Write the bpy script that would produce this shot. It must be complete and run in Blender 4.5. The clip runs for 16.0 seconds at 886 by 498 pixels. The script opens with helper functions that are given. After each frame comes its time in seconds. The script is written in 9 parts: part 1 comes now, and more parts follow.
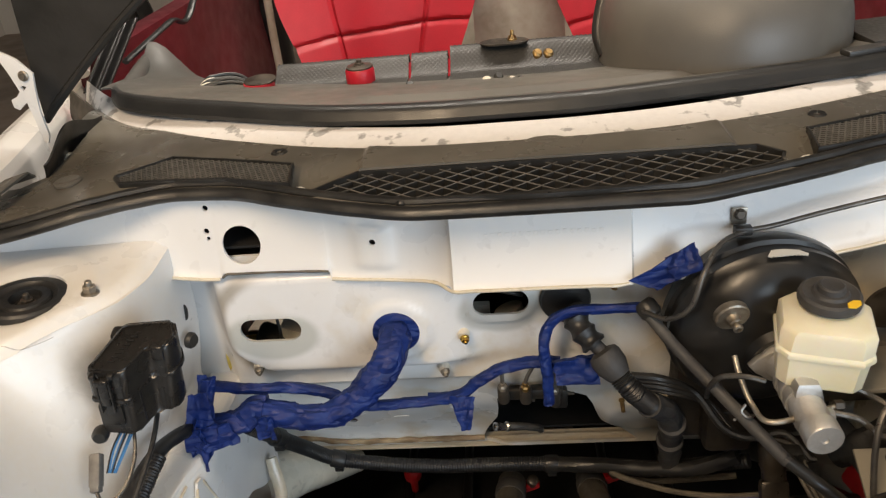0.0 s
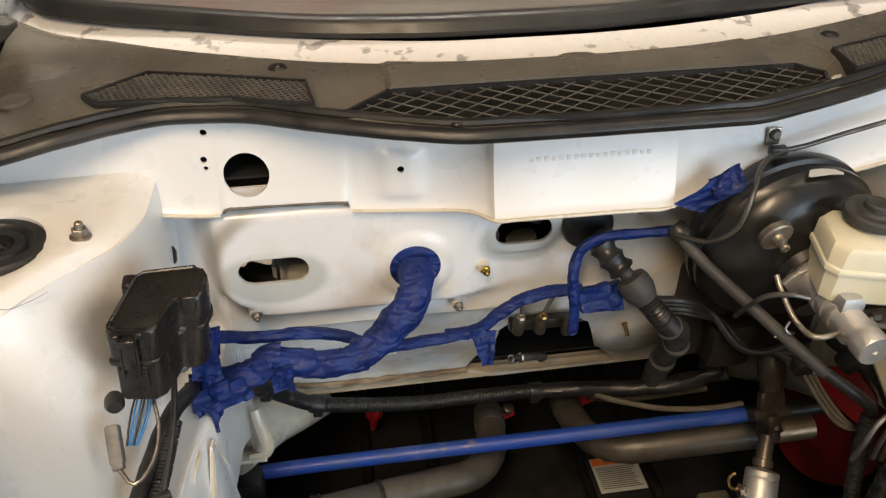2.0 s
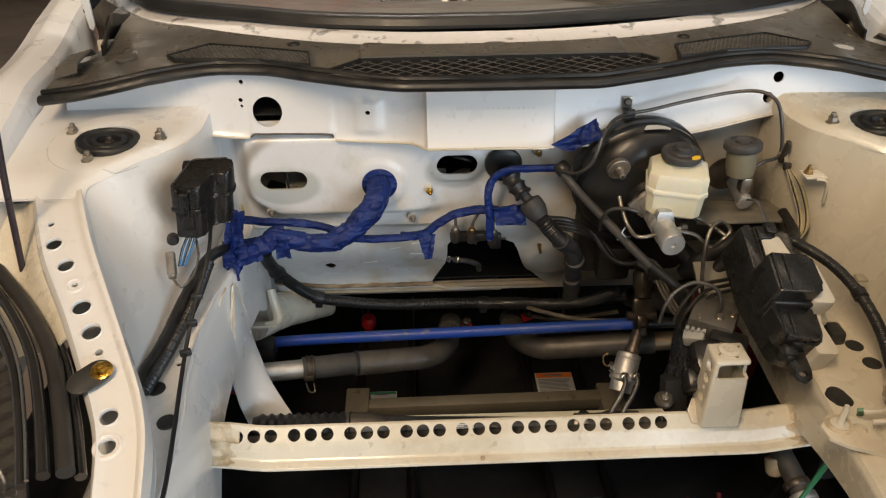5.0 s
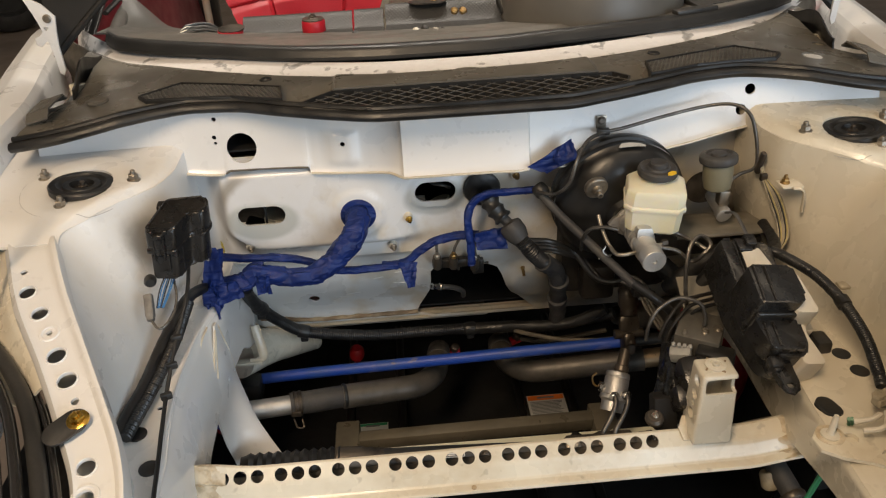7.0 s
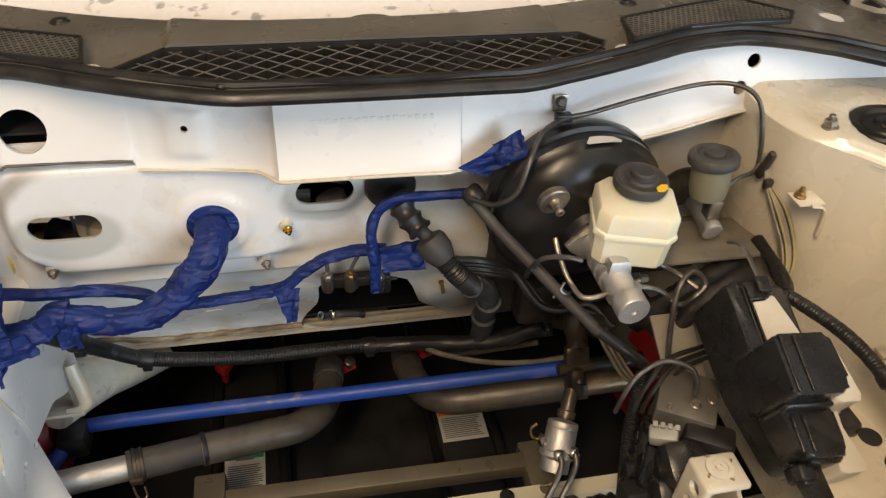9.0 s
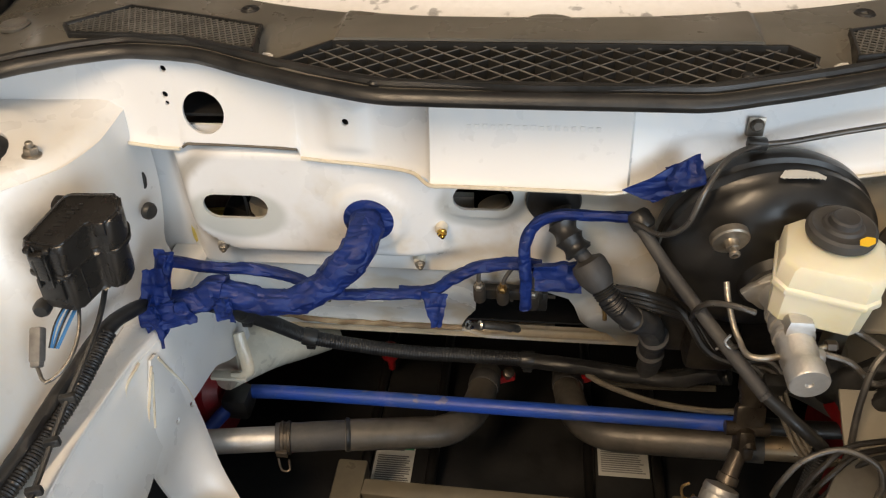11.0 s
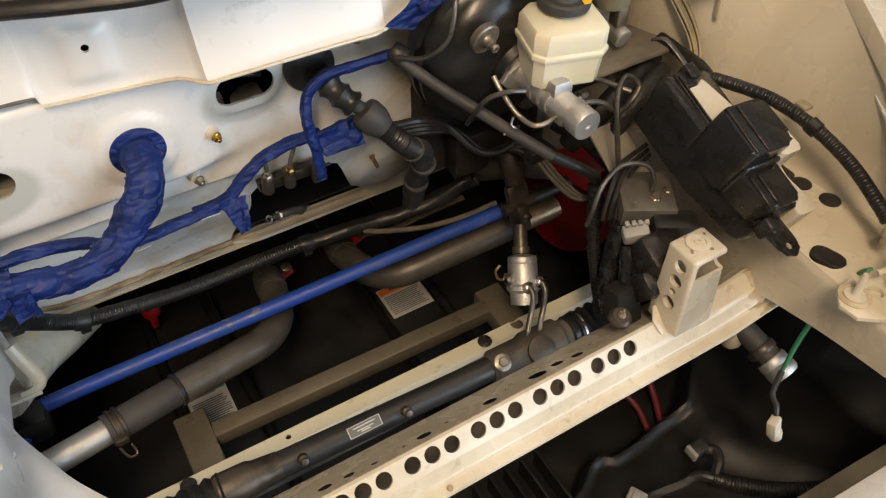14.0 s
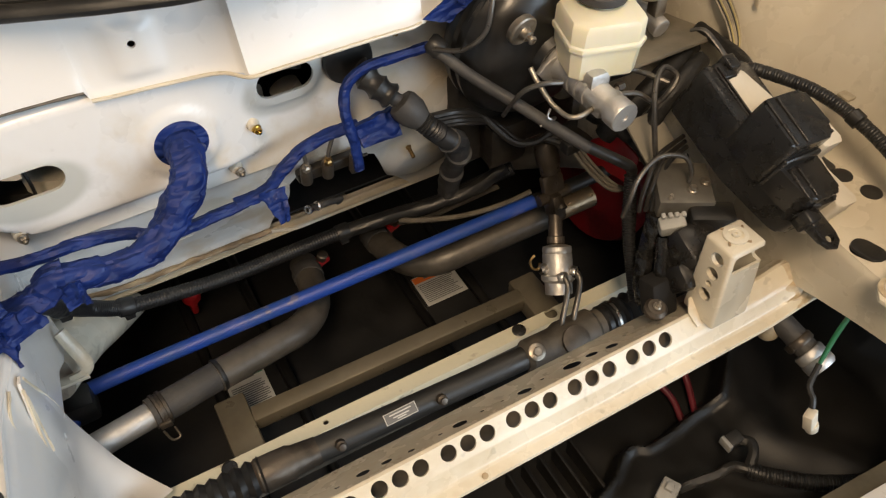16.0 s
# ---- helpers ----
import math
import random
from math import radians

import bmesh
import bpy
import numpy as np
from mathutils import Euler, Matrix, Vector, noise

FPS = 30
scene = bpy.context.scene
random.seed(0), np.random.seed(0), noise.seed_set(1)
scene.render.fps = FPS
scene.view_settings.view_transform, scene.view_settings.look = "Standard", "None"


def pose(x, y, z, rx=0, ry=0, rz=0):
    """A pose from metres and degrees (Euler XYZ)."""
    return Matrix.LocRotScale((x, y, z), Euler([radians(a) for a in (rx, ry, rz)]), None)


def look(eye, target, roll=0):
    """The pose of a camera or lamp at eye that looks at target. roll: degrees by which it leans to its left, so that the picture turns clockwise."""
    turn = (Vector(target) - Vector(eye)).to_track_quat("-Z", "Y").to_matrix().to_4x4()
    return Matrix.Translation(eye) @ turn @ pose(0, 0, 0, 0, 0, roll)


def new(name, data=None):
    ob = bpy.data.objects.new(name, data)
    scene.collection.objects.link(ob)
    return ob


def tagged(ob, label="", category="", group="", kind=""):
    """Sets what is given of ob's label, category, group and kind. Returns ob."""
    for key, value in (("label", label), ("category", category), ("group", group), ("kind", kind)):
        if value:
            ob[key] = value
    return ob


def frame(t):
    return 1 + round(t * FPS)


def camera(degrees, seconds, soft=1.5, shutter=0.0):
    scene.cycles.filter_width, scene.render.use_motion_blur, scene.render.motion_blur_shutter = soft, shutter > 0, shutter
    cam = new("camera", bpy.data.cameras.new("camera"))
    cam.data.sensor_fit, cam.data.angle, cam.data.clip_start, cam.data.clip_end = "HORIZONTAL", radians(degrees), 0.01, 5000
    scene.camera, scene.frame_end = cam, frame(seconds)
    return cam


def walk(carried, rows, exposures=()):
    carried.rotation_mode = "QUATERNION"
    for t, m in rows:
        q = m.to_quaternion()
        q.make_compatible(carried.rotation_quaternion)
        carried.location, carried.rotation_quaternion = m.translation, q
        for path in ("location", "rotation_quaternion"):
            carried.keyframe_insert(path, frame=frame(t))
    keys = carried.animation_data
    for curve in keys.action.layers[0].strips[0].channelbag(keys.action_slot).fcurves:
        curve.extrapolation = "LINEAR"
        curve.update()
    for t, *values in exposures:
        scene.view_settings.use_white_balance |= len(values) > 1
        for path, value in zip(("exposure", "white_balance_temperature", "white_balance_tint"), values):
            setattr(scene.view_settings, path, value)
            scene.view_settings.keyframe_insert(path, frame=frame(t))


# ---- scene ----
cam = camera(60.1, 16.0, 1.2, 0.15)
PATH = [
    (0, (-0.0377, -0.7748, 1.2932), (-0.2227, 0.9644, 0.3241), -6.29),
    (0.5, (-0.1397, -0.7195, 1.3025), (-0.1857, 1.0199, 0.3163), -7.27),
    (1, (-0.2187, -0.6999, 1.2883), (-0.0367, 0.9916, 0.2378), -5.69),
    (1.5, (-0.2377, -0.7017, 1.2805), (-0.0037, 0.9607, 0.1928), -2.76),
    (2, (-0.2577, -0.7077, 1.2711), (-0.0187, 0.9109, 0.1206), -0.30),
    (2.5, (-0.2577, -0.7243, 1.2668), (0.0293, 0.8371, 0.0499), 1.07),
    (3, (-0.2307, -0.7930, 1.2921), (0.0503, 0.7636, 0.0687), 0.35),
    (3.5, (-0.1667, -0.9382, 1.3265), (0.0453, 0.6656, 0.1504), 0.41),
    (4, (-0.1357, -1.0552, 1.3428), (0.0063, 0.5887, 0.2128), 1.19),
    (4.2, (-0.1227, -1.0799, 1.3464), (-0.0217, 0.5695, 0.2208), 1.02),
    (6.5, (-0.1247, -1.1537, 1.3622), (-0.0607, 0.5624, 0.3352), -1.95),
    (7, (-0.1057, -1.1251, 1.3562), (-0.0217, 0.5815, 0.3161), -2.97),
    (7.5, (-0.1207, -1.0237, 1.3455), (0.0473, 0.6337, 0.2392), -3.12),
    (8, (-0.1517, -0.8869, 1.3271), (0.2553, 0.6753, 0.1463), -1.05),
    (8.5, (-0.1467, -0.8240, 1.3135), (0.4043, 0.6767, 0.1120), 1.52),
    (9, (-0.0907, -0.7434, 1.2949), (0.2713, 0.7728, 0.0416), 3.36),
    (9.5, (0.0163, -0.6822, 1.2754), (-0.1327, 0.8324, -0.0230), -0.01),
    (9.7, (0.0223, -0.6695, 1.2811), (-0.2357, 0.8336, -0.0121), -1.83),
    (11.8, (-0.0897, -0.6999, 1.2783), (-0.2017, 0.8512, 0.0213), -6.81),
    (12, (-0.1667, -0.6828, 1.2886), (-0.0797, 0.8506, 0.0063), -5.09),
    (12.5, (-0.2427, -0.6883, 1.2932), (0.2043, 0.7160, -0.0590), -0.53),
    (13, (-0.2677, -0.7041, 1.2767), (0.2843, 0.6183, -0.1181), -0.64),
    (13.5, (-0.2497, -0.7161, 1.2679), (0.3783, 0.5332, -0.1625), -0.57),
    (14, (-0.2297, -0.7154, 1.2648), (0.4663, 0.4735, -0.1854), -0.47),
    (14.5, (-0.2287, -0.7217, 1.2625), (0.4853, 0.4386, -0.2018), -0.58),
    (15, (-0.2207, -0.7363, 1.2670), (0.4813, 0.4135, -0.2112), -2.07),
    (15.5, (-0.2207, -0.7272, 1.2771), (0.4503, 0.4407, -0.2010), -2.66),
    (16, (-0.2347, -0.7132, 1.2767), (0.3753, 0.4900, -0.2002), -2.74),
]
walk(cam, [(t, look(eye, target, roll)) for t, eye, target, roll in PATH],
     [(0.0, 0.05), (1.0, 0.11), (2.0, 0.12), (2.5, 0.11), (3.0, 0.06), (3.5, -0.05), (4.2, -0.15), (6.5, -0.17), (7.2, -0.2), (8.0, -0.04), (9.0, 0.16), (9.7, 0.20), (11.8, 0.19), (13.0, 0.13), (14.5, 0.15), (16.0, 0.22)])

# world and lamps of the workshop
world = bpy.data.worlds.new("workshop_air")
scene.world = world
world.use_nodes = True
world.node_tree.nodes["Background"].inputs["Color"].default_value = (0.95, 0.97, 1.0, 1)
world.node_tree.nodes["Background"].inputs["Strength"].default_value = 0.10


def area_lamp(name, eye, target, sx, sy, watts, colour):
    data = bpy.data.lights.new(name, "AREA")
    data.shape, data.size, data.size_y, data.energy, data.color = "RECTANGLE", sx, sy, watts, colour
    ob = new(name, data)
    ob.matrix_world = look(eye, target)
    return ob


# two warm ceiling tube fittings over the front of the car, and the bright doorway ahead of it
area_lamp("ceiling_lamp", (-0.58, -1.30, 2.7), (0.0, -0.1, 0.7), 0.34, 1.4, 57, (1.0, 0.74, 0.48))
area_lamp("ceiling_lamp", (0.95, -0.25, 2.7), (0.5, -0.2, 0.6), 0.30, 1.2, 5, (1.0, 0.80, 0.58))
area_lamp("doorway_light", (1.75, -2.9, 1.35), (-0.3, 0.0, 0.7), 2.6, 2.0, 82, (0.74, 0.87, 1.0))
# unseen fill added over the cabin to brighten the seats
area_lamp("cabin_fill", (-0.1, 1.0, 2.6), (-0.1, 1.5, 0.8), 1.4, 0.4, 44, (1.0, 0.90, 0.78))



# ---- materials ----
def material(name, base, other=None, rough=0.5, metal=0.0, big=3.0, fine=60.0, bump=0.15, coat=0.0, spread=0.12, vary=0.0, depth=0.002, trans=0.0, sss=0.0, sharp=(0.42, 0.62), crease=0.0, specks=0.0):
    """A surface with stains at one scale and grain at another, in real metres."""
    m = bpy.data.materials.new(name)
    m.use_nodes = True
    nt = m.node_tree
    b = nt.nodes["Principled BSDF"]
    co = nt.nodes.new("ShaderNodeTexCoord").outputs["Object"]

    def tex(scale, detail):
        n = nt.nodes.new("ShaderNodeTexNoise")
        n.inputs["Scale"].default_value, n.inputs["Detail"].default_value = scale, detail
        nt.links.new(co, n.inputs["Vector"])
        return n.outputs["Fac"]

    def ramp(fac, lo, hi, a=0.0, c=1.0):
        r = nt.nodes.new("ShaderNodeMapRange")
        for key, v in zip(("From Min", "From Max", "To Min", "To Max"), (lo, hi, a, c)):
            r.inputs[key].default_value = v
        nt.links.new(fac, r.inputs["Value"])
        return r.outputs["Result"]

    def mix(fac, a, c):
        x = nt.nodes.new("ShaderNodeMix")
        x.data_type = "RGBA"
        nt.links.new(fac, x.inputs[0])
        for sock, v in ((x.inputs[6], a), (x.inputs[7], c)):
            if isinstance(v, tuple):
                sock.default_value = (*v, 1)
            else:
                nt.links.new(v, sock)
        return x.outputs[2]

    other = other or tuple(v * 0.7 for v in base)
    stain, grain = tex(big, 4), tex(fine, 3)
    colour = mix(ramp(stain, *sharp), base, other)
    dark = tuple(v * (1 - spread) for v in base)
    colour = mix(ramp(grain, 0.35, 0.75, 0.0, 0.5), colour, dark)
    if specks:
        # scattered dirt, and long faint runs
        colour = mix(ramp(tex(48, 2), 0.66, 0.72, 0.0, specks), colour, (0.20, 0.165, 0.12))
        colour = mix(ramp(tex(13, 6), 0.60, 0.74, 0.0, specks * 0.7), colour, (0.42, 0.35, 0.24))
    if vary:
        info = nt.nodes.new("ShaderNodeObjectInfo")
        h = nt.nodes.new("ShaderNodeHueSaturation")
        nt.links.new(ramp(info.outputs["Random"], 0, 1, 1 - vary, 1 + vary), h.inputs["Value"])
        nt.links.new(colour, h.inputs["Color"])
        colour = h.outputs["Color"]
    nt.links.new(colour, b.inputs["Base Color"])
    nt.links.new(ramp(tex(big * 4, 5), 0.3, 0.7, max(0.03, rough - 0.1), min(1, rough + 0.12)), b.inputs["Roughness"])
    b.inputs["Metallic"].default_value = metal
    b.inputs["Coat Weight"].default_value = coat
    b.inputs["Coat Roughness"].default_value = 0.12
    b.inputs["Transmission Weight"].default_value = trans
    if sss:
        b.inputs["Subsurface Weight"].default_value = sss
        b.inputs["Subsurface Radius"].default_value = (0.02, 0.016, 0.008)
        b.inputs["Subsurface Scale"].default_value = 0.6
    if bump:
        n = nt.nodes.new("ShaderNodeBump")
        n.inputs["Strength"].default_value, n.inputs["Distance"].default_value = bump, depth
        nt.links.new(grain, n.inputs["Height"])
        if crease:
            # folds and flats of stretched tape
            bend = nt.nodes.new("ShaderNodeVectorMath")
            bend.operation = "MULTIPLY_ADD"
            bend.inputs[1].default_value = (0.55, 1.4, 1.4)
            nt.links.new(co, bend.inputs[0])
            v = nt.nodes.new("ShaderNodeTexNoise")
            v.inputs["Scale"].default_value, v.inputs["Detail"].default_value = crease, 1.5
            nt.links.new(bend.outputs[0], v.inputs["Vector"])
            off = nt.nodes.new("ShaderNodeMath")
            off.operation, off.inputs[1].default_value = "SUBTRACT", 0.5
            nt.links.new(v.outputs["Fac"], off.inputs[0])
            fold = nt.nodes.new("ShaderNodeMath")
            fold.operation = "ABSOLUTE"
            nt.links.new(off.outputs[0], fold.inputs[0])
            n2 = nt.nodes.new("ShaderNodeBump")
            n2.inputs["Strength"].default_value, n2.inputs["Distance"].default_value = 0.9, 0.014
            nt.links.new(fold.outputs[0], n2.inputs["Height"])
            nt.links.new(n2.outputs["Normal"], n.inputs["Normal"])
        nt.links.new(n.outputs["Normal"], b.inputs["Normal"])
    return m


WHITE = material("white_body_paint", (0.72, 0.72, 0.715), (0.695, 0.67, 0.61), 0.32, big=3.5, fine=140, bump=0.02, coat=0.35, spread=0.02, sharp=(0.45, 0.75), specks=0.08)
CREAM = material("cream_seam_sealer", (0.74, 0.68, 0.54), (0.50, 0.40, 0.27), 0.5, big=14, fine=90, bump=0.3)
AGED = material("aged_cream_paint", (0.70, 0.655, 0.54), (0.57, 0.50, 0.375), 0.26, big=7, fine=80, bump=0.04, coat=0.3, spread=0.06, specks=0.3)
AGEDFAR = material("dirty_beige_body_paint", (0.64, 0.59, 0.48), (0.56, 0.505, 0.395), 0.26, big=5, fine=70, bump=0.04, coat=0.45, spread=0.06, specks=0.14)
STAYSTEEL = material("dark_violet_lacquered_steel", (0.045, 0.034, 0.042), (0.07, 0.055, 0.06), 0.35, metal=0.3, big=20, fine=200, bump=0.05)
BEAMPAINT = material("scuffed_cream_beam_paint", (0.62, 0.595, 0.46), (0.24, 0.215, 0.17), 0.42, big=26, fine=160, bump=0.08, spread=0.06, sharp=(0.615, 0.66), specks=0.35)
FLANGE = material("dirty_flange_paint", (0.60, 0.545, 0.425), (0.42, 0.355, 0.25), 0.5, big=7, fine=120, bump=0.12, specks=0.3)
SMEAR = material("smeared_cream_sealer", (0.62, 0.54, 0.40), (0.42, 0.33, 0.21), 0.5, big=70, fine=200, bump=0.35)
SEALER = material("brown_dried_sealer", (0.22, 0.15, 0.085), (0.40, 0.31, 0.19), 0.5, big=40, fine=120, bump=0.4)
PENCIL = material("grey_scribe_line", (0.28, 0.27, 0.26), (0.36, 0.35, 0.33), 0.6, bump=0)
BLOCK = material("oily_grey_machined_metal", (0.16, 0.15, 0.13), (0.09, 0.083, 0.07), 0.38, metal=0.4, big=14, fine=200, bump=0.08)
GREYPRIME = material("overspray_grey_paint", (0.66, 0.69, 0.70), (0.55, 0.57, 0.56), 0.4, big=6, fine=90, bump=0.08, spread=0.05, specks=0.3)
FELT = material("yellow_brown_felt", (0.62, 0.50, 0.12), (0.40, 0.31, 0.10), 0.9, big=14, fine=160, bump=0.4)
SHELF = material("dull_olive_shelf_paint", (0.20, 0.18, 0.14), (0.12, 0.105, 0.08), 0.5, big=12, fine=80, bump=0.2)
LOOMSHADE = material("black_tape_and_shade", (0.0085, 0.008, 0.0075), (0.016, 0.015, 0.0135), 0.6, big=30, fine=260, bump=0.3)
GRIMESHADE = material("grimy_shaded_underbody_paint", (0.135, 0.116, 0.090), (0.03, 0.026, 0.021), 0.6, big=9, fine=60, bump=0.4)
SCUFF = material("scuffed_screen_frame_paint", (0.66, 0.64, 0.62), (0.20, 0.195, 0.185), 0.5, big=30, fine=120, bump=0.1, sharp=(0.585, 0.63))
COWL = material("weathered_black_plastic", (0.145, 0.136, 0.116), (0.085, 0.080, 0.070), 0.29, big=4, fine=500, bump=0.08, depth=0.0005)
MESHGREY = material("dusty_grey_mesh_plastic", (0.125, 0.120, 0.108), (0.075, 0.072, 0.065), 0.45, big=20, fine=300, bump=0.05)
# pale tone for the gloss and dust on the grille's top edges
LATTICE = material("grille_edge_gloss_and_dust", (0.15, 0.142, 0.128), (0.075, 0.071, 0.064), 0.45, big=30, fine=300, bump=0.05)
FIN = material("black_grille_fin", (0.016, 0.016, 0.015), (0.026, 0.025, 0.024), 0.38, big=30, fine=300, bump=0.05)
RUBBER = material("black_rubber", (0.012, 0.012, 0.012), (0.026, 0.025, 0.023), 0.40, big=18, fine=250, bump=0.1)
HOSE = material("dusty_rubber_hose", (0.038, 0.037, 0.037), (0.067, 0.064, 0.059), 0.6, big=22, fine=200, bump=0.2)
SLEEVE = material("glossy_black_pvc_sleeve", (0.009, 0.009, 0.0085), (0.015, 0.014, 0.013), 0.20, big=30, fine=200, bump=0.05)
LOOM = material("black_corrugated_loom", (0.010, 0.010, 0.011), (0.02, 0.02, 0.019), 0.40, big=30, fine=200, bump=0.03)
BLACKGLOSS = material("black_enamel", (0.0065, 0.0063, 0.006), (0.014, 0.013, 0.012), 0.38, big=8, fine=120, bump=0.03, coat=0.12)
BOX = material("black_moulded_plastic", (0.013, 0.0122, 0.0115), (0.020, 0.0185, 0.017), 0.28, big=12, fine=350, bump=0.03, depth=0.0005)
BOXGREY = material("dusty_black_box_plastic", (0.016, 0.0157, 0.0153), (0.021, 0.0202, 0.019), 0.27, big=14, fine=350, bump=0.04, depth=0.0005)
# near-black for black parts, and in place of shade in closed spaces
VOID = material("near_black_parts_and_shade", (0.006, 0.0055, 0.005), (0.011, 0.01, 0.009), 0.8, big=6, fine=60, bump=0.3)
TRAY = material("black_splash_shield_plastic", (0.007, 0.0067, 0.0063), (0.012, 0.0112, 0.010), 0.40, big=6, fine=200, bump=0.06)
TAPE = material("blue_masking_tape", (0.0070, 0.0240, 0.145), (0.0040, 0.0125, 0.082), 0.50, big=25, fine=160, bump=0.05, depth=0.001, spread=0.2, crease=45)
TAPE.node_tree.nodes["Principled BSDF"].inputs["Specular IOR Level"].default_value = 0.3
BLUEPAINT = material("blue_painted_steel", (0.011, 0.050, 0.31), (0.020, 0.060, 0.25), 0.45, big=16, fine=140, bump=0.08, specks=0.45)
ALU = material("cast_aluminium", (0.62, 0.61, 0.59), (0.46, 0.45, 0.43), 0.5, metal=0.9, big=18, fine=220, bump=0.25)
STEEL = material("bright_steel", (0.60, 0.58, 0.55), (0.42, 0.40, 0.37), 0.28, metal=1, big=20, fine=200, bump=0.1)
LINE = material("coated_brake_pipe", (0.15, 0.14, 0.125), (0.08, 0.075, 0.07), 0.36, metal=0.7, big=30, fine=200, bump=0.08)
BLACKSTEEL = material("oily_black_steel", (0.030, 0.026, 0.021), (0.012, 0.010, 0.009), 0.42, metal=0.3, big=20, fine=90, bump=0.35)
JOINTSTEEL = material("greasy_dark_joint_steel", (0.055, 0.045, 0.035), (0.018, 0.015, 0.012), 0.36, metal=0.5, big=26, fine=110, bump=0.4)
DIRTYSTEEL = material("oily_brown_steel", (0.11, 0.092, 0.073), (0.04, 0.034, 0.028), 0.42, metal=0.6, big=20, fine=90, bump=0.35)
PIPE = material("dull_brown_coated_pipe", (0.101, 0.090, 0.075), (0.052, 0.047, 0.040), 0.42, metal=0.3, big=18, fine=120, bump=0.25)
RAILPAINT = material("olive_brown_painted_rail", (0.189, 0.167, 0.123), (0.123, 0.109, 0.080), 0.36, metal=0.3, big=9, fine=100, bump=0.1)
GOLD = material("yellow_zinc_plate", (0.66, 0.42, 0.09), (0.5, 0.3, 0.06), 0.26, metal=1, big=40, fine=200, bump=0.08)
BRASS = material("old_brass", (0.46, 0.30, 0.12), (0.28, 0.18, 0.08), 0.4, metal=1, big=60, fine=200, bump=0.1)
ZINC = material("dull_zinc", (0.42, 0.38, 0.32), (0.22, 0.19, 0.15), 0.42, metal=0.9, big=50, fine=200, bump=0.15)
RES = material("translucent_reservoir_plastic", (0.74, 0.71, 0.57), (0.70, 0.65, 0.45), 0.36, big=9, fine=200, bump=0.03, sss=0.45, spread=0.03)
RESDIM = material("aged_reservoir_plastic", (0.23, 0.215, 0.15), (0.17, 0.155, 0.10), 0.40, big=9, fine=200, bump=0.03, sss=0.2)
PALEPLASTIC = material("ivory_box_plastic", (0.66, 0.62, 0.52), (0.56, 0.51, 0.42), 0.45, big=8, fine=200, bump=0.05)
YELLOW = material("yellow_print", (0.85, 0.55, 0.03), (0.75, 0.45, 0.02), 0.4, bump=0)
ORANGE = material("orange_label_band", (0.80, 0.20, 0.03), (0.7, 0.15, 0.02), 0.5, bump=0)
GREENBAND = material("green_label_band", (0.02, 0.22, 0.10), (0.015, 0.18, 0.08), 0.5, bump=0)
LABEL = material("pale_label_paper", (0.55, 0.55, 0.52), (0.45, 0.45, 0.43), 0.45, bump=0)
INK = material("dark_label_print", (0.12, 0.12, 0.12), (0.2, 0.2, 0.2), 0.5, bump=0)
RED = material("red_leather", (0.58, 0.030, 0.045), (0.52, 0.025, 0.04), 0.48, big=6, fine=300, bump=0.2, spread=0.15, depth=0.001)
MAROON = material("maroon_vinyl", (0.13, 0.009, 0.018), (0.09, 0.007, 0.013), 0.5, big=6, fine=300, bump=0.1)
REDPAINT = material("red_painted_metal", (0.42, 0.012, 0.016), (0.25, 0.01, 0.012), 0.35, big=12, fine=150, bump=0.05)
BRASSPIPE = material("bare_brownish_pipe_metal", (0.36, 0.27, 0.17), (0.22, 0.17, 0.11), 0.36, metal=0.8, big=20, fine=150, bump=0.1)
# darker copy of the red paint, for the hub's shaded part
DARKRED = material("shaded_red_hub_paint", (0.20, 0.008, 0.010), (0.08, 0.007, 0.008), 0.45, big=14, fine=150, bump=0.1)
REDRUBBER = material("red_polyurethane", (0.55, 0.012, 0.03), (0.45, 0.012, 0.025), 0.4, big=20, fine=200, bump=0.05)
DASH = material("grey_dash_plastic", (0.135, 0.126, 0.110), (0.10, 0.094, 0.083), 0.45, big=5, fine=700, bump=0.25, depth=0.0006)
DASHEDGE = material("satin_black_dash_edge", (0.014, 0.014, 0.014), (0.02, 0.02, 0.019), 0.38, big=7, fine=300, bump=0.1)
MESHCLOTH = material("woven_dash_insert", (0.032, 0.030, 0.027), (0.026, 0.025, 0.022), 0.45, big=40, fine=400, bump=0.1)
TRIM = material("black_interior_trim", (0.02, 0.02, 0.019), (0.035, 0.033, 0.03), 0.42, big=9, fine=200, bump=0.1)
BAREFLOOR = material("stripped_cabin_floor", (0.42, 0.38, 0.31), (0.26, 0.22, 0.17), 0.6, big=8, fine=60, bump=0.3)
CONCRETE = material("stained_garage_concrete", (0.26, 0.21, 0.17), (0.17, 0.14, 0.12), 0.55, big=1.6, fine=30, bump=0.3)
PLASTER = material("painted_garage_wall", (0.74, 0.71, 0.66), (0.66, 0.63, 0.58), 0.7, big=1.2, fine=30, bump=0.2)
GREEN = material("green_wire_insulation", (0.02, 0.16, 0.07), (0.015, 0.12, 0.05), 0.4, bump=0)
LIGHTBLUE = material("light_blue_wire_insulation", (0.05, 0.20, 0.46), (0.04, 0.16, 0.36), 0.4, bump=0)
CONNECTOR = material("dirty_grey_connector", (0.17, 0.16, 0.145), (0.08, 0.075, 0.068), 0.5, big=40, fine=300, bump=0.1)
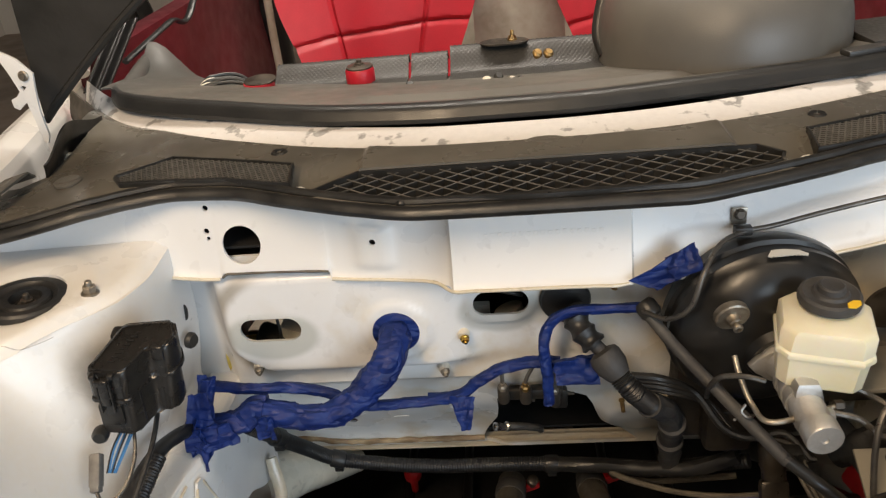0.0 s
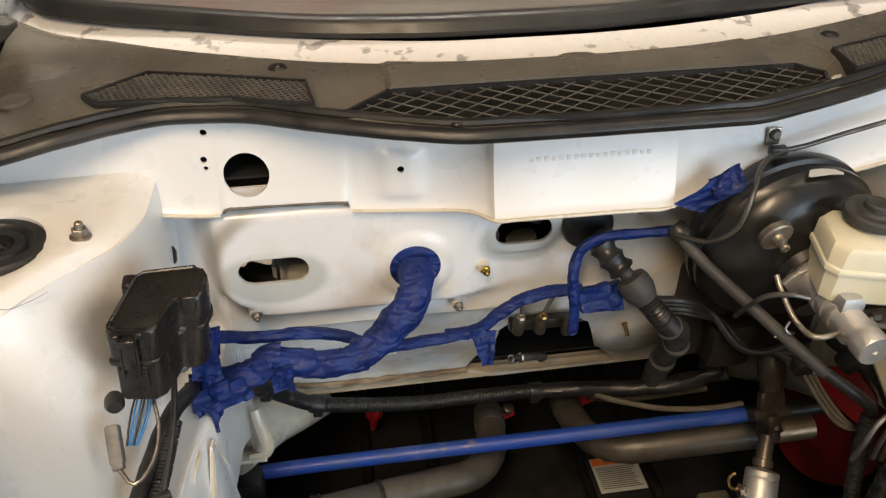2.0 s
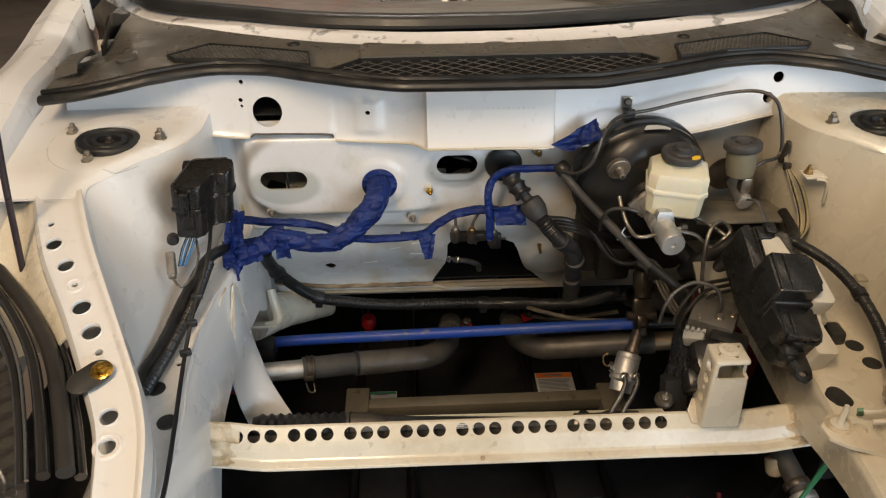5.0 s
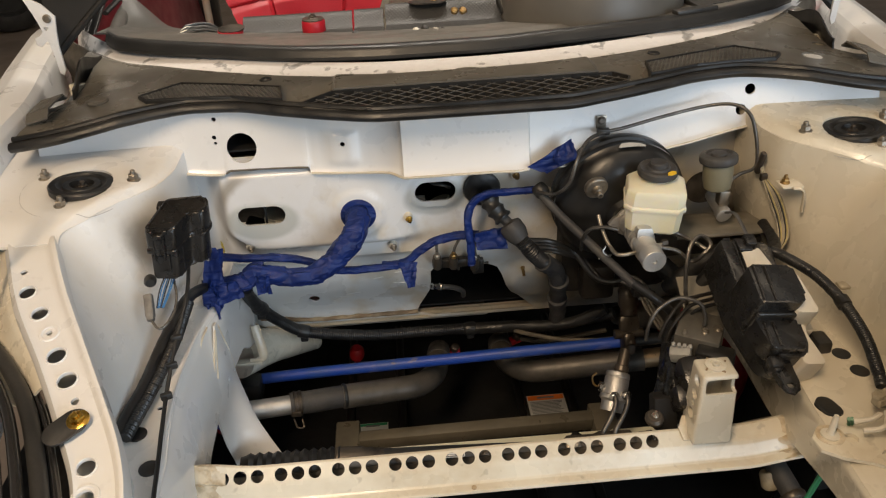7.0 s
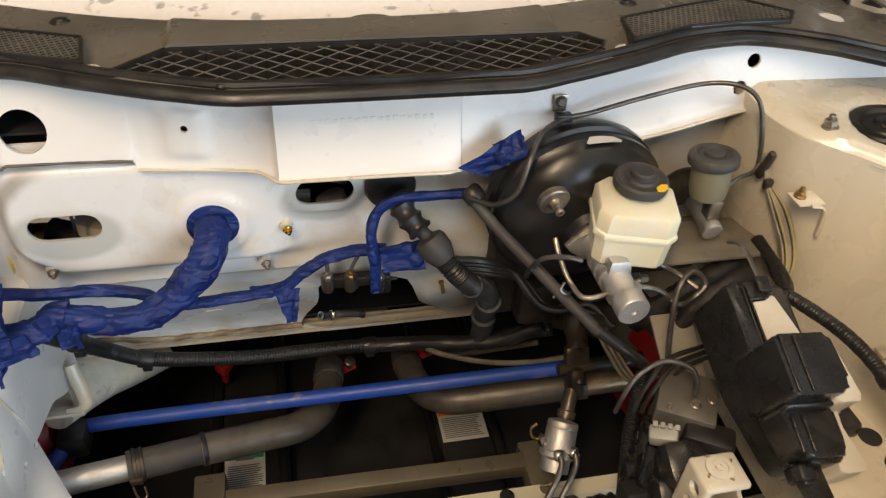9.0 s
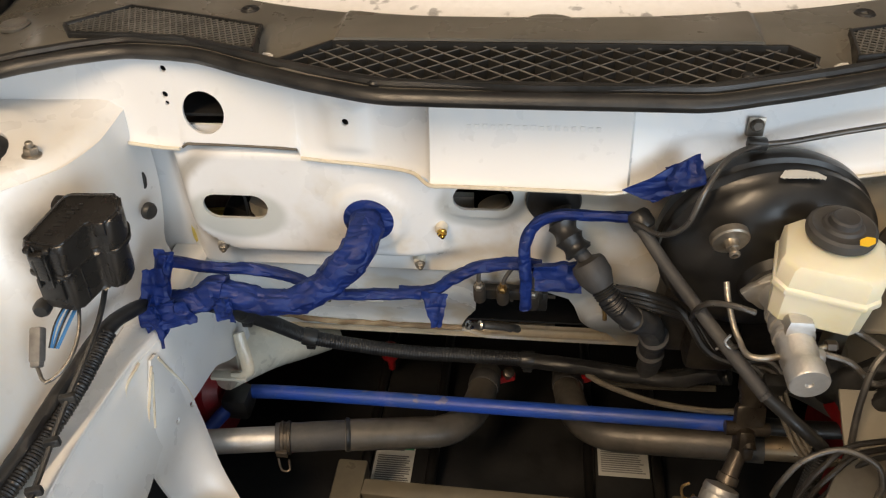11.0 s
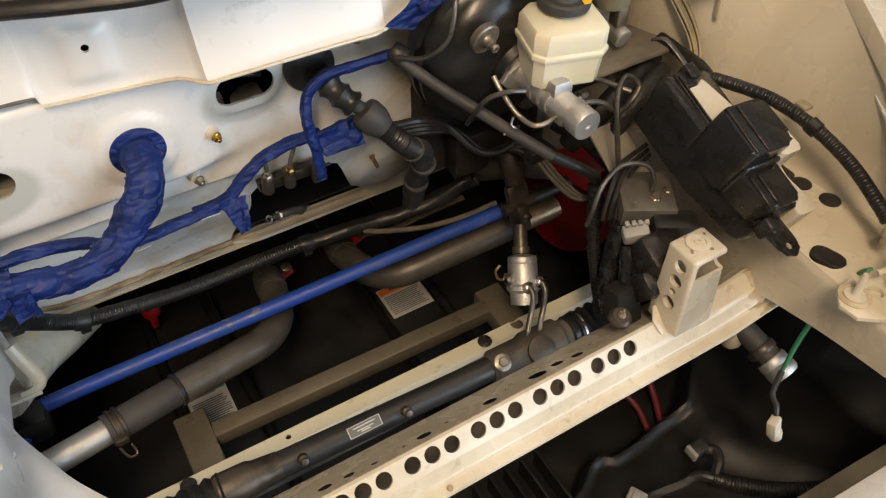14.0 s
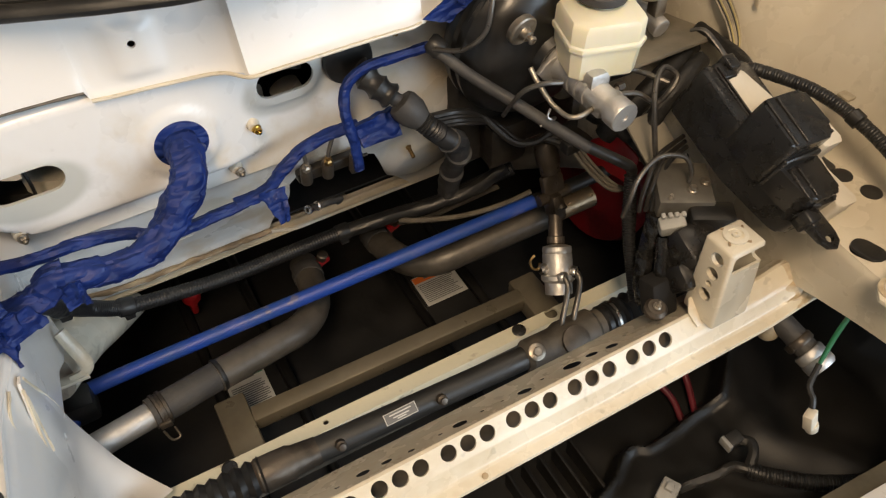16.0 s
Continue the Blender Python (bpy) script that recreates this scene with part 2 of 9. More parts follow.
GREYPLUG = material("grey_connector_plastic", (0.36, 0.36, 0.34), (0.26, 0.26, 0.25), 0.5, big=30, fine=300, bump=0.1)
YELLOWWIRE = material("yellowed_wire_insulation", (0.46, 0.38, 0.16), (0.34, 0.28, 0.13), 0.45, big=40, fine=200, bump=0.1)
DUSTCABLE = material("dusty_brown_cable", (0.125, 0.108, 0.082), (0.07, 0.06, 0.048), 0.55, big=40, fine=200, bump=0.15)
BEIGEWIRE = material("dusty_wire_bundle", (0.36, 0.31, 0.22), (0.22, 0.19, 0.14), 0.5, big=40, fine=200, bump=0.1)
MATBLACK = material("matt_black_inner_skin", (0.010, 0.010, 0.009), (0.018, 0.017, 0.016), 0.55, big=6, fine=90, bump=0.2)
TROLLEYBLACK = material("matt_black_platform_and_shade", (0.007, 0.007, 0.007), (0.012, 0.011, 0.011), 0.6, big=7, fine=90, bump=0.2)
LAMPBEZEL = material("smoked_headlamp_bezel", (0.012, 0.011, 0.010), (0.02, 0.019, 0.018), 0.12, big=9, fine=120, bump=0.01, coat=1.0)
CHROME = material("headlamp_reflector_chrome", (0.75, 0.73, 0.71), (0.6, 0.58, 0.56), 0.1, metal=1, bump=0)
GLASS = material("clear_lens", (0.98, 0.98, 0.98), (0.96, 0.96, 0.96), 0.06, bump=0, trans=1.0)
GLASS.node_tree.nodes["Principled BSDF"].inputs["IOR"].default_value = 1.22


def bulkhead_material():
    """White paint with grey primer mist low down, paled to stand in for light there, and old road grime spreading from
    the pedal side.
    """
    m = WHITE.copy()
    m.name = "bulkhead_paint"
    nt = m.node_tree
    b = nt.nodes["Principled BSDF"]
    base = b.inputs["Base Color"].links[0].from_socket
    co = nt.nodes.new("ShaderNodeTexCoord").outputs["Object"]
    n = nt.nodes.new("ShaderNodeTexNoise")
    n.inputs["Scale"].default_value, n.inputs["Detail"].default_value = 11, 5
    nt.links.new(co, n.inputs["Vector"])
    sep = nt.nodes.new("ShaderNodeSeparateXYZ")
    nt.links.new(co, sep.inputs[0])

    def math_node(op, a, c):
        q = nt.nodes.new("ShaderNodeMath")
        q.operation = op
        for sock, v in zip(q.inputs, (a, c)):
            if isinstance(v, float):
                sock.default_value = v
            else:
                nt.links.new(v, sock)
        return q.outputs[0]

    def band(value, lo, hi, top):
        r = nt.nodes.new("ShaderNodeMapRange")
        r.interpolation_type = "SMOOTHSTEP"
        for key, v in zip(("From Min", "From Max", "To Min", "To Max"), (lo, hi, 0.0, top)):
            r.inputs[key].default_value = v
        nt.links.new(value, r.inputs["Value"])
        return r.outputs[0]

    def mix(fac, a, c):
        x = nt.nodes.new("ShaderNodeMix")
        x.data_type = "RGBA"
        nt.links.new(fac, x.inputs[0])
        nt.links.new(a, x.inputs[6])
        x.inputs[7].default_value = (*c, 1)
        return x.outputs[2]

    wob = math_node("MULTIPLY", math_node("SUBTRACT", n.outputs["Fac"], 0.5), 0.20)
    # low band: the grey is made paler to stand in for light
    low = band(math_node("ADD", sep.outputs["Z"], math_node("MULTIPLY", wob, 0.15)), 0.690, 0.630, 1.0)
    grey = mix(low, base, (0.76, 0.775, 0.765))
    slope = math_node("ADD", sep.outputs["X"], wob)
    slope = math_node("ADD", slope, math_node("MULTIPLY", math_node("SUBTRACT", 0.72, sep.outputs["Z"]), 0.7))
    dirt = band(slope, 0.0, 0.25, 0.80)
    col = mix(dirt, grey, (0.235, 0.21, 0.165))
    stain = band(math_node("ADD", n.outputs["Fac"], math_node("MULTIPLY", sep.outputs["X"], 0.22)), 0.46, 0.62, 0.60)
    stain = math_node("MULTIPLY", stain, band(sep.outputs["Z"], 0.83, 0.79, 1.0))
    col = mix(math_node("MULTIPLY", stain, band(sep.outputs["X"], -0.46, -0.14, 1.0)), col, (0.54, 0.455, 0.31))
    # brown edge of the pressed field and grey overspray round the long slot
    def length(cx, rx, cz, rz):
        u = math_node("DIVIDE", math_node("SUBTRACT", sep.outputs["X"], cx), rx)
        v = math_node("DIVIDE", math_node("SUBTRACT", sep.outputs["Z"], cz), rz)
        return math_node("SQRT", math_node("ADD", math_node("MULTIPLY", u, u), math_node("MULTIPLY", v, v)), 0.0)

    # the brown arc holds both dirt and the shadow of the field's step
    arc = math_node("ADD", length(-0.330, 0.078, 0.762, 0.078), math_node("MULTIPLY", wob, 0.9))
    ring = math_node("MULTIPLY", band(arc, 0.86, 1.02, 1.0), band(arc, 1.26, 1.06, 1.0))
    ring = math_node("MULTIPLY", ring, band(sep.outputs["X"], -0.33, -0.385, 0.75))
    col = mix(ring, col, (0.27, 0.23, 0.17))
    halo = math_node("ADD", length(-0.3435, 0.060, 0.757, 0.036), wob)
    halo = math_node("MULTIPLY", band(halo, 1.12, 0.86, 0.95), band(sep.outputs["Z"], 0.80, 0.77, 1.0))
    col = mix(halo, col, (0.47, 0.48, 0.45))
    halo = math_node("ADD", length(-0.058, 0.052, 0.768, 0.036), math_node("MULTIPLY", wob, 1.2))
    halo = math_node("MULTIPLY", band(halo, 1.12, 0.86, 0.85), band(sep.outputs["Z"], 0.805, 0.775, 1.0))
    col = mix(halo, col, (0.45, 0.46, 0.44))
    nt.links.new(col, b.inputs["Base Color"])
    return m


BULK = bulkhead_material()


def patchy_wing_material():
    """White paint with a dark, uneven-edged patch where the relay box hangs."""
    m = WHITE.copy()
    m.name = "near_wing_paint"
    nt = m.node_tree
    b = nt.nodes["Principled BSDF"]
    base = b.inputs["Base Color"].links[0].from_socket
    co = nt.nodes.new("ShaderNodeTexCoord").outputs["Object"]
    n = nt.nodes.new("ShaderNodeTexNoise")
    n.inputs["Scale"].default_value, n.inputs["Detail"].default_value = 22, 5
    nt.links.new(co, n.inputs["Vector"])
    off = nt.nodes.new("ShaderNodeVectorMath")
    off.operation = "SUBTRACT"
    off.inputs[1].default_value = PATCH_AT
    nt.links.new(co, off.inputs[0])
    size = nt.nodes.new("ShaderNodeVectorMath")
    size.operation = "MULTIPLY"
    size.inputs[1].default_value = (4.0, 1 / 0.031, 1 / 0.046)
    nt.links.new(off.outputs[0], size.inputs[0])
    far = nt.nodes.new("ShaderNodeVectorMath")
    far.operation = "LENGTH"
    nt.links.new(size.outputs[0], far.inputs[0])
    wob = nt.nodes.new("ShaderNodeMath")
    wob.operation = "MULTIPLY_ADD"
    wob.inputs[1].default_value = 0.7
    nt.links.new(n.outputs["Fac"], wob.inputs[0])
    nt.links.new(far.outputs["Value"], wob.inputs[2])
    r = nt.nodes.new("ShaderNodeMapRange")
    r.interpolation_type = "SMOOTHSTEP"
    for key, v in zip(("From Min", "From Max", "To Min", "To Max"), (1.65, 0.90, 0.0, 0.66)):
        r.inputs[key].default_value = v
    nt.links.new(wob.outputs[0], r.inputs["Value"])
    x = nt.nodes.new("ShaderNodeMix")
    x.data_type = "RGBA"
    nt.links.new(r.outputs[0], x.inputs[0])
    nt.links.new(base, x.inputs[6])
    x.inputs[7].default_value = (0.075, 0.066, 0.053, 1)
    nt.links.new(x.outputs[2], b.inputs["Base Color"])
    return m


PATCH_AT = (-0.493, -0.136, 0.803)
WING = patchy_wing_material()


# ---- mesh helpers ----
ORIGIN = {}


def thing(name, label, category, at=(0, 0, 0), group="", kind=""):
    ob = new(name)
    ob.location = at
    ob.empty_display_size = 0.02
    ORIGIN[ob] = Vector(at)
    return tagged(ob, label, category, group, kind)


def finish(bm, mat, angle=38):
    bmesh.ops.recalc_face_normals(bm, faces=bm.faces)
    lim = radians(angle)
    for f in bm.faces:
        f.smooth = True
    for e in bm.edges:
        if len(e.link_faces) == 2 and e.calc_face_angle(0) > lim:
            e.smooth = False
    me = bpy.data.meshes.new("mesh")
    bm.to_mesh(me)
    bm.free()
    for m in mat if isinstance(mat, (list, tuple)) else (mat,):
        me.materials.append(m)
    return me


def part(name, bm, mat, parent=None, label="", angle=38):
    """One mesh object, given in world metres, under a thing or a part."""
    origin = ORIGIN.get(parent, Vector((0, 0, 0)))
    bmesh.ops.translate(bm, verts=bm.verts, vec=-origin)
    ob = new(name, finish(bm, mat, angle))
    ob.data.name = name
    if parent is not None:
        ob.parent = parent
    ORIGIN[ob] = origin
    return tagged(ob, label)


def solo(name, bm, mat, label, category, group="", kind="", angle=38):
    """A thing of one mesh."""
    ob = part(name, bm, mat, None, label, angle)
    return tagged(ob, label, category, group, kind)


def axes_to(d, up=(0, 0, 1)):
    """A turn that brings z to the direction d."""
    z = Vector(d).normalized()
    x = Vector(up).cross(z)
    x = Vector((1, 0, 0)) if x.length < 1e-4 else x.normalized()
    return Matrix((x, z.cross(x), z)).transposed().to_4x4()


def put(bm, geom, m):
    bmesh.ops.transform(bm, matrix=m, verts=geom)


def box(bm, c, s, bevel=0.0, m=None, seg=2):
    r = bmesh.ops.create_cube(bm, size=1)
    vs = r["verts"]
    bmesh.ops.scale(bm, vec=s, verts=vs)
    if bevel:
        es = list({e for v in vs for e in v.link_edges})
        r = bmesh.ops.bevel(bm, geom=es, offset=bevel, segments=seg, affect="EDGES", profile=0.5)
        vs = list({v for f in r["faces"] for v in f.verts} | {v for v in vs if v.is_valid})
    put(bm, vs, (Matrix.Translation(c) @ m) if m is not None else Matrix.Translation(c))
    return vs


def prism(bm, outline, lo, hi, m=Matrix(), bevel=0.0, taper=1.0):
    """A plate with the given outline in x and y, from lo to hi in z, then set by m."""
    cx = sum(p[0] for p in outline) / len(outline)
    cy = sum(p[1] for p in outline) / len(outline)
    a = [bm.verts.new((x, y, lo)) for x, y in outline]
    b = [bm.verts.new((cx + (x - cx) * taper, cy + (y - cy) * taper, hi)) for x, y in outline]
    n = len(a)
    fs = [bm.faces.new(a[::-1]), bm.faces.new(b)] + [bm.faces.new((a[i], a[(i + 1) % n], b[(i + 1) % n], b[i])) for i in range(n)]
    vs = a + b
    if bevel:
        es = list({e for f in fs[:2] for e in f.edges})
        r = bmesh.ops.bevel(bm, geom=es, offset=bevel, segments=2, affect="EDGES", profile=0.5)
        vs = list({v for f in r["faces"] for v in f.verts} | {v for v in vs if v.is_valid})
    put(bm, vs, m)
    return vs


def rounded(outline, r, n=4):
    """The outline with its corners rounded."""
    out = []
    for i, p in enumerate(outline):
        p, a, b = Vector(p), Vector(outline[i - 1]), Vector(outline[(i + 1) % len(outline)])
        u, v = (a - p).normalized(), (b - p).normalized()
        k = min(r, 0.45 * (a - p).length, 0.45 * (b - p).length)
        for j in range(n + 1):
            t = j / n
            q = p + u * k * (1 - t) ** 2 + v * k * t ** 2
            out.append((q.x, q.y))
    return out


def lathe(bm, profile, at, d, seg=28, up=(0, 0, 1)):
    """A turned shape: profile rows of (radius, height) about the axis d from the place at."""
    m = Matrix.Translation(at) @ axes_to(d, up)
    rings = []
    for r, h in profile:
        if r < 1e-6:
            rings.append([bm.verts.new(m @ Vector((0, 0, h)))])
        else:
            rings.append([bm.verts.new(m @ Vector((r * math.cos(2 * math.pi * i / seg), r * math.sin(2 * math.pi * i / seg), h))) for i in range(seg)])
    for a, b in zip(rings, rings[1:]):
        for i in range(seg):
            j = (i + 1) % seg
            q = [a[i % len(a)], a[j % len(a)], b[j % len(b)], b[i % len(b)]]
            q = list(dict.fromkeys(q))
            if len(q) > 2:
                bm.faces.new(q)
    for ring, flip in ((rings[0], True), (rings[-1], False)):
        if len(ring) > 2:
            bm.faces.new(ring[::-1] if flip else ring)


def curve_points(pts, step=0.006):
    """A smooth line through the points."""
    p = [Vector(q) for q in pts]
    if len(p) == 2:
        n = max(2, int((p[1] - p[0]).length / step))
        return [p[0].lerp(p[1], i / n) for i in range(n + 1)]
    e = [p[0] * 2 - p[1], *p, p[-1] * 2 - p[-2]]
    out = []
    for a, b, c, d in zip(e, e[1:], e[2:], e[3:]):
        n = max(2, int((c - b).length / step))
        for i in range(n):
            t = i / n
            out.append(0.5 * (2 * b + (c - a) * t + (2 * a - 5 * b + 4 * c - d) * t * t + (3 * b - a - 3 * c + d) * t ** 3))
    return out + [p[-1]]


def tube(bm, pts, r, seg=10, step=0.006, shape=None, flat=1.0, bore=0.0):
    """A rod, hose or cable along the points. shape(s, length, angle) scales the radius."""
    line = curve_points(pts, step)
    far, total = [0.0], 0.0
    for a, b in zip(line, line[1:]):
        total += (b - a).length
        far.append(total)
    tan = (line[1] - line[0]).normalized()
    side = tan.orthogonal().normalized()
    if abs(tan.z) < 0.9:
        side = Vector((0, 0, 1)).cross(tan).normalized()
    rings = []
    for i, p in enumerate(line):
        t = (line[min(i + 1, len(line) - 1)] - line[max(i - 1, 0)]).normalized()
        side = (side - t * side.dot(t)).normalized()
        up = t.cross(side)
        ring = []
        for k in range(seg):
            a = 2 * math.pi * k / seg
            q = r * (shape(far[i], total, a) if shape else 1.0)
            ring.append(bm.verts.new(p + side * (q * math.cos(a)) + up * (q * flat * math.sin(a))))
        rings.append(ring)
    for a, b in zip(rings, rings[1:]):
        for k in range(seg):
            bm.faces.new((a[k], a[(k + 1) % seg], b[(k + 1) % seg], b[k]))
    for ring, flip in ((rings[0], True), (rings[-1], False)):
        bm.faces.new(ring[::-1] if flip else ring)


def ribs(pitch=0.0034, deep=0.10):
    return lambda s, total, a: 1 + deep * (1 if (s / pitch) % 1 < 0.5 else -1)


def wrap(pitch=0.021, amp=0.10, seed=0.0):
    """Overlapping turns of tape with creases."""
    def shape(s, total, a):
        turn = ((s + 0.004 * math.sin(a + seed) + 0.010 * a / 6.283) / pitch) % 1
        fold = 0.5 - abs(noise.noise(Vector((s * 24 + seed * 5, math.cos(a) * 2.1, math.sin(a) * 2.1))))
        broad = noise.noise(Vector((s * 26 + seed * 3, math.cos(a) * 0.7 + 5, math.sin(a) * 0.7)))
        return 0.93 + amp * (0.5 - turn) ** 3 * 4 + 0.26 * (fold - 0.3) + 0.20 * broad
    return shape


def spline(xs, ys):
    """A smooth value along xs."""
    xs, ys = list(xs), list(ys)
    sl = [(ys[i + 1] - ys[i]) / (xs[i + 1] - xs[i]) for i in range(len(xs) - 1)]
    m = [sl[0]] + [0.0 if a * b <= 0 else 2 * a * b / (a + b) for a, b in zip(sl, sl[1:])] + [sl[-1]]

    def f(x):
        if x <= xs[0]:
            return ys[0]
        if x >= xs[-1]:
            return ys[-1]
        i = max(k for k in range(len(xs) - 1) if xs[k] <= x)
        h = xs[i + 1] - xs[i]
        t = (x - xs[i]) / h
        return ((1 + 2 * t) * (1 - t) ** 2 * ys[i] + t * (1 - t) ** 2 * h * m[i] + t * t * (3 - 2 * t) * ys[i + 1] + t * t * (t - 1) * h * m[i + 1])
    return f


def smooth(a, b, x):
    t = min(1.0, max(0.0, (x - a) / (b - a)))
    return t * t * (3 - 2 * t)


def sheet(bm, f, us, vs, off):
    """A sheet of metal or plastic: f(u, v) gives its face, off its thickness as a vector."""
    off = Vector(off)
    a = [[bm.verts.new(f(u, v)) for v in vs] for u in us]
    b = [[bm.verts.new(p.co + off) for p in row] for row in a]
    nu, nv = len(us), len(vs)
    for i in range(nu - 1):
        for j in range(nv - 1):
            bm.faces.new((a[i][j], a[i + 1][j], a[i + 1][j + 1], a[i][j + 1]))
            bm.faces.new((b[i][j], b[i][j + 1], b[i + 1][j + 1], b[i + 1][j]))
    for i in range(nu - 1):
        for j, s in ((0, 1), (nv - 1, -1)):
            q = (a[i][j], b[i][j], b[i + 1][j], a[i + 1][j])
            bm.faces.new(q if s > 0 else q[::-1])
    for j in range(nv - 1):
        for i, s in ((0, -1), (nu - 1, 1)):
            q = (a[i][j], b[i][j], b[i][j + 1], a[i][j + 1])
            bm.faces.new(q if s > 0 else q[::-1])


def steps(a, b, n):
    return [a + (b - a) * i / n for i in range(n + 1)]


def cut(ob, bm):
    """Cut openings through ob with the solids in bm."""
    bmesh.ops.recalc_face_normals(bm, faces=bm.faces)
    me = bpy.data.meshes.new("cutter")
    bm.to_mesh(me)
    bm.free()
    tool = new("cutter", me)
    origin = ORIGIN.get(ob, Vector((0, 0, 0)))
    me.transform(Matrix.Translation(-origin))
    tool.parent = ob.parent
    mod = ob.modifiers.new("cut", "BOOLEAN")
    mod.operation, mod.solver, mod.object = "DIFFERENCE", "EXACT", tool
    dg = bpy.context.evaluated_depsgraph_get()
    dg.update()
    done = bpy.data.meshes.new_from_object(ob.evaluated_get(dg))
    ob.modifiers.remove(mod)
    old = ob.data
    ob.data = done
    bpy.data.objects.remove(tool)
    bpy.data.meshes.remove(me)
    bpy.data.meshes.remove(old)
    fresh = bmesh.new()
    fresh.from_mesh(done)
    for f in fresh.faces:
        f.smooth = True
    for e in fresh.edges:
        e.smooth = not (len(e.link_faces) == 2 and e.calc_face_angle(0) > radians(38))
    fresh.to_mesh(done)
    fresh.free()


def rod(bm, at, d, r, h, seg=24):
    """A straight solid cylinder centred on at, for cutting and pins."""
    d = Vector(d).normalized()
    lathe(bm, [(r, -h / 2), (r, h / 2)], at, d, seg)


def capsule(length, r, seg=10):
    """A slot outline: length from end to end in x."""
    c = length / 2 - r
    right = [(c + r * math.cos(a), r * math.sin(a)) for a in [math.pi * (i / seg - 0.5) for i in range(seg + 1)]]
    return right + [(-x, -y) for x, y in right]


def hexbolt(bm, at, d, af=0.012, h=0.008, washer=0.009, stud=0.0):
    """A flanged nut or bolt head."""
    lathe(bm, [(washer, 0), (washer, 0.0018), (washer * 0.8, 0.003)], at, d, 20)
    lathe(bm, [(af * 0.577, 0.0025), (af * 0.577, h - 0.001), (af * 0.5, h)], at, d, 6)
    if stud:
        lathe(bm, [(af * 0.3, h - 0.001), (af * 0.3, h + stud - 0.001), (af * 0.22, h + stud)], at, d, 12)


# ---- workshop shell ----
bm = bmesh.new()
box(bm, (0, 1.0, -0.05), (9.0, 10.0, 0.1))
solo("floor", bm, CONCRETE, "brown stained concrete workshop floor", "floor", kind="structure")
for nm, c, s in (("wall_north", (0, 6.05, 1.45), (9.2, 0.1, 2.9)), ("wall_south", (0, -4.05, 1.45), (9.2, 0.1, 2.9)), ("wall_east", (4.55, 1.0, 1.45), (0.1, 10.0, 2.9)), ("wall_west", (-4.55, 1.0, 1.45), (0.1, 10.0, 2.9))):
    bm = bmesh.new()
    box(bm, c, s)
    solo(nm, bm, PLASTER, "plain painted workshop wall", "wall", kind="structure")
bm = bmesh.new()
box(bm, (0, 1.0, 2.95), (9.2, 10.2, 0.1))
solo("ceiling", bm, PLASTER, "plain painted workshop ceiling", "ceiling", kind="structure")

# ---- the body shell of the car ----
CAR = thing("car_body", "white car body shell with the engine bay stripped bare", "car", (0, 0, 0))

seal_y = spline([-0.72, -0.62, -0.53, -0.47, -0.42, -0.36, -0.28, -0.20, -0.13, 0.0, 0.13, 0.20, 0.28, 0.36, 0.42, 0.47, 0.53, 0.62, 0.72],
                [-0.055, -0.066, -0.05, -0.022, -0.008, -0.013, -0.045, -0.076, -0.094, -0.096, -0.096, -0.078, -0.05, -0.02, -0.012, -0.026, -0.055, -0.075, -0.065])
screen_y = spline([-0.78, -0.72, -0.61, -0.5, -0.4, -0.25, -0.1, 0, 0.1, 0.25, 0.4, 0.5, 0.61, 0.72, 0.78], [0.47, 0.40, 0.285, 0.212, 0.158, 0.104, 0.080, 0.079, 0.084, 0.110, 0.158, 0.205, 0.285, 0.395, 0.46])


def cowl_z(x, y):
    return 0.956 - 0.14 * max(0.0, abs(x) - 0.52) * (1 - smooth(0.12, 0.36, y))


# upper panel under the scuttle
panel_top = spline([-0.7, -0.4, -0.3, -0.2, -0.155, -0.111, -0.107, 0.088, 0.091, 0.13, 0.22, 0.3, 0.45, 0.7], [0.0, 0.008, 0.004, -0.002, -0.006, -0.026, -0.036, -0.036, -0.029, -0.022, -0.012, 0.0, 0.008, 0.0])
panel_low = spline([-0.7, -0.47, -0.3, -0.2, -0.155, -0.111, -0.107, 0.088, 0.091, 0.13, 0.22, 0.3, 0.47, 0.7], [-0.02, -0.010, -0.010, -0.014, -0.022, -0.046, -0.056, -0.058, -0.051, -0.042, -0.026, -0.016, -0.010, -0.02])
panel_edge = spline([-0.7, -0.50, -0.47, -0.386, -0.383, -0.256, -0.253, -0.18, -0.11, 0.0, 0.09, 0.16, 0.25, 0.335, 0.47, 0.7], [0.87, 0.858, 0.855, 0.846, 0.852, 0.849, 0.839, 0.836, 0.840, 0.840, 0.838, 0.832, 0.832, 0.842, 0.868, 0.875])


def panel_face(x, v):
    top, low = panel_top(x), panel_low(x)
    gap = smooth(-0.390, -0.386, x) * smooth(-0.252, -0.256, x)
    y = top + (low - top) * v ** 1.6 - 0.0035 * smooth(0.93, 1.0, v) * (1 - gap) - 0.0015 * gap * smooth(0.8, 1.0, v)
    # soft pad round the small threaded hole
    top_z = cowl_z(x, 0.0) - 0.006 - 0.012 * smooth(0.275, 0.25, abs(x))
    zz = top_z + (panel_edge(x) - top_z) * v
    y -= 0.0075 * smooth(0.026, 0.0165, abs(x + 0.199)) * smooth(0.904, 0.896, zz - 9.0 * (x + 0.199) ** 2) * smooth(0.840, 0.858, zz)
    return (x, y, zz)


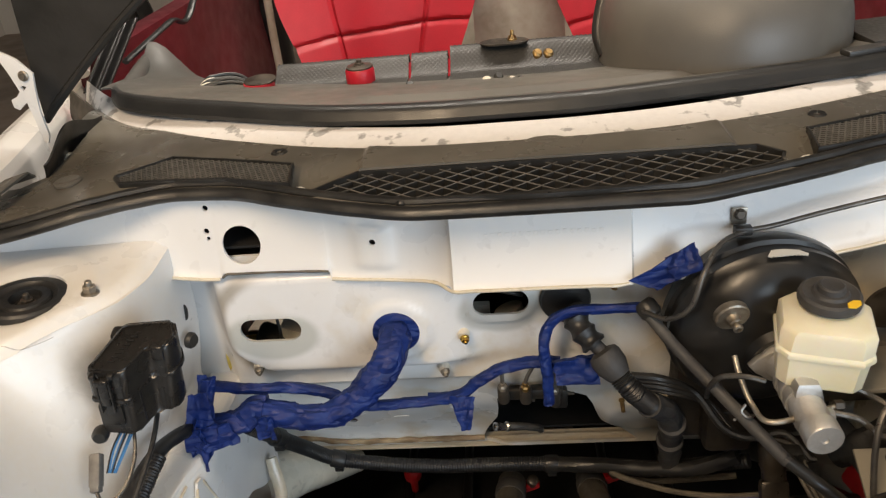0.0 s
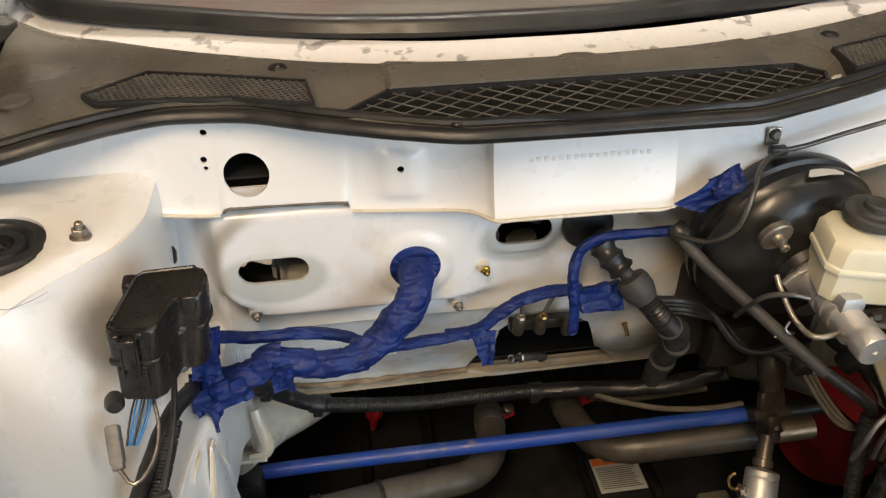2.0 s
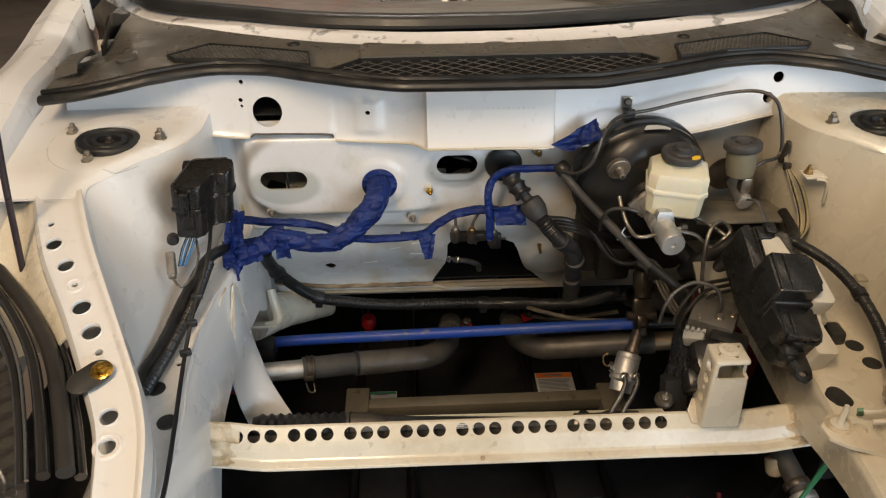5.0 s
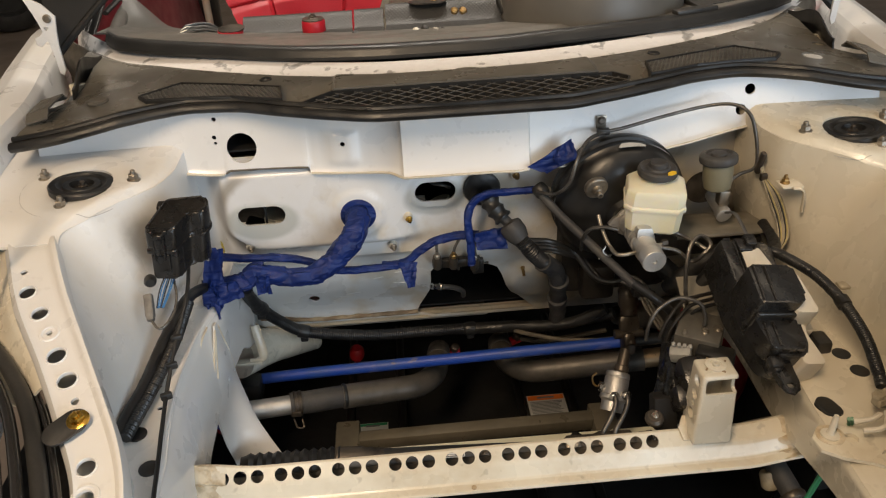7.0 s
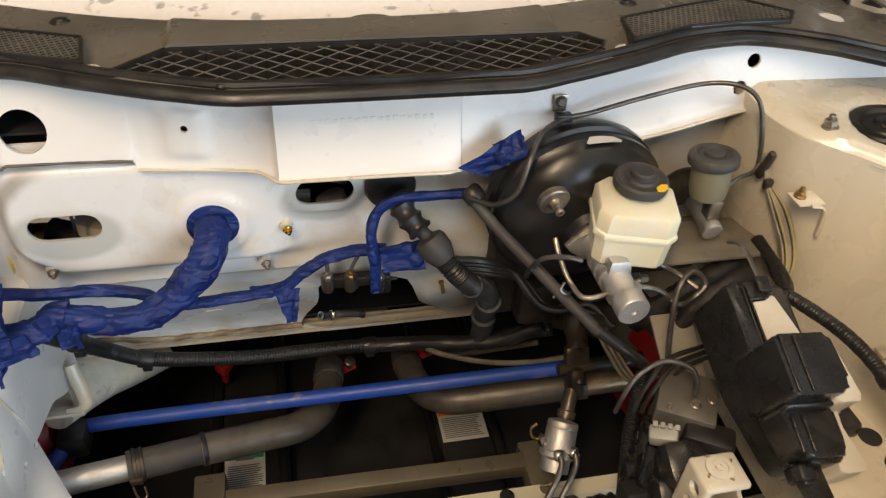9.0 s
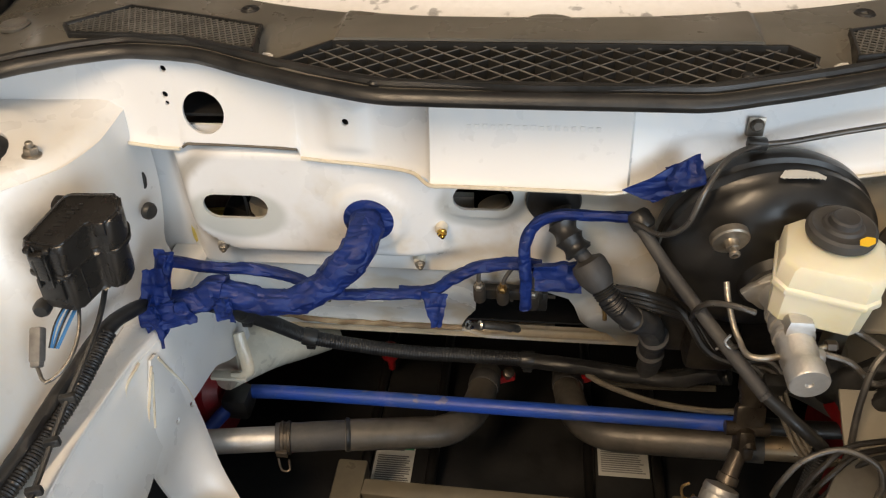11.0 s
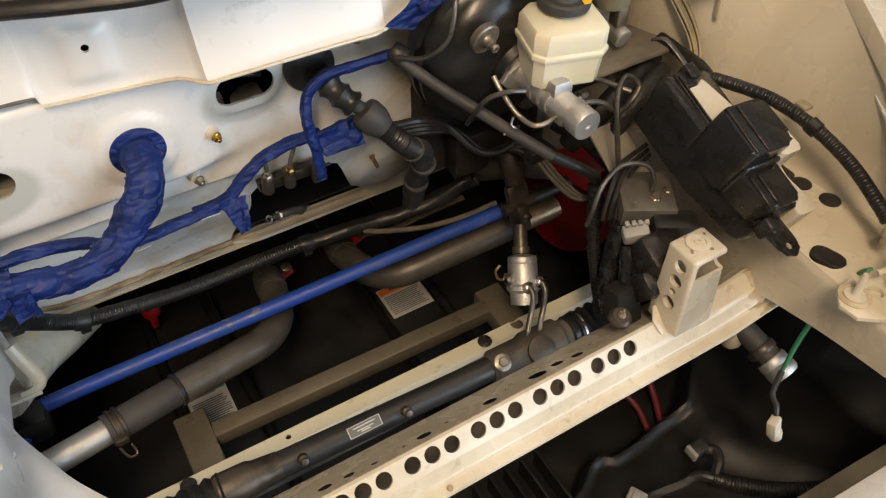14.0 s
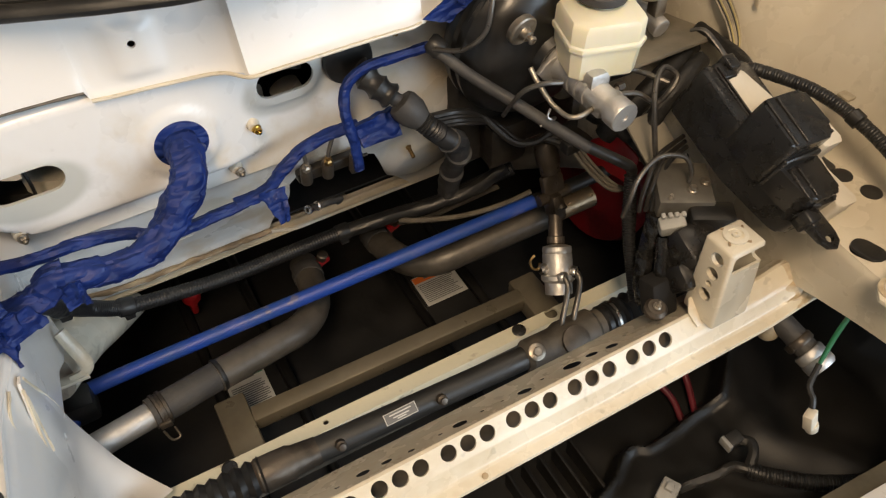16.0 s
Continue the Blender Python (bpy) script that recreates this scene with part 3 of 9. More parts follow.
bm = bmesh.new()
sheet(bm, panel_face, sorted(set(steps(-0.66, 0.66, 150) + [-0.386, -0.383, -0.256, -0.253, -0.111, -0.109, -0.107, 0.088, 0.0895, 0.091])), steps(0, 1, 22), (0, 0.003, 0))
panel = part("scuttle_panel", bm, WHITE, CAR)
bm = bmesh.new()
rod(bm, (-0.356, 0, 0.884), (0, 1, 0), 0.023, 0.2, 32)
rod(bm, (-0.199, 0, 0.883), (0, 1, 0), 0.0038, 0.2, 16)
for x, z in ((-0.392, 0.93), (-0.396, 0.902), (-0.395, 0.893)):
    rod(bm, (x, 0, z), (0, 1, 0), 0.0035 if z > 0.9 else 0.0025, 0.2, 14)
rod(bm, (0.45, 0, 0.920), (0, 1, 0), 0.0085, 0.2, 24)
rod(bm, (0.437, 0, 0.889), (0, 1, 0), 0.0085, 0.2, 24)
cut(panel, bm)
# rolled lower lip with old sealer
for xa, xb in ((-0.47, -0.387), (-0.252, 0.47)):
    bm = bmesh.new()
    tube(bm, [(x, panel_low(x) - 0.005, panel_edge(x)) for x in steps(xa, xb, 40)], 0.0021, 8)
    part("lip_seam", bm, AGED, CAR)
# dark open joint where the lip is missing
bm = bmesh.new()
tube(bm, [(x, panel_face(x, 1.0)[1] - 0.0006, panel_edge(x) - 0.0012) for x in steps(-0.385, -0.256, 20)], 0.0015, 6, shape=lambda q, t, a: 1 + 0.5 * noise.noise(Vector((q * 40, 0, 5))))
part("open_joint", bm, GRIMESHADE, CAR, "dark open joint under the panel")
# stamped characters too faint to read, as raised bars
bm = bmesh.new()
for i in range(17):
    q = panel_face(-0.068 + 0.0078 * i, 0.42)
    box(bm, (q[0], q[1] - 0.0001, q[2]), (0.0042, 0.0005, 0.006 + 0.001 * (i % 3)), 0)
tagged(part("stamping", bm, WHITE, CAR), "faint raised stamping", kind="stuff")

# lower bulkhead with its pressed field
def wall_y(x, z):
    y = 0.012
    y += 0.020 * smooth(0.665, 0.60, z) + 0.078 * smooth(0.63, 0.45, z)
    left = -0.408 + 0.055 * smooth(0.745, 0.685, z) ** 1.5
    field = smooth(left - 0.008, left + 0.014, x) * smooth(-0.07, -0.15, x) * smooth(0.686, 0.704, z)
    y -= 0.022 * field
    # shallow lip over the low pan
    y += 0.012 * smooth(0.665, 0.650, z) * smooth(-0.44, -0.40, x) * smooth(-0.06, -0.10, x)
    ring = math.hypot(x + 0.187, z - 0.757)
    y -= 0.005 * smooth(0.046, 0.038, ring)
    ov = math.hypot(max(0, abs(x + 0.058) - 0.014), z - 0.778)
    y -= 0.006 * smooth(0.034, 0.026, ov)
    # round lobe beside the tunnel
    lobe = math.hypot((x - 0.125) / 0.075, (z - 0.56) / 0.075)
    y -= 0.022 * smooth(1.0, 0.6, lobe)
    # the upper edge runs back behind the scuttle panel
    y += 0.020 * smooth(0.836, 0.848, z) * smooth(-0.20, -0.24, x)
    # deep corner by the strut tower
    y += 0.022 * smooth(-0.405, -0.43, x)
    return y


bm = bmesh.new()
sheet(bm, lambda x, z: (x, wall_y(x, z), z), steps(-0.485, 0.50, 170), steps(0.447, 0.862, 90), (0, 0.004, 0))
wall = part("bulkhead", bm, BULK, CAR)
bm = bmesh.new()
turn = Matrix.Rotation(radians(90), 4, "X")
prism(bm, capsule(0.077, 0.0165), -0.1, 0.1, Matrix.Translation((-0.3435, 0, 0.766)) @ turn)
rod(bm, (-0.187, 0, 0.757), (0, 1, 0), 0.029, 0.2, 32)
prism(bm, capsule(0.068, 0.0175), -0.1, 0.1, Matrix.Translation((-0.058, 0, 0.779)) @ turn)
rod(bm, (-0.296, 0.05, 0.526), (0, 1, 0), 0.010, 0.2, 24)
rod(bm, (0.02, 0, 0.776), (0, 1, 0), 0.027, 0.2, 32)
tunnel = [(-0.104, 0.4525), (-0.098, 0.468), (-0.085, 0.502), (-0.076, 0.533), (-0.073, 0.567), (-0.073, 0.599), (-0.064, 0.618), (-0.03, 0.624), (0.02, 0.620), (0.048, 0.602), (0.057, 0.58), (0.068, 0.545), (0.082, 0.511), (0.102, 0.485), (0.130, 0.4525)]
prism(bm, [(x, z) for x, z in tunnel], -0.2, 0.2, Matrix.Translation((0, 0.05, 0)) @ turn)
cut(wall, bm)
bm = bmesh.new()
sheet(bm, lambda x, v: (x, 0.140 - 0.024 * v, 0.4490 - 0.004 * v + 0.0022 * smooth(0.25, 0.0, abs(v - 0.45))), steps(-0.43, 0.34, 40), steps(0, 1, 12), (0, 0, -0.003))
part("bulkhead_flange", bm, FLANGE, CAR, "cream bulkhead flange with brown sealer")
# bright scratches in the pan
for xa, za, xb, zb in ((-0.142, 0.565, -0.112, 0.562), (-0.138, 0.598, -0.112, 0.599), (-0.229, 0.535, -0.207, 0.537), (-0.177, 0.584, -0.160, 0.587)):
    bm = bmesh.new()
    tube(bm, [(xa, wall_y(xa, za) - 0.0002, za), (xb, wall_y(xb, zb) - 0.0002, zb)], 0.0008, 5)
    part("scratch", bm, WHITE, CAR)
# dried brown sealer along the foot of the pan
bm = bmesh.new()
tube(bm, [(x, wall_y(x, 0.462) - 0.004, 0.4585 + 0.012 * smooth(-0.30, -0.40, x)) for x in steps(-0.41, -0.10, 24)], 0.0042, 8, 0.004, lambda q, t, a: 1 + 0.5 * noise.noise(Vector((q * 50, a, 7))))
part("sealer_line", bm, SEALER, CAR, "brown dried sealer line")
# black sheet added so the slots stay dark in views from farther off
bm = bmesh.new()
sheet(bm, lambda x, v: (x, 0.20 + 0.25 * v, 0.80 - 0.29 * v), steps(-0.62, -0.14, 12), steps(0, 1, 8), (0, 0.004, 0))
part("under_dash_panel", bm, MATBLACK, CAR, "black sheet added under the dash")
# brown felt, a dark foot and pale ducting seen through the two slots
bm = bmesh.new()
sheet(bm, lambda x, z: (x, 0.050 + 0.35 * (x + 0.386) + 0.004 * math.sin(x * 60 + z * 90), z), steps(-0.43, -0.345, 10), steps(0.66, 0.717, 8), (0, 0.006, 0))
part("felt_lining", bm, FELT, CAR, "yellow-brown felt lining behind the slot")
bm = bmesh.new()
box(bm, (-0.368, 0.056, 0.694), (0.056, 0.030, 0.058), 0.008, Matrix.Rotation(radians(24), 4, "Y"))
part("inner_moulding", bm, MATBLACK, CAR, "black moulding behind the slot")
bm = bmesh.new()
sheet(bm, lambda u, z: (-0.352 + 0.078 * u, 0.046 - 0.014 * math.sin(u * math.pi), z - 0.004 * u), steps(0, 1, 14), steps(0.66, 0.732, 6), (0, 0.05, 0))
part("duct_edge", bm, PALEPLASTIC, CAR, "pale ducting behind the slot")
bm = bmesh.new()
tube(bm, [(-0.350, 0.020, 0.805), (-0.343, 0.016, 0.775), (-0.342, 0.016, 0.740), (-0.348, 0.022, 0.70)], 0.0020, 8)
part("inner_cable", bm, RUBBER, CAR, "black cable behind the slot")
bm = bmesh.new()
tube(bm, [(-0.048, 0.050, 0.69), (-0.046, 0.048, 0.725), (-0.050, 0.050, 0.742)], 0.019, 20)
sheet(bm, lambda x, z: (x, 0.058, z), steps(-0.098, -0.074, 4), steps(0.69, 0.742, 4), (0, 0.01, 0))
part("duct_edge", bm, PALEPLASTIC, CAR, "round pale duct behind the slot")
bm = bmesh.new()
tube(bm, [(-0.072, 0.05, 0.79), (-0.062, 0.032, 0.782), (-0.045, 0.026, 0.780), (-0.032, 0.032, 0.772), (-0.036, 0.05, 0.764)], 0.0030, 10)
part("inner_loop", bm, RUBBER, CAR, "black cable loop inside the slot")
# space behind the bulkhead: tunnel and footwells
# tunnel sheets coloured near-black for the shade in there
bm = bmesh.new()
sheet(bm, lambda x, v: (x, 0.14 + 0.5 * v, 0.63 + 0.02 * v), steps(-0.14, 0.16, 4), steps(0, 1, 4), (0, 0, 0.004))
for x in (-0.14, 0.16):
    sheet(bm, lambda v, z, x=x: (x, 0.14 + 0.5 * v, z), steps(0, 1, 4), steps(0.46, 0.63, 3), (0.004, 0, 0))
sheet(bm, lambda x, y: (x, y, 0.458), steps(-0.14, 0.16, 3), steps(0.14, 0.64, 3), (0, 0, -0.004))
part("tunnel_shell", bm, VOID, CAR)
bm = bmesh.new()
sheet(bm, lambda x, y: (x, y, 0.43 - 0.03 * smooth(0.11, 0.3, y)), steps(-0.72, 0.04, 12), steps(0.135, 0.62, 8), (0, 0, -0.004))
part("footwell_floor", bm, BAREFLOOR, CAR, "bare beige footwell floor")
# pedal-side floor painted near-black in place of its shade
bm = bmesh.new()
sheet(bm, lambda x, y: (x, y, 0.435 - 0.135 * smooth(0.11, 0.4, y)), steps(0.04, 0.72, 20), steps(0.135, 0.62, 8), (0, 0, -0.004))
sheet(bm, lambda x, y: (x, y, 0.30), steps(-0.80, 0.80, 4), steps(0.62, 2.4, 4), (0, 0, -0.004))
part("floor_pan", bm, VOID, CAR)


# side of the bay, built for the near side and mirrored
ledge_in = spline([-0.66, -0.58, -0.53, -0.48, -0.386, -0.296, -0.193], [-0.390, -0.402, -0.418, -0.442, -0.490, -0.535, -0.578])
ledge_out = spline([-0.66, -0.573, -0.502, -0.42, -0.326, -0.218], [-0.445, -0.463, -0.496, -0.540, -0.595, -0.640])
def ledge_z(y):
    return 0.870 + 0.26 * (y + 0.2)


def build_side(s, mat):
    side = "left" if s < 0 else "right"
    # strut tower and apron wall: upper line to crease
    up_x = spline([-0.66, -0.53, -0.48, -0.386, -0.296, -0.21, -0.175, -0.14, -0.10, -0.05, 0.02], [-0.405, -0.430, -0.452, -0.496, -0.540, -0.568, -0.538, -0.503, -0.462, -0.447, -0.445])
    up_z = spline([-0.66, -0.30, -0.21, -0.15, -0.10, 0.02], [0.742, 0.838, 0.862, 0.874, 0.878, 0.884])
    low_x = spline([-0.66, -0.45, -0.39, -0.22, -0.08, 0.02], [-0.505, -0.500, -0.495, -0.478, -0.472, -0.470])

    def wall_face(y, v):
        a = Vector((up_x(y), y, up_z(y)))
        b = Vector((low_x(y), y, 0.668))
        p = a.lerp(b, v)
        bulge = math.sin(v * math.pi)
        p.x += 0.012 * bulge * smooth(-0.45, -0.2, y)
        # the crease runs out in a small radius
        p.x += 0.010 * smooth(0.9, 1.0, v)
        # the foot of the wall closes on the bulkhead at the back
        return (-s * p.x, p.y, p.z)

    bm = bmesh.new()
    sheet(bm, wall_face, steps(-0.66, 0.02, 60), steps(0, 1, 14), (s * 0.004, 0, 0))
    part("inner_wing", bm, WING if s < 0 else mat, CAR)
    # domed tower top with a rolled inner edge
    def top_face(u, y):
        xi = up_x(y)
        xo = -0.70
        x = xi + (xo - xi) * u
        edge = smooth(0.10, 0.0, u)
        z = 0.886 + 0.10 * (y + 0.1) - 0.010 * edge ** 2
        ring = math.hypot(x + 0.568, y + 0.102)
        z += 0.004 * smooth(0.085, 0.075, ring) - 0.004 * smooth(0.05, 0.042, ring)
        drop = smooth(-0.17, -0.235, y)
        z = z * (1 - drop) + drop * (ledge_z(y) - 0.002)
        return (-s * x, y, z)

    bm = bmesh.new()
    sheet(bm, top_face, [0, 0.01, 0.03, 0.06, 0.10] + steps(0.14, 1, 26), steps(-0.225, 0.03, 40), (0, 0, -0.004))
    top = part("strut_tower_top", bm, AGED if s > 0 else mat, CAR)
    bm = bmesh.new()
    rod(bm, (-s * -0.568, -0.102, 0.88), (0, 0, 1), 0.043, 0.1, 36)
    cut(top, bm)
    bm = bmesh.new()
    lathe(bm, [(0.055, 0.80), (0.055, 0.87), (0.046, 0.8815)], (-s * -0.568, -0.102, 0), (0, 0, 1), 32)
    part("strut_housing", bm, VOID, CAR)
    # upper ledge with its row of holes
    def ledge_face(y, u):
        a, b = ledge_in(y), ledge_out(y)
        x = a + (b - a) * u
        z = ledge_z(y) + 0.006 * smooth(0.0, 0.06, u) * smooth(0.22, 0.12, u) + 0.003 * smooth(0.80, 0.90, u) - 0.012 * smooth(0.06, 0.0, u) ** 2 - 0.010 * smooth(0.9, 1.0, u) - 0.007 * smooth(-0.24, -0.20, y)
        return (-s * x, y, z)

    bm = bmesh.new()
    sheet(bm, ledge_face, steps(-0.66, -0.195, 50), [0, 0.015, 0.03, 0.06, 0.09, 0.12, 0.15, 0.18, 0.22, 0.3, 0.5, 0.7, 0.8, 0.85, 0.9, 0.95, 1.0], (0, 0, -0.003))
    ledge = part("wing_ledge", bm, mat, CAR)
    bm = bmesh.new()
    for x, y, r in ((-0.595, -0.274, 0.004), (-0.581, -0.308, 0.0095), (-0.556, -0.343, 0.0095), (-0.536, -0.374, 0.0035), (-0.519, -0.407, 0.0105), (-0.498, -0.442, 0.0105), (-0.482, -0.470, 0.0045), (-0.451, -0.549, 0.0095), (-0.444, -0.582, 0.0085)):
        rod(bm, (-s * x, y, ledge_z(y)), (0, 0, 1), r, 0.08, 24)
    cut(ledge, bm)
    # lower skin of the ledge box, seen through the holes
    bm = bmesh.new()
    sheet(bm, lambda y, u: (ledge_face(y, u)[0], y, ledge_z(y) - 0.035), steps(-0.66, -0.205, 12), steps(0.02, 0.98, 6), (0, 0, -0.003))
    part("ledge_floor", bm, GREYPRIME, CAR)
    # pressed rims round the larger holes
    for x, y, r in ((-0.581, -0.308, 0.0095), (-0.556, -0.343, 0.0095), (-0.519, -0.407, 0.0105), (-0.498, -0.442, 0.0105), (-0.451, -0.549, 0.0095)):
        bm = bmesh.new()
        tube(bm, [(-s * (x + (r + 0.001) * math.cos(a)), y + (r + 0.001) * math.sin(a), ledge_z(y) + 0.26 * (r + 0.001) * math.sin(a)) for a in steps(0, 2 * math.pi, 20)], 0.0013, 6)
        part("hole_rim", bm, mat, CAR)
    # embossed rings round two of the small holes
    for x, y, r in ((-0.536, -0.374, 0.0100), (-0.444, -0.582, 0.0130)):
        bm = bmesh.new()
        tube(bm, [(-s * (x + r * math.cos(a)), y + r * math.sin(a), ledge_z(y) + 0.26 * r * math.sin(a)) for a in steps(0, 2 * math.pi, 28)], 0.0022, 8, flat=0.7)
        part("embossed_ring", bm, mat, CAR)
    # apron sloping from the ledge down to the outer wing
    bm = bmesh.new()
    sheet(bm, lambda y, u: (-s * (ledge_out(y) + 0.004 - 0.085 * u), y + 0.01 * u, ledge_z(y) - 0.008 - 0.030 * smooth(0.0, 0.45, u) - 0.006 * math.sin(u * 9 + y * 30) * u), steps(-0.44, -0.195, 16), steps(0, 1, 12), (0, 0, -0.003))
    part("wing_apron", bm, AGED if s < 0 else mat, CAR)
    # scribed lines round the strut mount
    for r, a0, a1 in ((0.083, 2.4, 4.3), (0.079, 4.9, 5.5)):
        bm = bmesh.new()
        tube(bm, [(-s * (-0.568 + r * math.cos(a)), -0.102 + r * math.sin(a), top_face((-0.568 + r * math.cos(a) - up_x(-0.102 + r * math.sin(a))) / (-0.70 - up_x(-0.102 + r * math.sin(a))), -0.102 + r * math.sin(a))[2] + 0.0002) for a in steps(a0, a1, 16)], 0.0004, 5, 0.01)
        part("scribe_line", bm, PENCIL, CAR)
    # box rail: top, inner face and underside
    if s < 0:
        in_x = spline([-0.70, -0.50, -0.45, -0.38, -0.28, -0.20, -0.155, -0.12, 0.06], [-0.405, -0.412, -0.415, -0.425, -0.432, -0.428, -0.421, -0.415, -0.412])
    else:
        in_x = spline([-0.70, -0.46, -0.36, -0.20, -0.12, 0.06], [-0.375, -0.384, -0.392, -0.410, -0.414, -0.412])

    if s < 0:
        rail_low = spline([-0.66, -0.43, -0.30, -0.245, -0.231, -0.214, -0.20, -0.15, -0.113, -0.05, 0.0, 0.06], [0.46, 0.47, 0.515, 0.524, 0.528, 0.537, 0.545, 0.555, 0.543, 0.53, 0.495, 0.47])
    else:
        rail_low = spline([-0.66, -0.566, -0.50, -0.43, -0.40, -0.35, -0.25, -0.15, 0.06], [0.618, 0.605, 0.594, 0.576, 0.566, 0.555, 0.54, 0.53, 0.47])

    def rail_face(y, v):
        xo, xi = low_x(y) + 0.012, in_x(y)
        if v < 0.5:
            t = v * 2
            x = xo + (xi - xo) * t
            z = 0.670 - 0.006 * smooth(0.85, 1.0, t)
            if s < 0:
                x -= 0.006 * smooth(0.85, 1.0, t) * smooth(-0.12, -0.2, y)
        else:
            t = v * 2 - 1
            flare = 0.02 * t
            x = xi + 0.004 * smooth(0, 0.1, t) - flare * 0.3
            z = 0.664 - (0.664 - rail_low(y)) * t
            if s < 0:
                # soft shoulder, then an almost upright face
                x += (0.004 - 0.010 * smooth(0.07, 0.0, 0.664 - z)) * smooth(-0.12, -0.2, y) + flare * 0.3
        return (-s * x, y, z)

    bm = bmesh.new()
    sheet(bm, rail_face, steps(-0.66, 0.06, 72), steps(0, 0.42, 5) + [0.45, 0.47, 0.485, 0.5, 0.505, 0.515, 0.53] + steps(0.56, 1, 8), (s * 0.003, 0, -0.003))
    rail = part("chassis_rail", bm, mat, CAR)
    bm = bmesh.new()
    for x, y, r in ((-0.468, -0.392, 0.012), (-0.438, -0.452, 0.012), (-0.462, -0.300, 0.004), (-0.45, -0.345, 0.004)) if s < 0 else ((-0.472, -0.388, 0.0125), (-0.466, -0.352, 0.011), (-0.45, -0.320, 0.004)):
        rod(bm, (-s * x, y, 0.67), (0, 0, 1), r, 0.05, 24)
    if s > 0:
        prism(bm, capsule(0.038, 0.0115), -0.03, 0.03, Matrix.Translation((0.400, -0.447, 0.67)) @ Matrix.Rotation(radians(105), 4, "Z"))
    rod(bm, (-s * -0.41, -0.175, 0.593), (1, 0, 0), 0.0045, 0.1, 16)
    cut(rail, bm)
    # dark space inside the wing: a near-black sheet in place of its shade
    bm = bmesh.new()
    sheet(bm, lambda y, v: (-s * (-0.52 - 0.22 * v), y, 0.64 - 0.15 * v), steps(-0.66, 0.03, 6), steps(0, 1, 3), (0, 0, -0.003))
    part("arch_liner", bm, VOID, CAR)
    # near-black sheet added outside the rail, hides the lit floor beyond
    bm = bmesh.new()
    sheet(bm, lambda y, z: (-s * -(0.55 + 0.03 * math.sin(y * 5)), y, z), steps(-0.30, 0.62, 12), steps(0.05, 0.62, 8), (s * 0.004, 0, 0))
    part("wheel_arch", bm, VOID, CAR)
    # outer wing
    def wing_face(y, v):
        inner = spline([-0.7, -0.2, 0.0, 0.1, 0.37, 0.6], [-0.60, -0.685, -0.70, -0.706, -0.757, -0.80])(y)
        z0 = 0.935 - 0.12 * max(0.0, -y) / 0.6 - (0.16 * smooth(-0.22, -0.42, y))
        pts = [(inner, z0 - 0.075), (inner - 0.004, z0 - 0.01), (inner - 0.012, z0 + 0.004), (inner - 0.05, z0 + 0.012), (inner - 0.085, z0 - 0.004), (inner - 0.105, z0 - 0.05), (inner - 0.12, z0 - 0.20), (inner - 0.12, z0 - 0.45)]
        k = v * (len(pts) - 1)
        i = min(int(k), len(pts) - 2)
        f = k - i
        return (-s * (pts[i][0] + (pts[i + 1][0] - pts[i][0]) * f), y, pts[i][1] + (pts[i + 1][1] - pts[i][1]) * f)

    bm = bmesh.new()
    sheet(bm, wing_face, steps(-0.24, 0.62, 30), steps(0, 1, 28), (s * 0.003, 0, -0.002))
    part("outer_wing", bm, WHITE, CAR)
    # drain gutter between tower and outer wing
    bm = bmesh.new()
    sheet(bm, lambda y, v: (-s * (-0.69 - 0.05 * v), y, 0.862 - 0.02 * math.sin(v * math.pi)), steps(-0.22, 0.60, 10), steps(0, 1, 6), (0, 0, -0.003))
    part("gutter", bm, GREYPRIME, CAR)


build_side(-1, WHITE)
build_side(1, AGEDFAR)

# gusset web under the near-side rail
def web(v, u):
    # rear edge from the joint down to the lip and on to the foot, front edge along the rail joint and down behind the bar
    a = Vector((spline([0, 0.4, 0.7, 1], [-0.413, -0.412, -0.392, -0.348])(v), spline([0, 0.4, 1], [-0.148, -0.113, -0.179])(v), spline([0, 0.4, 1], [0.660, 0.543, 0.400])(v)))
    b = Vector((spline([0, 0.4, 0.7, 1], [-0.414, -0.426, -0.428, -0.422])(v), spline([0, 0.4, 1], [-0.158, -0.214, -0.196])(v), spline([0, 0.4, 1], [0.661, 0.539, 0.400])(v)))
    p = a.lerp(b, u)
    dish = math.sin(u * math.pi)
    return (p.x + 0.005 * dish * smooth(0, 0.3, v) + 0.0035 * math.sin(u * 7.5) * smooth(0.35, 0.7, v), p.y, p.z)


bm = bmesh.new()
sheet(bm, web, steps(0, 1, 26), steps(0, 1, 18), (-0.003, 0, 0))
gusset = part("gusset", bm, WHITE, CAR)
bm = bmesh.new()
rod(bm, Vector(web(0.36, 0.42)), (1, 0.2, 0), 0.004, 0.06, 16)
rod(bm, Vector(web(0.40, 0.06)), (1, 0.2, 0), 0.006, 0.06, 16)
cut(gusset, bm)
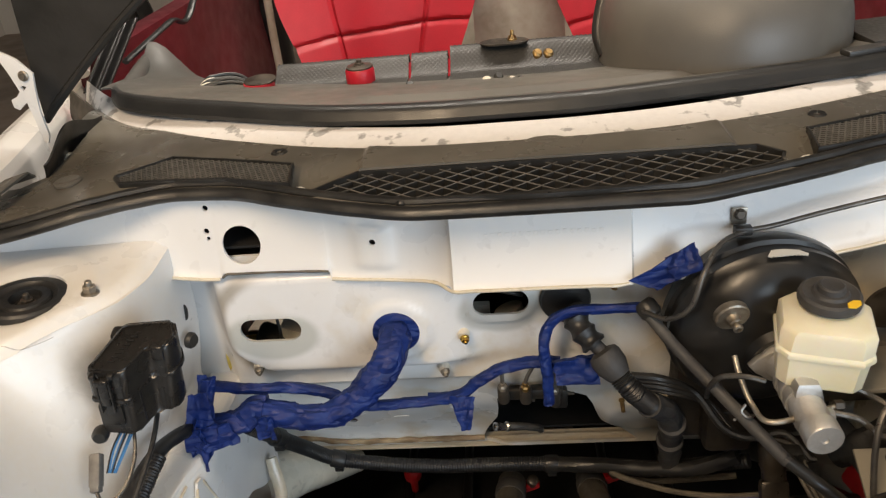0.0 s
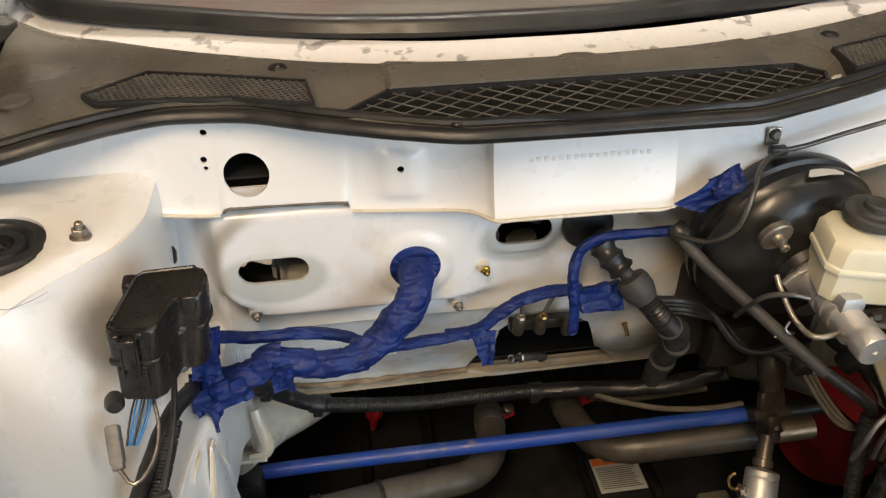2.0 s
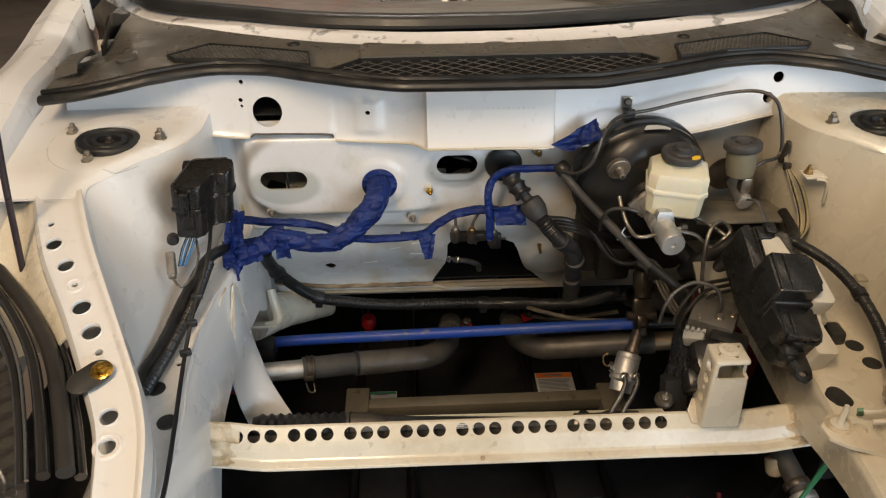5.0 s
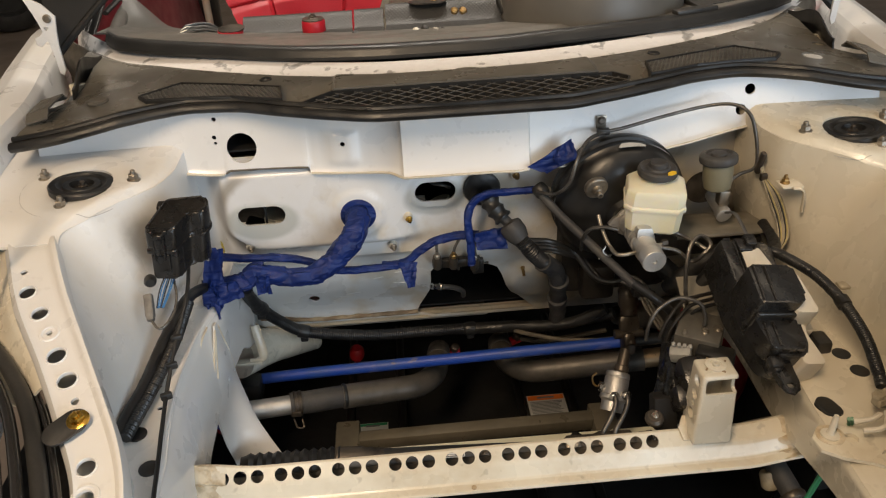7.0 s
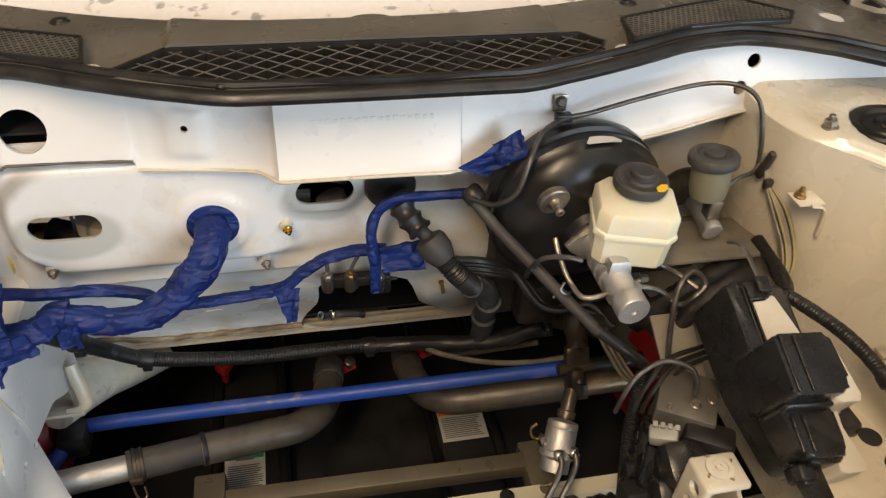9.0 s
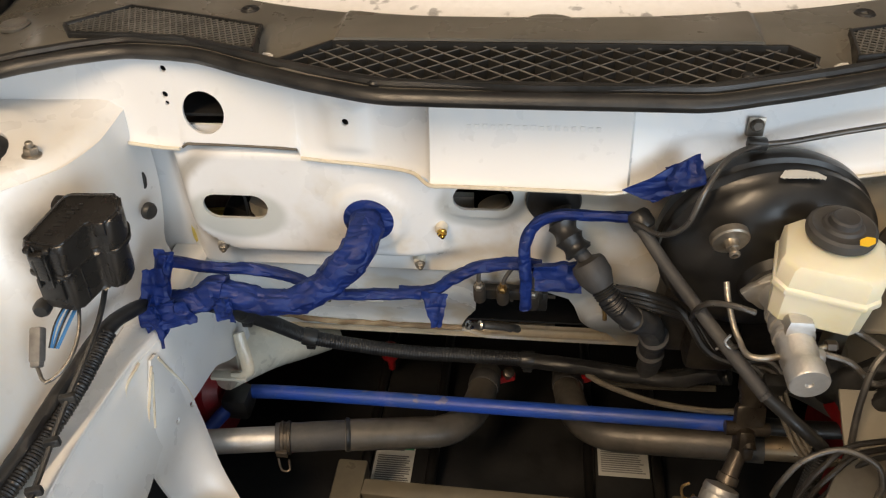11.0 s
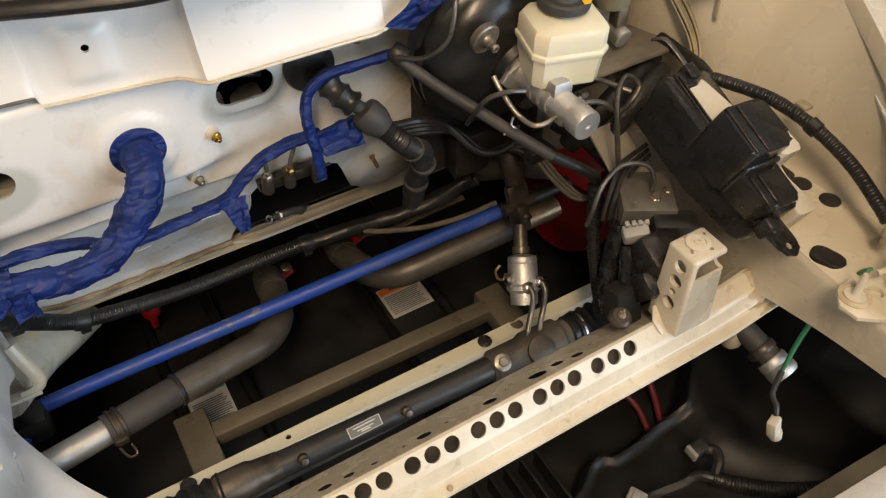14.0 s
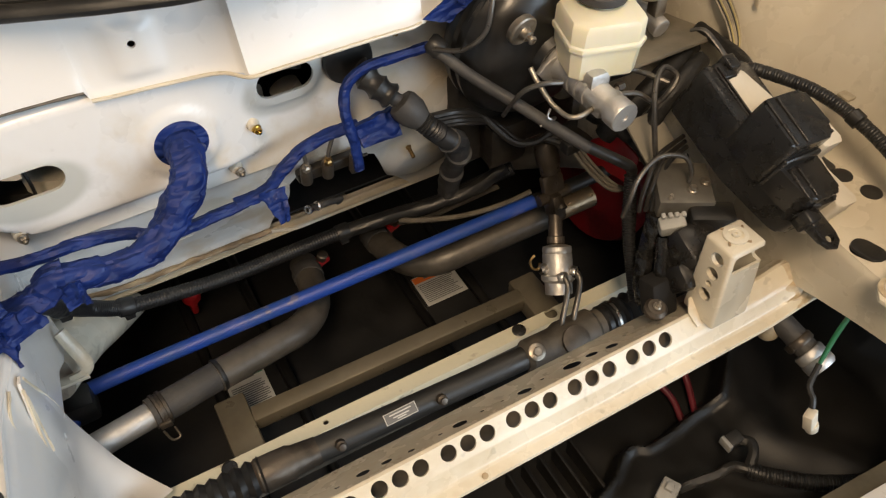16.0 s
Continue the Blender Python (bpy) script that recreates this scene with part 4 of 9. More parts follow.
# lines of sealer down the rail joint
for pts in ([web(v, 1.0) for v in steps(0.02, 0.42, 8)], [web(v, 0.03) for v in steps(0.02, 0.40, 8)], [web(v, 0.85) for v in steps(0.05, 0.25, 6)], [(-0.424, -0.165, 0.664), (-0.430, -0.195, 0.652), (-0.429, -0.212, 0.620), (-0.427, -0.218, 0.580), (-0.427, -0.217, 0.543)], [(-0.475, -0.10, 0.672), (-0.482, -0.20, 0.672), (-0.492, -0.33, 0.671)]):
    bm = bmesh.new()
    tube(bm, pts, 0.0016, 6, shape=lambda q, t, a: 1 + 0.5 * noise.noise(Vector((q * 90, a, 0))))
    part("sealer_bead", bm, CREAM, CAR)

# front cross bar with its row of holes: rear lip, top, slope and front lip
bar_prof = [(-0.3160, 0.5160), (-0.3655, 0.5700), (-0.3705, 0.5755), (-0.3745, 0.5755), (-0.3900, 0.5610), (-0.3930, 0.5570), (-0.4010, 0.5410), (-0.4040, 0.5393), (-0.4150, 0.5380), (-0.4158, 0.5340)]


def bar_face(x, v):
    k = v * (len(bar_prof) - 1)
    i = min(int(k), len(bar_prof) - 2)
    f = k - i
    a, b = bar_prof[i], bar_prof[i + 1]
    flare = 0.012 * smooth(0.33, 0.42, abs(x))
    return (x, a[0] + (b[0] - a[0]) * f, a[1] + (b[1] - a[1]) * f + flare)


bm = bmesh.new()
sheet(bm, bar_face, steps(-0.43, 0.42, 60), steps(0, 1, 60), (0, 0.002, -0.0025))
bar = part("front_cross_bar", bm, AGED, CAR)
bm = bmesh.new()
slope = Vector((0, -0.70, 0.715))
for i in range(24):
    x = 0.209 - i * 0.0258 + 0.003 * ((i * 7) % 3 - 1)
    rod(bm, (x, -0.3825, 0.5675), slope, 0.0088, 0.05, 20)
cut(bar, bm)
bm = bmesh.new()
for x, y, z, r in ((0.182, -0.345, 0.547, 0.0025), (0.155, -0.354, 0.558, 0.0075), (0.131, -0.350, 0.553, 0.0075), (0.102, -0.352, 0.556, 0.011), (0.065, -0.348, 0.551, 0.003), (0.037, -0.356, 0.559, 0.0085), (0.011, -0.352, 0.555, 0.002), (-0.014, -0.351, 0.555, 0.0028), (-0.043, -0.355, 0.558, 0.0085), (-0.067, -0.355, 0.559, 0.0028), (-0.102, -0.358, 0.562, 0.004), (-0.129, -0.355, 0.558, 0.006), (-0.155, -0.354, 0.557, 0.0075), (-0.184, -0.356, 0.560, 0.003)):
    rod(bm, (x, y, z), (0, 0.74, 0.67), r, 0.03, 18)
cut(bar, bm)
# web coloured dark so the bar's holes look shaded inside
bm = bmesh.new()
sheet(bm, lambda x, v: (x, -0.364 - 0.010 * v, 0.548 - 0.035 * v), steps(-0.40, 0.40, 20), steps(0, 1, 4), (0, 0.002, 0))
part("bar_web", bm, GRIMESHADE, CAR, "dark inner web of the cross bar")
# brown disc put in place of a small dent in the lip
bm = bmesh.new()
lathe(bm, [(0.0035, 0), (0.0035, 0.0012), (0.002, 0.0018), (0, 0.0018)], (-0.045, -0.410, 0.5388), (0, -0.1, 1), 14)
part("rust_spot", bm, SEALER, CAR)
# lumpy sealer smeared over both ends of the bar
for s in (-1, 1):
    bm = bmesh.new()
    def smear(u, v, s=s):
        p = bar_face(s * (0.378 + 0.052 * u), 0.18 + 0.78 * v)
        edge = smooth(0.0, 0.35, u + 0.25 * noise.noise(Vector((v * 9, s, 2)))) * smooth(0, 0.1, v) * smooth(1.0, 0.9, v)
        h = edge * (0.0025 + 0.004 * noise.noise(Vector((u * 5, v * 12, s * 3))) + 0.0015 * noise.noise(Vector((u * 14, v * 40, s)))) - 0.002 * (1 - edge)
        return (p[0], p[1] - 0.7 * h, p[2] + 0.7 * h)

    sheet(bm, smear, steps(0, 1, 22), steps(0, 1, 46), (0, 0.002, -0.002))
    part("sealer_patch", bm, SMEAR, CAR, "lumpy brown and cream sealer")

# flat lower beam with plugs
def beam_face(x, u):
    return (x, -0.187 + 0.030 * u, 0.372 - 0.010 * smooth(0.12, 0.0, u) - 0.010 * smooth(0.9, 1.0, u) + 0.03 * (-x * 0.3))


bm = bmesh.new()
sheet(bm, beam_face, steps(-0.37, 0.36, 20), [0, 0.03, 0.08, 0.14, 0.5, 0.88, 0.95, 1], (0, 0, -0.004))
beam = part("lower_beam", bm, BEAMPAINT, CAR)
bm = bmesh.new()
rod(bm, (-0.147, -0.171, 0.372), (0, 0, 1), 0.004, 0.06, 16)
rod(bm, (0.216, -0.168, 0.37), (0, 0, 1), 0.010, 0.06, 20)
cut(beam, bm)
for x in (-0.28, 0.157):
    bm = bmesh.new()
    lathe(bm, [(0.0105, 0), (0.0105, 0.0015), (0.008, 0.003), (0, 0.003)], (x, -0.172, 0.3725 - 0.009 * x), (0, 0, 1), 24)
    part("plug", bm, BOXGREY, CAR, "grey rubber plug")
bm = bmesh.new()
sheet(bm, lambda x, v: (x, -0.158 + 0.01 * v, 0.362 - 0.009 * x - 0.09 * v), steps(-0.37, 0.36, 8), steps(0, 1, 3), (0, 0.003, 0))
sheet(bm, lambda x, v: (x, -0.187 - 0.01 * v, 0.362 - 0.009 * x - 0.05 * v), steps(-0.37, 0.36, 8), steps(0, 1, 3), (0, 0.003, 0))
part("beam_side", bm, GRIMESHADE, CAR)

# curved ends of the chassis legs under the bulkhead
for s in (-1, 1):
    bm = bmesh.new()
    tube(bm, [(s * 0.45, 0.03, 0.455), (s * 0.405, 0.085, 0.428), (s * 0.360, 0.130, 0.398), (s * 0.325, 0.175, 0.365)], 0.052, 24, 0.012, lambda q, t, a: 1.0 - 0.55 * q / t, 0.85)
    part("chassis_leg", bm, AGED if s < 0 else GRIMESHADE, CAR)

# pedestal bracket for the radiator on the cross bar
base, topc = Vector((0.282, -0.376, 0.570)), Vector((0.283, -0.372, 0.684))
bm = bmesh.new()
wb, db, wt, dt = 0.054, 0.048, 0.048, 0.040
lo = [(-wb / 2, -db / 2), (wb / 2, -db / 2), (wb / 2, db / 2), (-wb / 2, db / 2)]
hi = [(-wt / 2, -dt / 2), (wt / 2, -dt / 2), (wt / 2, dt / 2), (-wt / 2, dt / 2)]
va = [bm.verts.new(base + Vector((x, y, 0))) for x, y in lo]
vb = [bm.verts.new(topc + Vector((x, y, 0))) for x, y in hi]
for i in range(4):
    bm.faces.new((va[i], va[(i + 1) % 4], vb[(i + 1) % 4], vb[i]))
bm.faces.new(vb)
bm.faces.new(va[::-1])
bmesh.ops.bevel(bm, geom=list(bm.edges), offset=0.004, segments=3, affect="EDGES", profile=0.5)
post = part("radiator_bracket", bm, AGEDFAR, CAR)
bm = bmesh.new()
inner = bmesh.ops.create_cube(bm, size=1)["verts"]
bmesh.ops.scale(bm, vec=(0.040, 0.034, 0.108), verts=inner)
bmesh.ops.translate(bm, vec=(0.283, -0.374, 0.624), verts=inner)
cut(post, bm)
bm = bmesh.new()
box(bm, (0.2900, -0.3985, 0.6665), (0.052, 0.034, 0.0235), 0.005)
cut(post, bm)
bm = bmesh.new()
for z, r in ((0.666, 0.0085), (0.644, 0.0082), (0.628, 0.0045), (0.610, 0.0085)):
    rod(bm, (0.2485, -0.376, z), (1, 0, 0), r, 0.032, 18)
cut(post, bm)
bm = bmesh.new()
lathe(bm, [(0.0135, 0), (0.0135, 0.0022), (0.0105, 0.003), (0.0085, 0.003), (0.0080, 0.0012), (0.0045, 0.0012), (0.0045, 0.004), (0.002, 0.0042), (0.002, 0.002), (0, 0.002)], (0.283, -0.370, 0.684), (0, 0, 1), 28)
part("bush", bm, PALEPLASTIC, post, "ivory nylon bush")
bm = bmesh.new()
prism(bm, [(-0.032, -0.018), (0.030, -0.022), (0.030, 0.014), (-0.028, 0.016), (-0.036, 0.0)], 0, 0.003, Matrix.Translation((0.280, -0.372, 0.5785)) @ Matrix.Rotation(radians(40), 4, "X"), 0.001)
part("foot_flange", bm, AGED, post)
# brown bars drawn in place of four small slots round the bush
for a in (0.4, 1.9, 3.6, 5.1):
    bm = bmesh.new()
    box(bm, (0.283 + 0.0158 * math.cos(a), -0.370 + 0.0145 * math.sin(a), 0.6848), (0.005, 0.0024, 0.0012), 0, Matrix.Rotation(a + 0.5, 4, "Z"))
    part("rust_mark", bm, SEALER, post)
bm = bmesh.new()
tube(bm, [(0.294 + 0.0022 * math.sin(i * 1.9) + 0.002 * math.sin(i * 0.7), -0.3925 - 0.0049 * i / 14 - 0.0006, 0.652 - 0.0052 * i) for i in range(15)], 0.0006, 5, 0.003)
part("trickle", bm, SEALER, post, "dried brown trickle")


# ---- scuttle cover, screen frame and dash ----
SCUTTLE = thing("scuttle_cover", "black plastic windscreen scuttle cover with mesh grilles", "car part", (0, 0.03, 0.95))
MID = [(-0.250, -0.036), (-0.207, 0.006), (0.226, 0.006), (0.246, -0.018), (0.238, -0.038), (0.135, -0.076), (0.0, -0.080), (-0.135, -0.074), (-0.204, -0.053)]
SIDE = [(-0.503, 0.036), (-0.450, 0.086), (-0.375, 0.065), (-0.288, 0.037), (-0.280, -0.019), (-0.302, -0.014), (-0.36, 0.007), (-0.42, 0.013), (-0.487, 0.015)]


def cover_face(x, v):
    a, b = seal_y(x) + 0.012, screen_y(x)
    y = a + (b - a) * v
    z = cowl_z(x, y) + 0.004 * smooth(0.0, 0.10, v) - 0.006 * smooth(0.93, 1.0, v)
    # middle plateau, and a valley falling forward on both sides of it
    ax = abs(x)
    bound = 0.205 + 0.040 * smooth(0.010, -0.036, y)
    z += 0.007 * smooth(bound + 0.006, bound - 0.004, ax) * smooth(-0.075, 0.0, y) * smooth(0.97, 0.86, v)
    z -= 0.013 * smooth(0.286, 0.277, ax) * smooth(bound - 0.003, bound + 0.008, ax) * smooth(0.062, -0.005, y) * smooth(0.02, 0.16, v)
    return (x, y, z)


bm = bmesh.new()
sheet(bm, cover_face, sorted(set(steps(-0.674, 0.674, 140) + steps(-0.292, -0.196, 34) + steps(0.196, 0.292, 34))), steps(0, 1, 44), (0, 0, -0.003))
cover = part("cover", bm, COWL, SCUTTLE)
bm = bmesh.new()
prism(bm, MID, 0.90, 1.0)
prism(bm, SIDE, 0.90, 1.0)
prism(bm, [(-x, y) for x, y in SIDE][::-1], 0.90, 1.0)
rod(bm, (0.617, 0.125, 0.92), (0, 0, 1), 0.012, 0.2, 20)
cut(cover, bm)


def inside(poly, x, y):
    hit = False
    for (x1, y1), (x2, y2) in zip(poly, poly[1:] + poly[:1]):
        if (y1 > y) != (y2 > y) and x < (x2 - x1) * (y - y1) / (y2 - y1) + x1:
            hit = not hit
    return hit


def strip_runs(poly, d, gap, x0, x1):
    """Pieces of parallel lines inside an outline."""
    d = Vector(d).normalized()
    n = Vector((-d.y, d.x))
    out = []
    k = x0
    while k < x1:
        start = None
        for i in range(-340, 341):
            p = n * k + d * (i * 0.002)
            if inside(poly, p.x, p.y):
                start = start or p
                last = p
            elif start is not None:
                if (last - start).length > 0.004:
                    out.append((start, last))
                start = None
        k += gap
    return out


def lattice(poly, dirs, gap, w, h, name, parent, mat, z=0.953, worn=(0.0007, 0.0013), rim=0.005):
    bm = bmesh.new()
    for d in dirs:
        for a, b in strip_runs(poly, d, gap, -0.6, 0.6):
            c, l = (a + b) / 2, (b - a)
            box(bm, (c.x, c.y, z), (l.length + 0.003, w, h), 0, Matrix.Rotation(math.atan2(l.y, l.x), 4, "Z"))
    for a, b in zip(poly, poly[1:] + poly[:1]):
        c, l = (Vector(a) + Vector(b)) / 2, Vector(b) - Vector(a)
        box(bm, (c.x, c.y, z + rim * 0.4), (l.length + 0.002, 0.0034 if rim > 0.004 else 0.0022, h + rim), 0, Matrix.Rotation(math.atan2(l.y, l.x), 4, "Z"))
    grille = part(name, bm, mat, parent)
    # pale top strips, gloss and dust painted into them; worn gives the widths
    for k, d in enumerate(dirs):
        bm = bmesh.new()
        for a, b in strip_runs(poly, d, gap, -0.6, 0.6):
            c, l = (a + b) / 2, (b - a)
            box(bm, (c.x, c.y, z + h / 2 + 0.0004 + 0.0002 * k), (l.length, worn[k], 0.0009), 0, Matrix.Rotation(math.atan2(l.y, l.x), 4, "Z"))
        tagged(part("worn_edge", bm, MESHGREY if gap < 0.01 else LATTICE, grille), "pale lattice edge with gloss and dust in its colour", kind="stuff")
    return grille


g = lattice(MID, ((1, 0.75), (-1, 0.75)), 0.0175, 0.0012, 0.016, "centre_grille", SCUTTLE, FIN, 0.9510)
tagged(g, "coarse diamond lattice grille")
lattice(SIDE, ((1, 0.42), (-0.42, 1)), 0.0060, 0.0013, 0.012, "side_grille", SCUTTLE, FIN, 0.9575, (0.0024, 0.0015), 0.0035)
lattice([(-x, y) for x, y in SIDE][::-1], ((1, -0.42), (0.42, 1)), 0.0060, 0.0013, 0.012, "side_grille", SCUTTLE, FIN, 0.9575, (0.0024, 0.0015), 0.0035)
# raised outer wall of each side grille
for s in (-1, 1):
    bm = bmesh.new()
    wall = [(-0.36, 0.007), (-0.42, 0.013), (-0.487, 0.015), (-0.503, 0.036), (-0.480, 0.058)]
    for k, (a, b) in enumerate(zip(wall, wall[1:])):
        c, l = (Vector(a) + Vector(b)) / 2, Vector(b) - Vector(a)
        h = (0.012, 0.022, 0.026, 0.018)[k]
        box(bm, (-s * c.x, c.y, 0.9655 - h / 2), (l.length + 0.004, 0.005, h), 0.0015, Matrix.Rotation(math.atan2(l.y, -s * l.x), 4, "Z"))
    part("grille_wall", bm, DASHEDGE, SCUTTLE)
for s in (-1, 1):
    bm = bmesh.new()
    lathe(bm, [(0.0105, -0.002), (0.0105, 0.003), (0.0085, 0.005), (0.006, 0.004), (0.004, 0.004), (0.003, 0.002), (0, 0.002)], (s * 0.3175, 0.09, 0.957), (0, 0, 1), 24)
    part("clip_screw", bm, DASHEDGE, SCUTTLE, "black plastic trim screw")
bm = bmesh.new()
prism(bm, [(0.022 * math.cos(a), 0.008 * math.sin(a)) for a in steps(0, math.pi, 10)], -0.003, 0.008, Matrix.Translation((0.006, 0.068, 0.955)), 0.001)
part("nozzle_hump", bm, COWL, SCUTTLE)
# sealing strip for the bonnet
bm = bmesh.new()
line = [(x, seal_y(x) + 0.008, cowl_z(x, 0) - 0.004) for x in steps(-0.672, 0.672, 70)]
tube(bm, line, 0.0085, 10, flat=0.9)
part("bonnet_seal", bm, RUBBER, SCUTTLE, "black rubber bonnet seal")
bm = bmesh.new()
tube(bm, [(x, y + 0.013, z + 0.007) for x, y, z in line], 0.005, 8)
part("seal_bead", bm, RUBBER, SCUTTLE)
for x, y in ((-0.15, -0.078), (0.18, -0.055)):
    bm = bmesh.new()
    lathe(bm, [(0.006, 0), (0.006, 0.006), (0.004, 0.008), (0, 0.008)], (x, y + 0.006, 0.954), (0, 0, 1), 14)
    part("seal_clip", bm, RUBBER, SCUTTLE)
# moulded wells at both ends of the cover, with a glossy concave wall
for s in (-1, 1):
    bm = bmesh.new()
    prism(bm, [(s * x, y) for x, y in ((0.710, 0.275), (0.655, 0.285), (0.640, 0.24), (0.634, 0.16), (0.632, 0.10), (0.655, 0.078), (0.710, 0.085))][::s], 0.88, 1.02)
    cut(cover, bm)
    bm = bmesh.new()
    sheet(bm, lambda u, v, s=s: (s * (0.631 + 0.010 * math.sin(u * math.pi) - 0.008 * math.sin(u * 3 + 1) + 0.045 * v ** 2), 0.098 + 0.19 * u, 0.962 + 0.022 * math.sin(u * math.pi) ** 2 - 0.075 * v), steps(0, 1, 18), steps(0, 1, 10), (s * 0.003, 0, 0))
    part("well_wall", bm, BLACKGLOSS, SCUTTLE, "glossy black folded well wall")
    bm = bmesh.new()
    sheet(bm, lambda u, v, s=s: (s * (0.625 + 0.09 * u), 0.07 + 0.22 * v, 0.888 + 0.006 * noise.noise(Vector((u * 6, v * 9, s)))), steps(0, 1, 10), steps(0, 1, 12), (0, 0, -0.003))
    part("well_floor", bm, GRIMESHADE, SCUTTLE, "grimy brown well floor")
    bm = bmesh.new()
    sheet(bm, lambda u, v, s=s: (s * (0.630 + 0.040 * u), 0.080 - 0.085 * v + 0.01 * u, 0.957 - 0.012 * u + 0.010 * smooth(0, 0.15, v) * smooth(1.0, 0.85, v)), steps(0, 1, 12), steps(0, 1, 14), (0, 0, -0.003))
    part("end_step", bm, COWL, SCUTTLE)
    if s < 0:
        bm = bmesh.new()
        lathe(bm, [(0.017, 0), (0.017, 0.003), (0.014, 0.005), (0.008, 0.003), (0, 0.003)], (s * 0.575, 0.055, 0.953), (0, 0, 1), 24)
        part("moulded_boss", bm, COWL, SCUTTLE)
# drain hole showing white body paint, far end of the cover
bm = bmesh.new()
rod(bm, (0.563, 0.044, 0.95), (0, 0, 1), 0.0165, 0.1, 28)
cut(cover, bm)
bm = bmesh.new()
lathe(bm, [(0.0185, -0.030), (0.0165, -0.012), (0.0160, -0.003), (0.0164, -0.0015)], (0.563, 0.044, 0.953), (0, 0, 1), 28)
part("hole_edge", bm, WHITE, SCUTTLE, "white paint inside the drain hole")

# plenum under the grilles, coloured near-black for the shade in the gaps
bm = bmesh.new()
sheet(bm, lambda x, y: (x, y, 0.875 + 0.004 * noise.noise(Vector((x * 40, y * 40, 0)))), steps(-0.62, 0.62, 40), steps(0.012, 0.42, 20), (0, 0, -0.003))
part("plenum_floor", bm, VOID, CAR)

# screen frame left bare
bm = bmesh.new()
sheet(bm, lambda x, v: (x, screen_y(x) - 0.003 + (0.055 - 0.030 * smooth(0.58, 0.70, abs(x))) * v, 0.951 + 0.012 * v + 0.02 * smooth(0.62, 0.72, abs(x)) * v), steps(-0.715, 0.715, 120), steps(0, 1, 5), (0, 0, -0.004))
part("screen_frame", bm, SCUFF, CAR, "bare white windscreen frame with grey scuffs")
for s in (-1, 1):
    bm = bmesh.new()
    tube(bm, [(s * 0.778, 0.50, 0.975), (s * 0.785, 0.56, 1.02), (s * 0.78, 0.66, 1.10), (s * 0.73, 1.0, 1.36)], 0.024, 14, flat=0.7)
    part("pillar", bm, WHITE, CAR)
    bm = bmesh.new()
    tube(bm, [(s * 0.694, 0.520, 0.982), (s * 0.658, 0.660, 1.015), (s * 0.637, 0.750, 1.036), (s * 0.62, 1.1, 1.36)], 0.008, 14, flat=0.6)
    part("pillar_trim", bm, DASHEDGE, CAR, "dark grey pillar strip")
    bm = bmesh.new()
    sheet(bm, lambda u, v, s=s: (s * (0.695 + 0.05 * u - 0.02 * v), 0.44 + 0.13 * v + 0.012 * math.sin(u * 14), 0.958 + 0.085 * v), steps(0, 1, 40), steps(0, 1, 8), (0, 0.004, 0))
    part("loose_trim", bm, BLACKGLOSS, CAR, "creased loose pillar lining")

# dark side linings between the well and the pillar foot
for s in (-1, 1):
    bm = bmesh.new()
    sheet(bm, lambda u, v, s=s: (s * (0.640 + 0.125 * u), 0.300 + 0.13 * u + 0.01 * math.sin(v * 8), 0.86 + (0.085 + 0.02 * u) * v), steps(0, 1, 14), steps(0, 1, 10), (0, 0.004, 0))
    part("side_lining", bm, GRIMESHADE, CAR, "grimy brown side lining")

DASH_OB = thing("dashboard", "grey plastic dashboard with woven mesh inserts, partly stripped", "dashboard", (0, 0.25, 0.97))
ridge_y = spline([-0.64, -0.61, -0.42, -0.25, -0.1, 0.035, 0.175, 0.32, 0.45, 0.60, 0.66], [0.34, 0.30, 0.212, 0.157, 0.141, 0.141, 0.160, 0.186, 0.215, 0.285, 0.33])


def dash_edge(x, v):
    y = ridge_y(x)
    pts = [(y + 0.004, 0.962), (y - 0.004, 0.966), (y - 0.005, 0.972), (y + 0.004, 0.984), (y + 0.010, 0.9865)]
    k = v * 4
    i = min(int(k), 3)
    f = k - i
    return (x, pts[i][0] + (pts[i + 1][0] - pts[i][0]) * f, pts[i][1] + (pts[i + 1][1] - pts[i][1]) * f)


bm = bmesh.new()
sheet(bm, dash_edge, steps(-0.64, 0.66, 90), steps(0, 1, 12), (0, 0.012, -0.001))
part("front_edge", bm, DASHEDGE, DASH_OB, "satin black front edge")


def dash_top(x, v):
    a = ridge_y(x) + 0.009
    b = 0.445 + 0.13 * smooth(-0.45, -0.64, x) + 0.03 * smooth(0.3, 0.6, x)
    y = a + (b - a) * v
    z = 0.986 - 0.17 * (y - a) + 0.004 * math.sin(v * math.pi) - 0.03 * smooth(0.92, 1.0, v)
    z += 0.06 * smooth(-0.56, -0.66, x) * smooth(0.55, 1.0, v)
    # long demister slot
    z -= 0.006 * smooth(0.10, 0.14, v) * smooth(0.24, 0.20, v) * smooth(-0.24, -0.22, x) * smooth(0.30, 0.28, x)
    return (x, y, z)


bm = bmesh.new()
sheet(bm, dash_top, steps(-0.66, 0.66, 90), steps(0, 1, 24), (0, 0, -0.003))
part("top_skin", bm, DASH, DASH_OB)
bm = bmesh.new()
sheet(bm, lambda x, v: (x, 0.445 - 0.03 * v, 0.915 - 0.35 * v), steps(-0.66, 0.66, 10), steps(0, 1, 4), (0, -0.003, 0))
part("face", bm, DASH, DASH_OB)
# rolled horn at the passenger end
bm = bmesh.new()
tube(bm, [(-0.640, 0.37, 0.962), (-0.652, 0.44, 0.966), (-0.660, 0.52, 0.974), (-0.664, 0.584, 0.978)], 0.014, 16, bore=0.009)
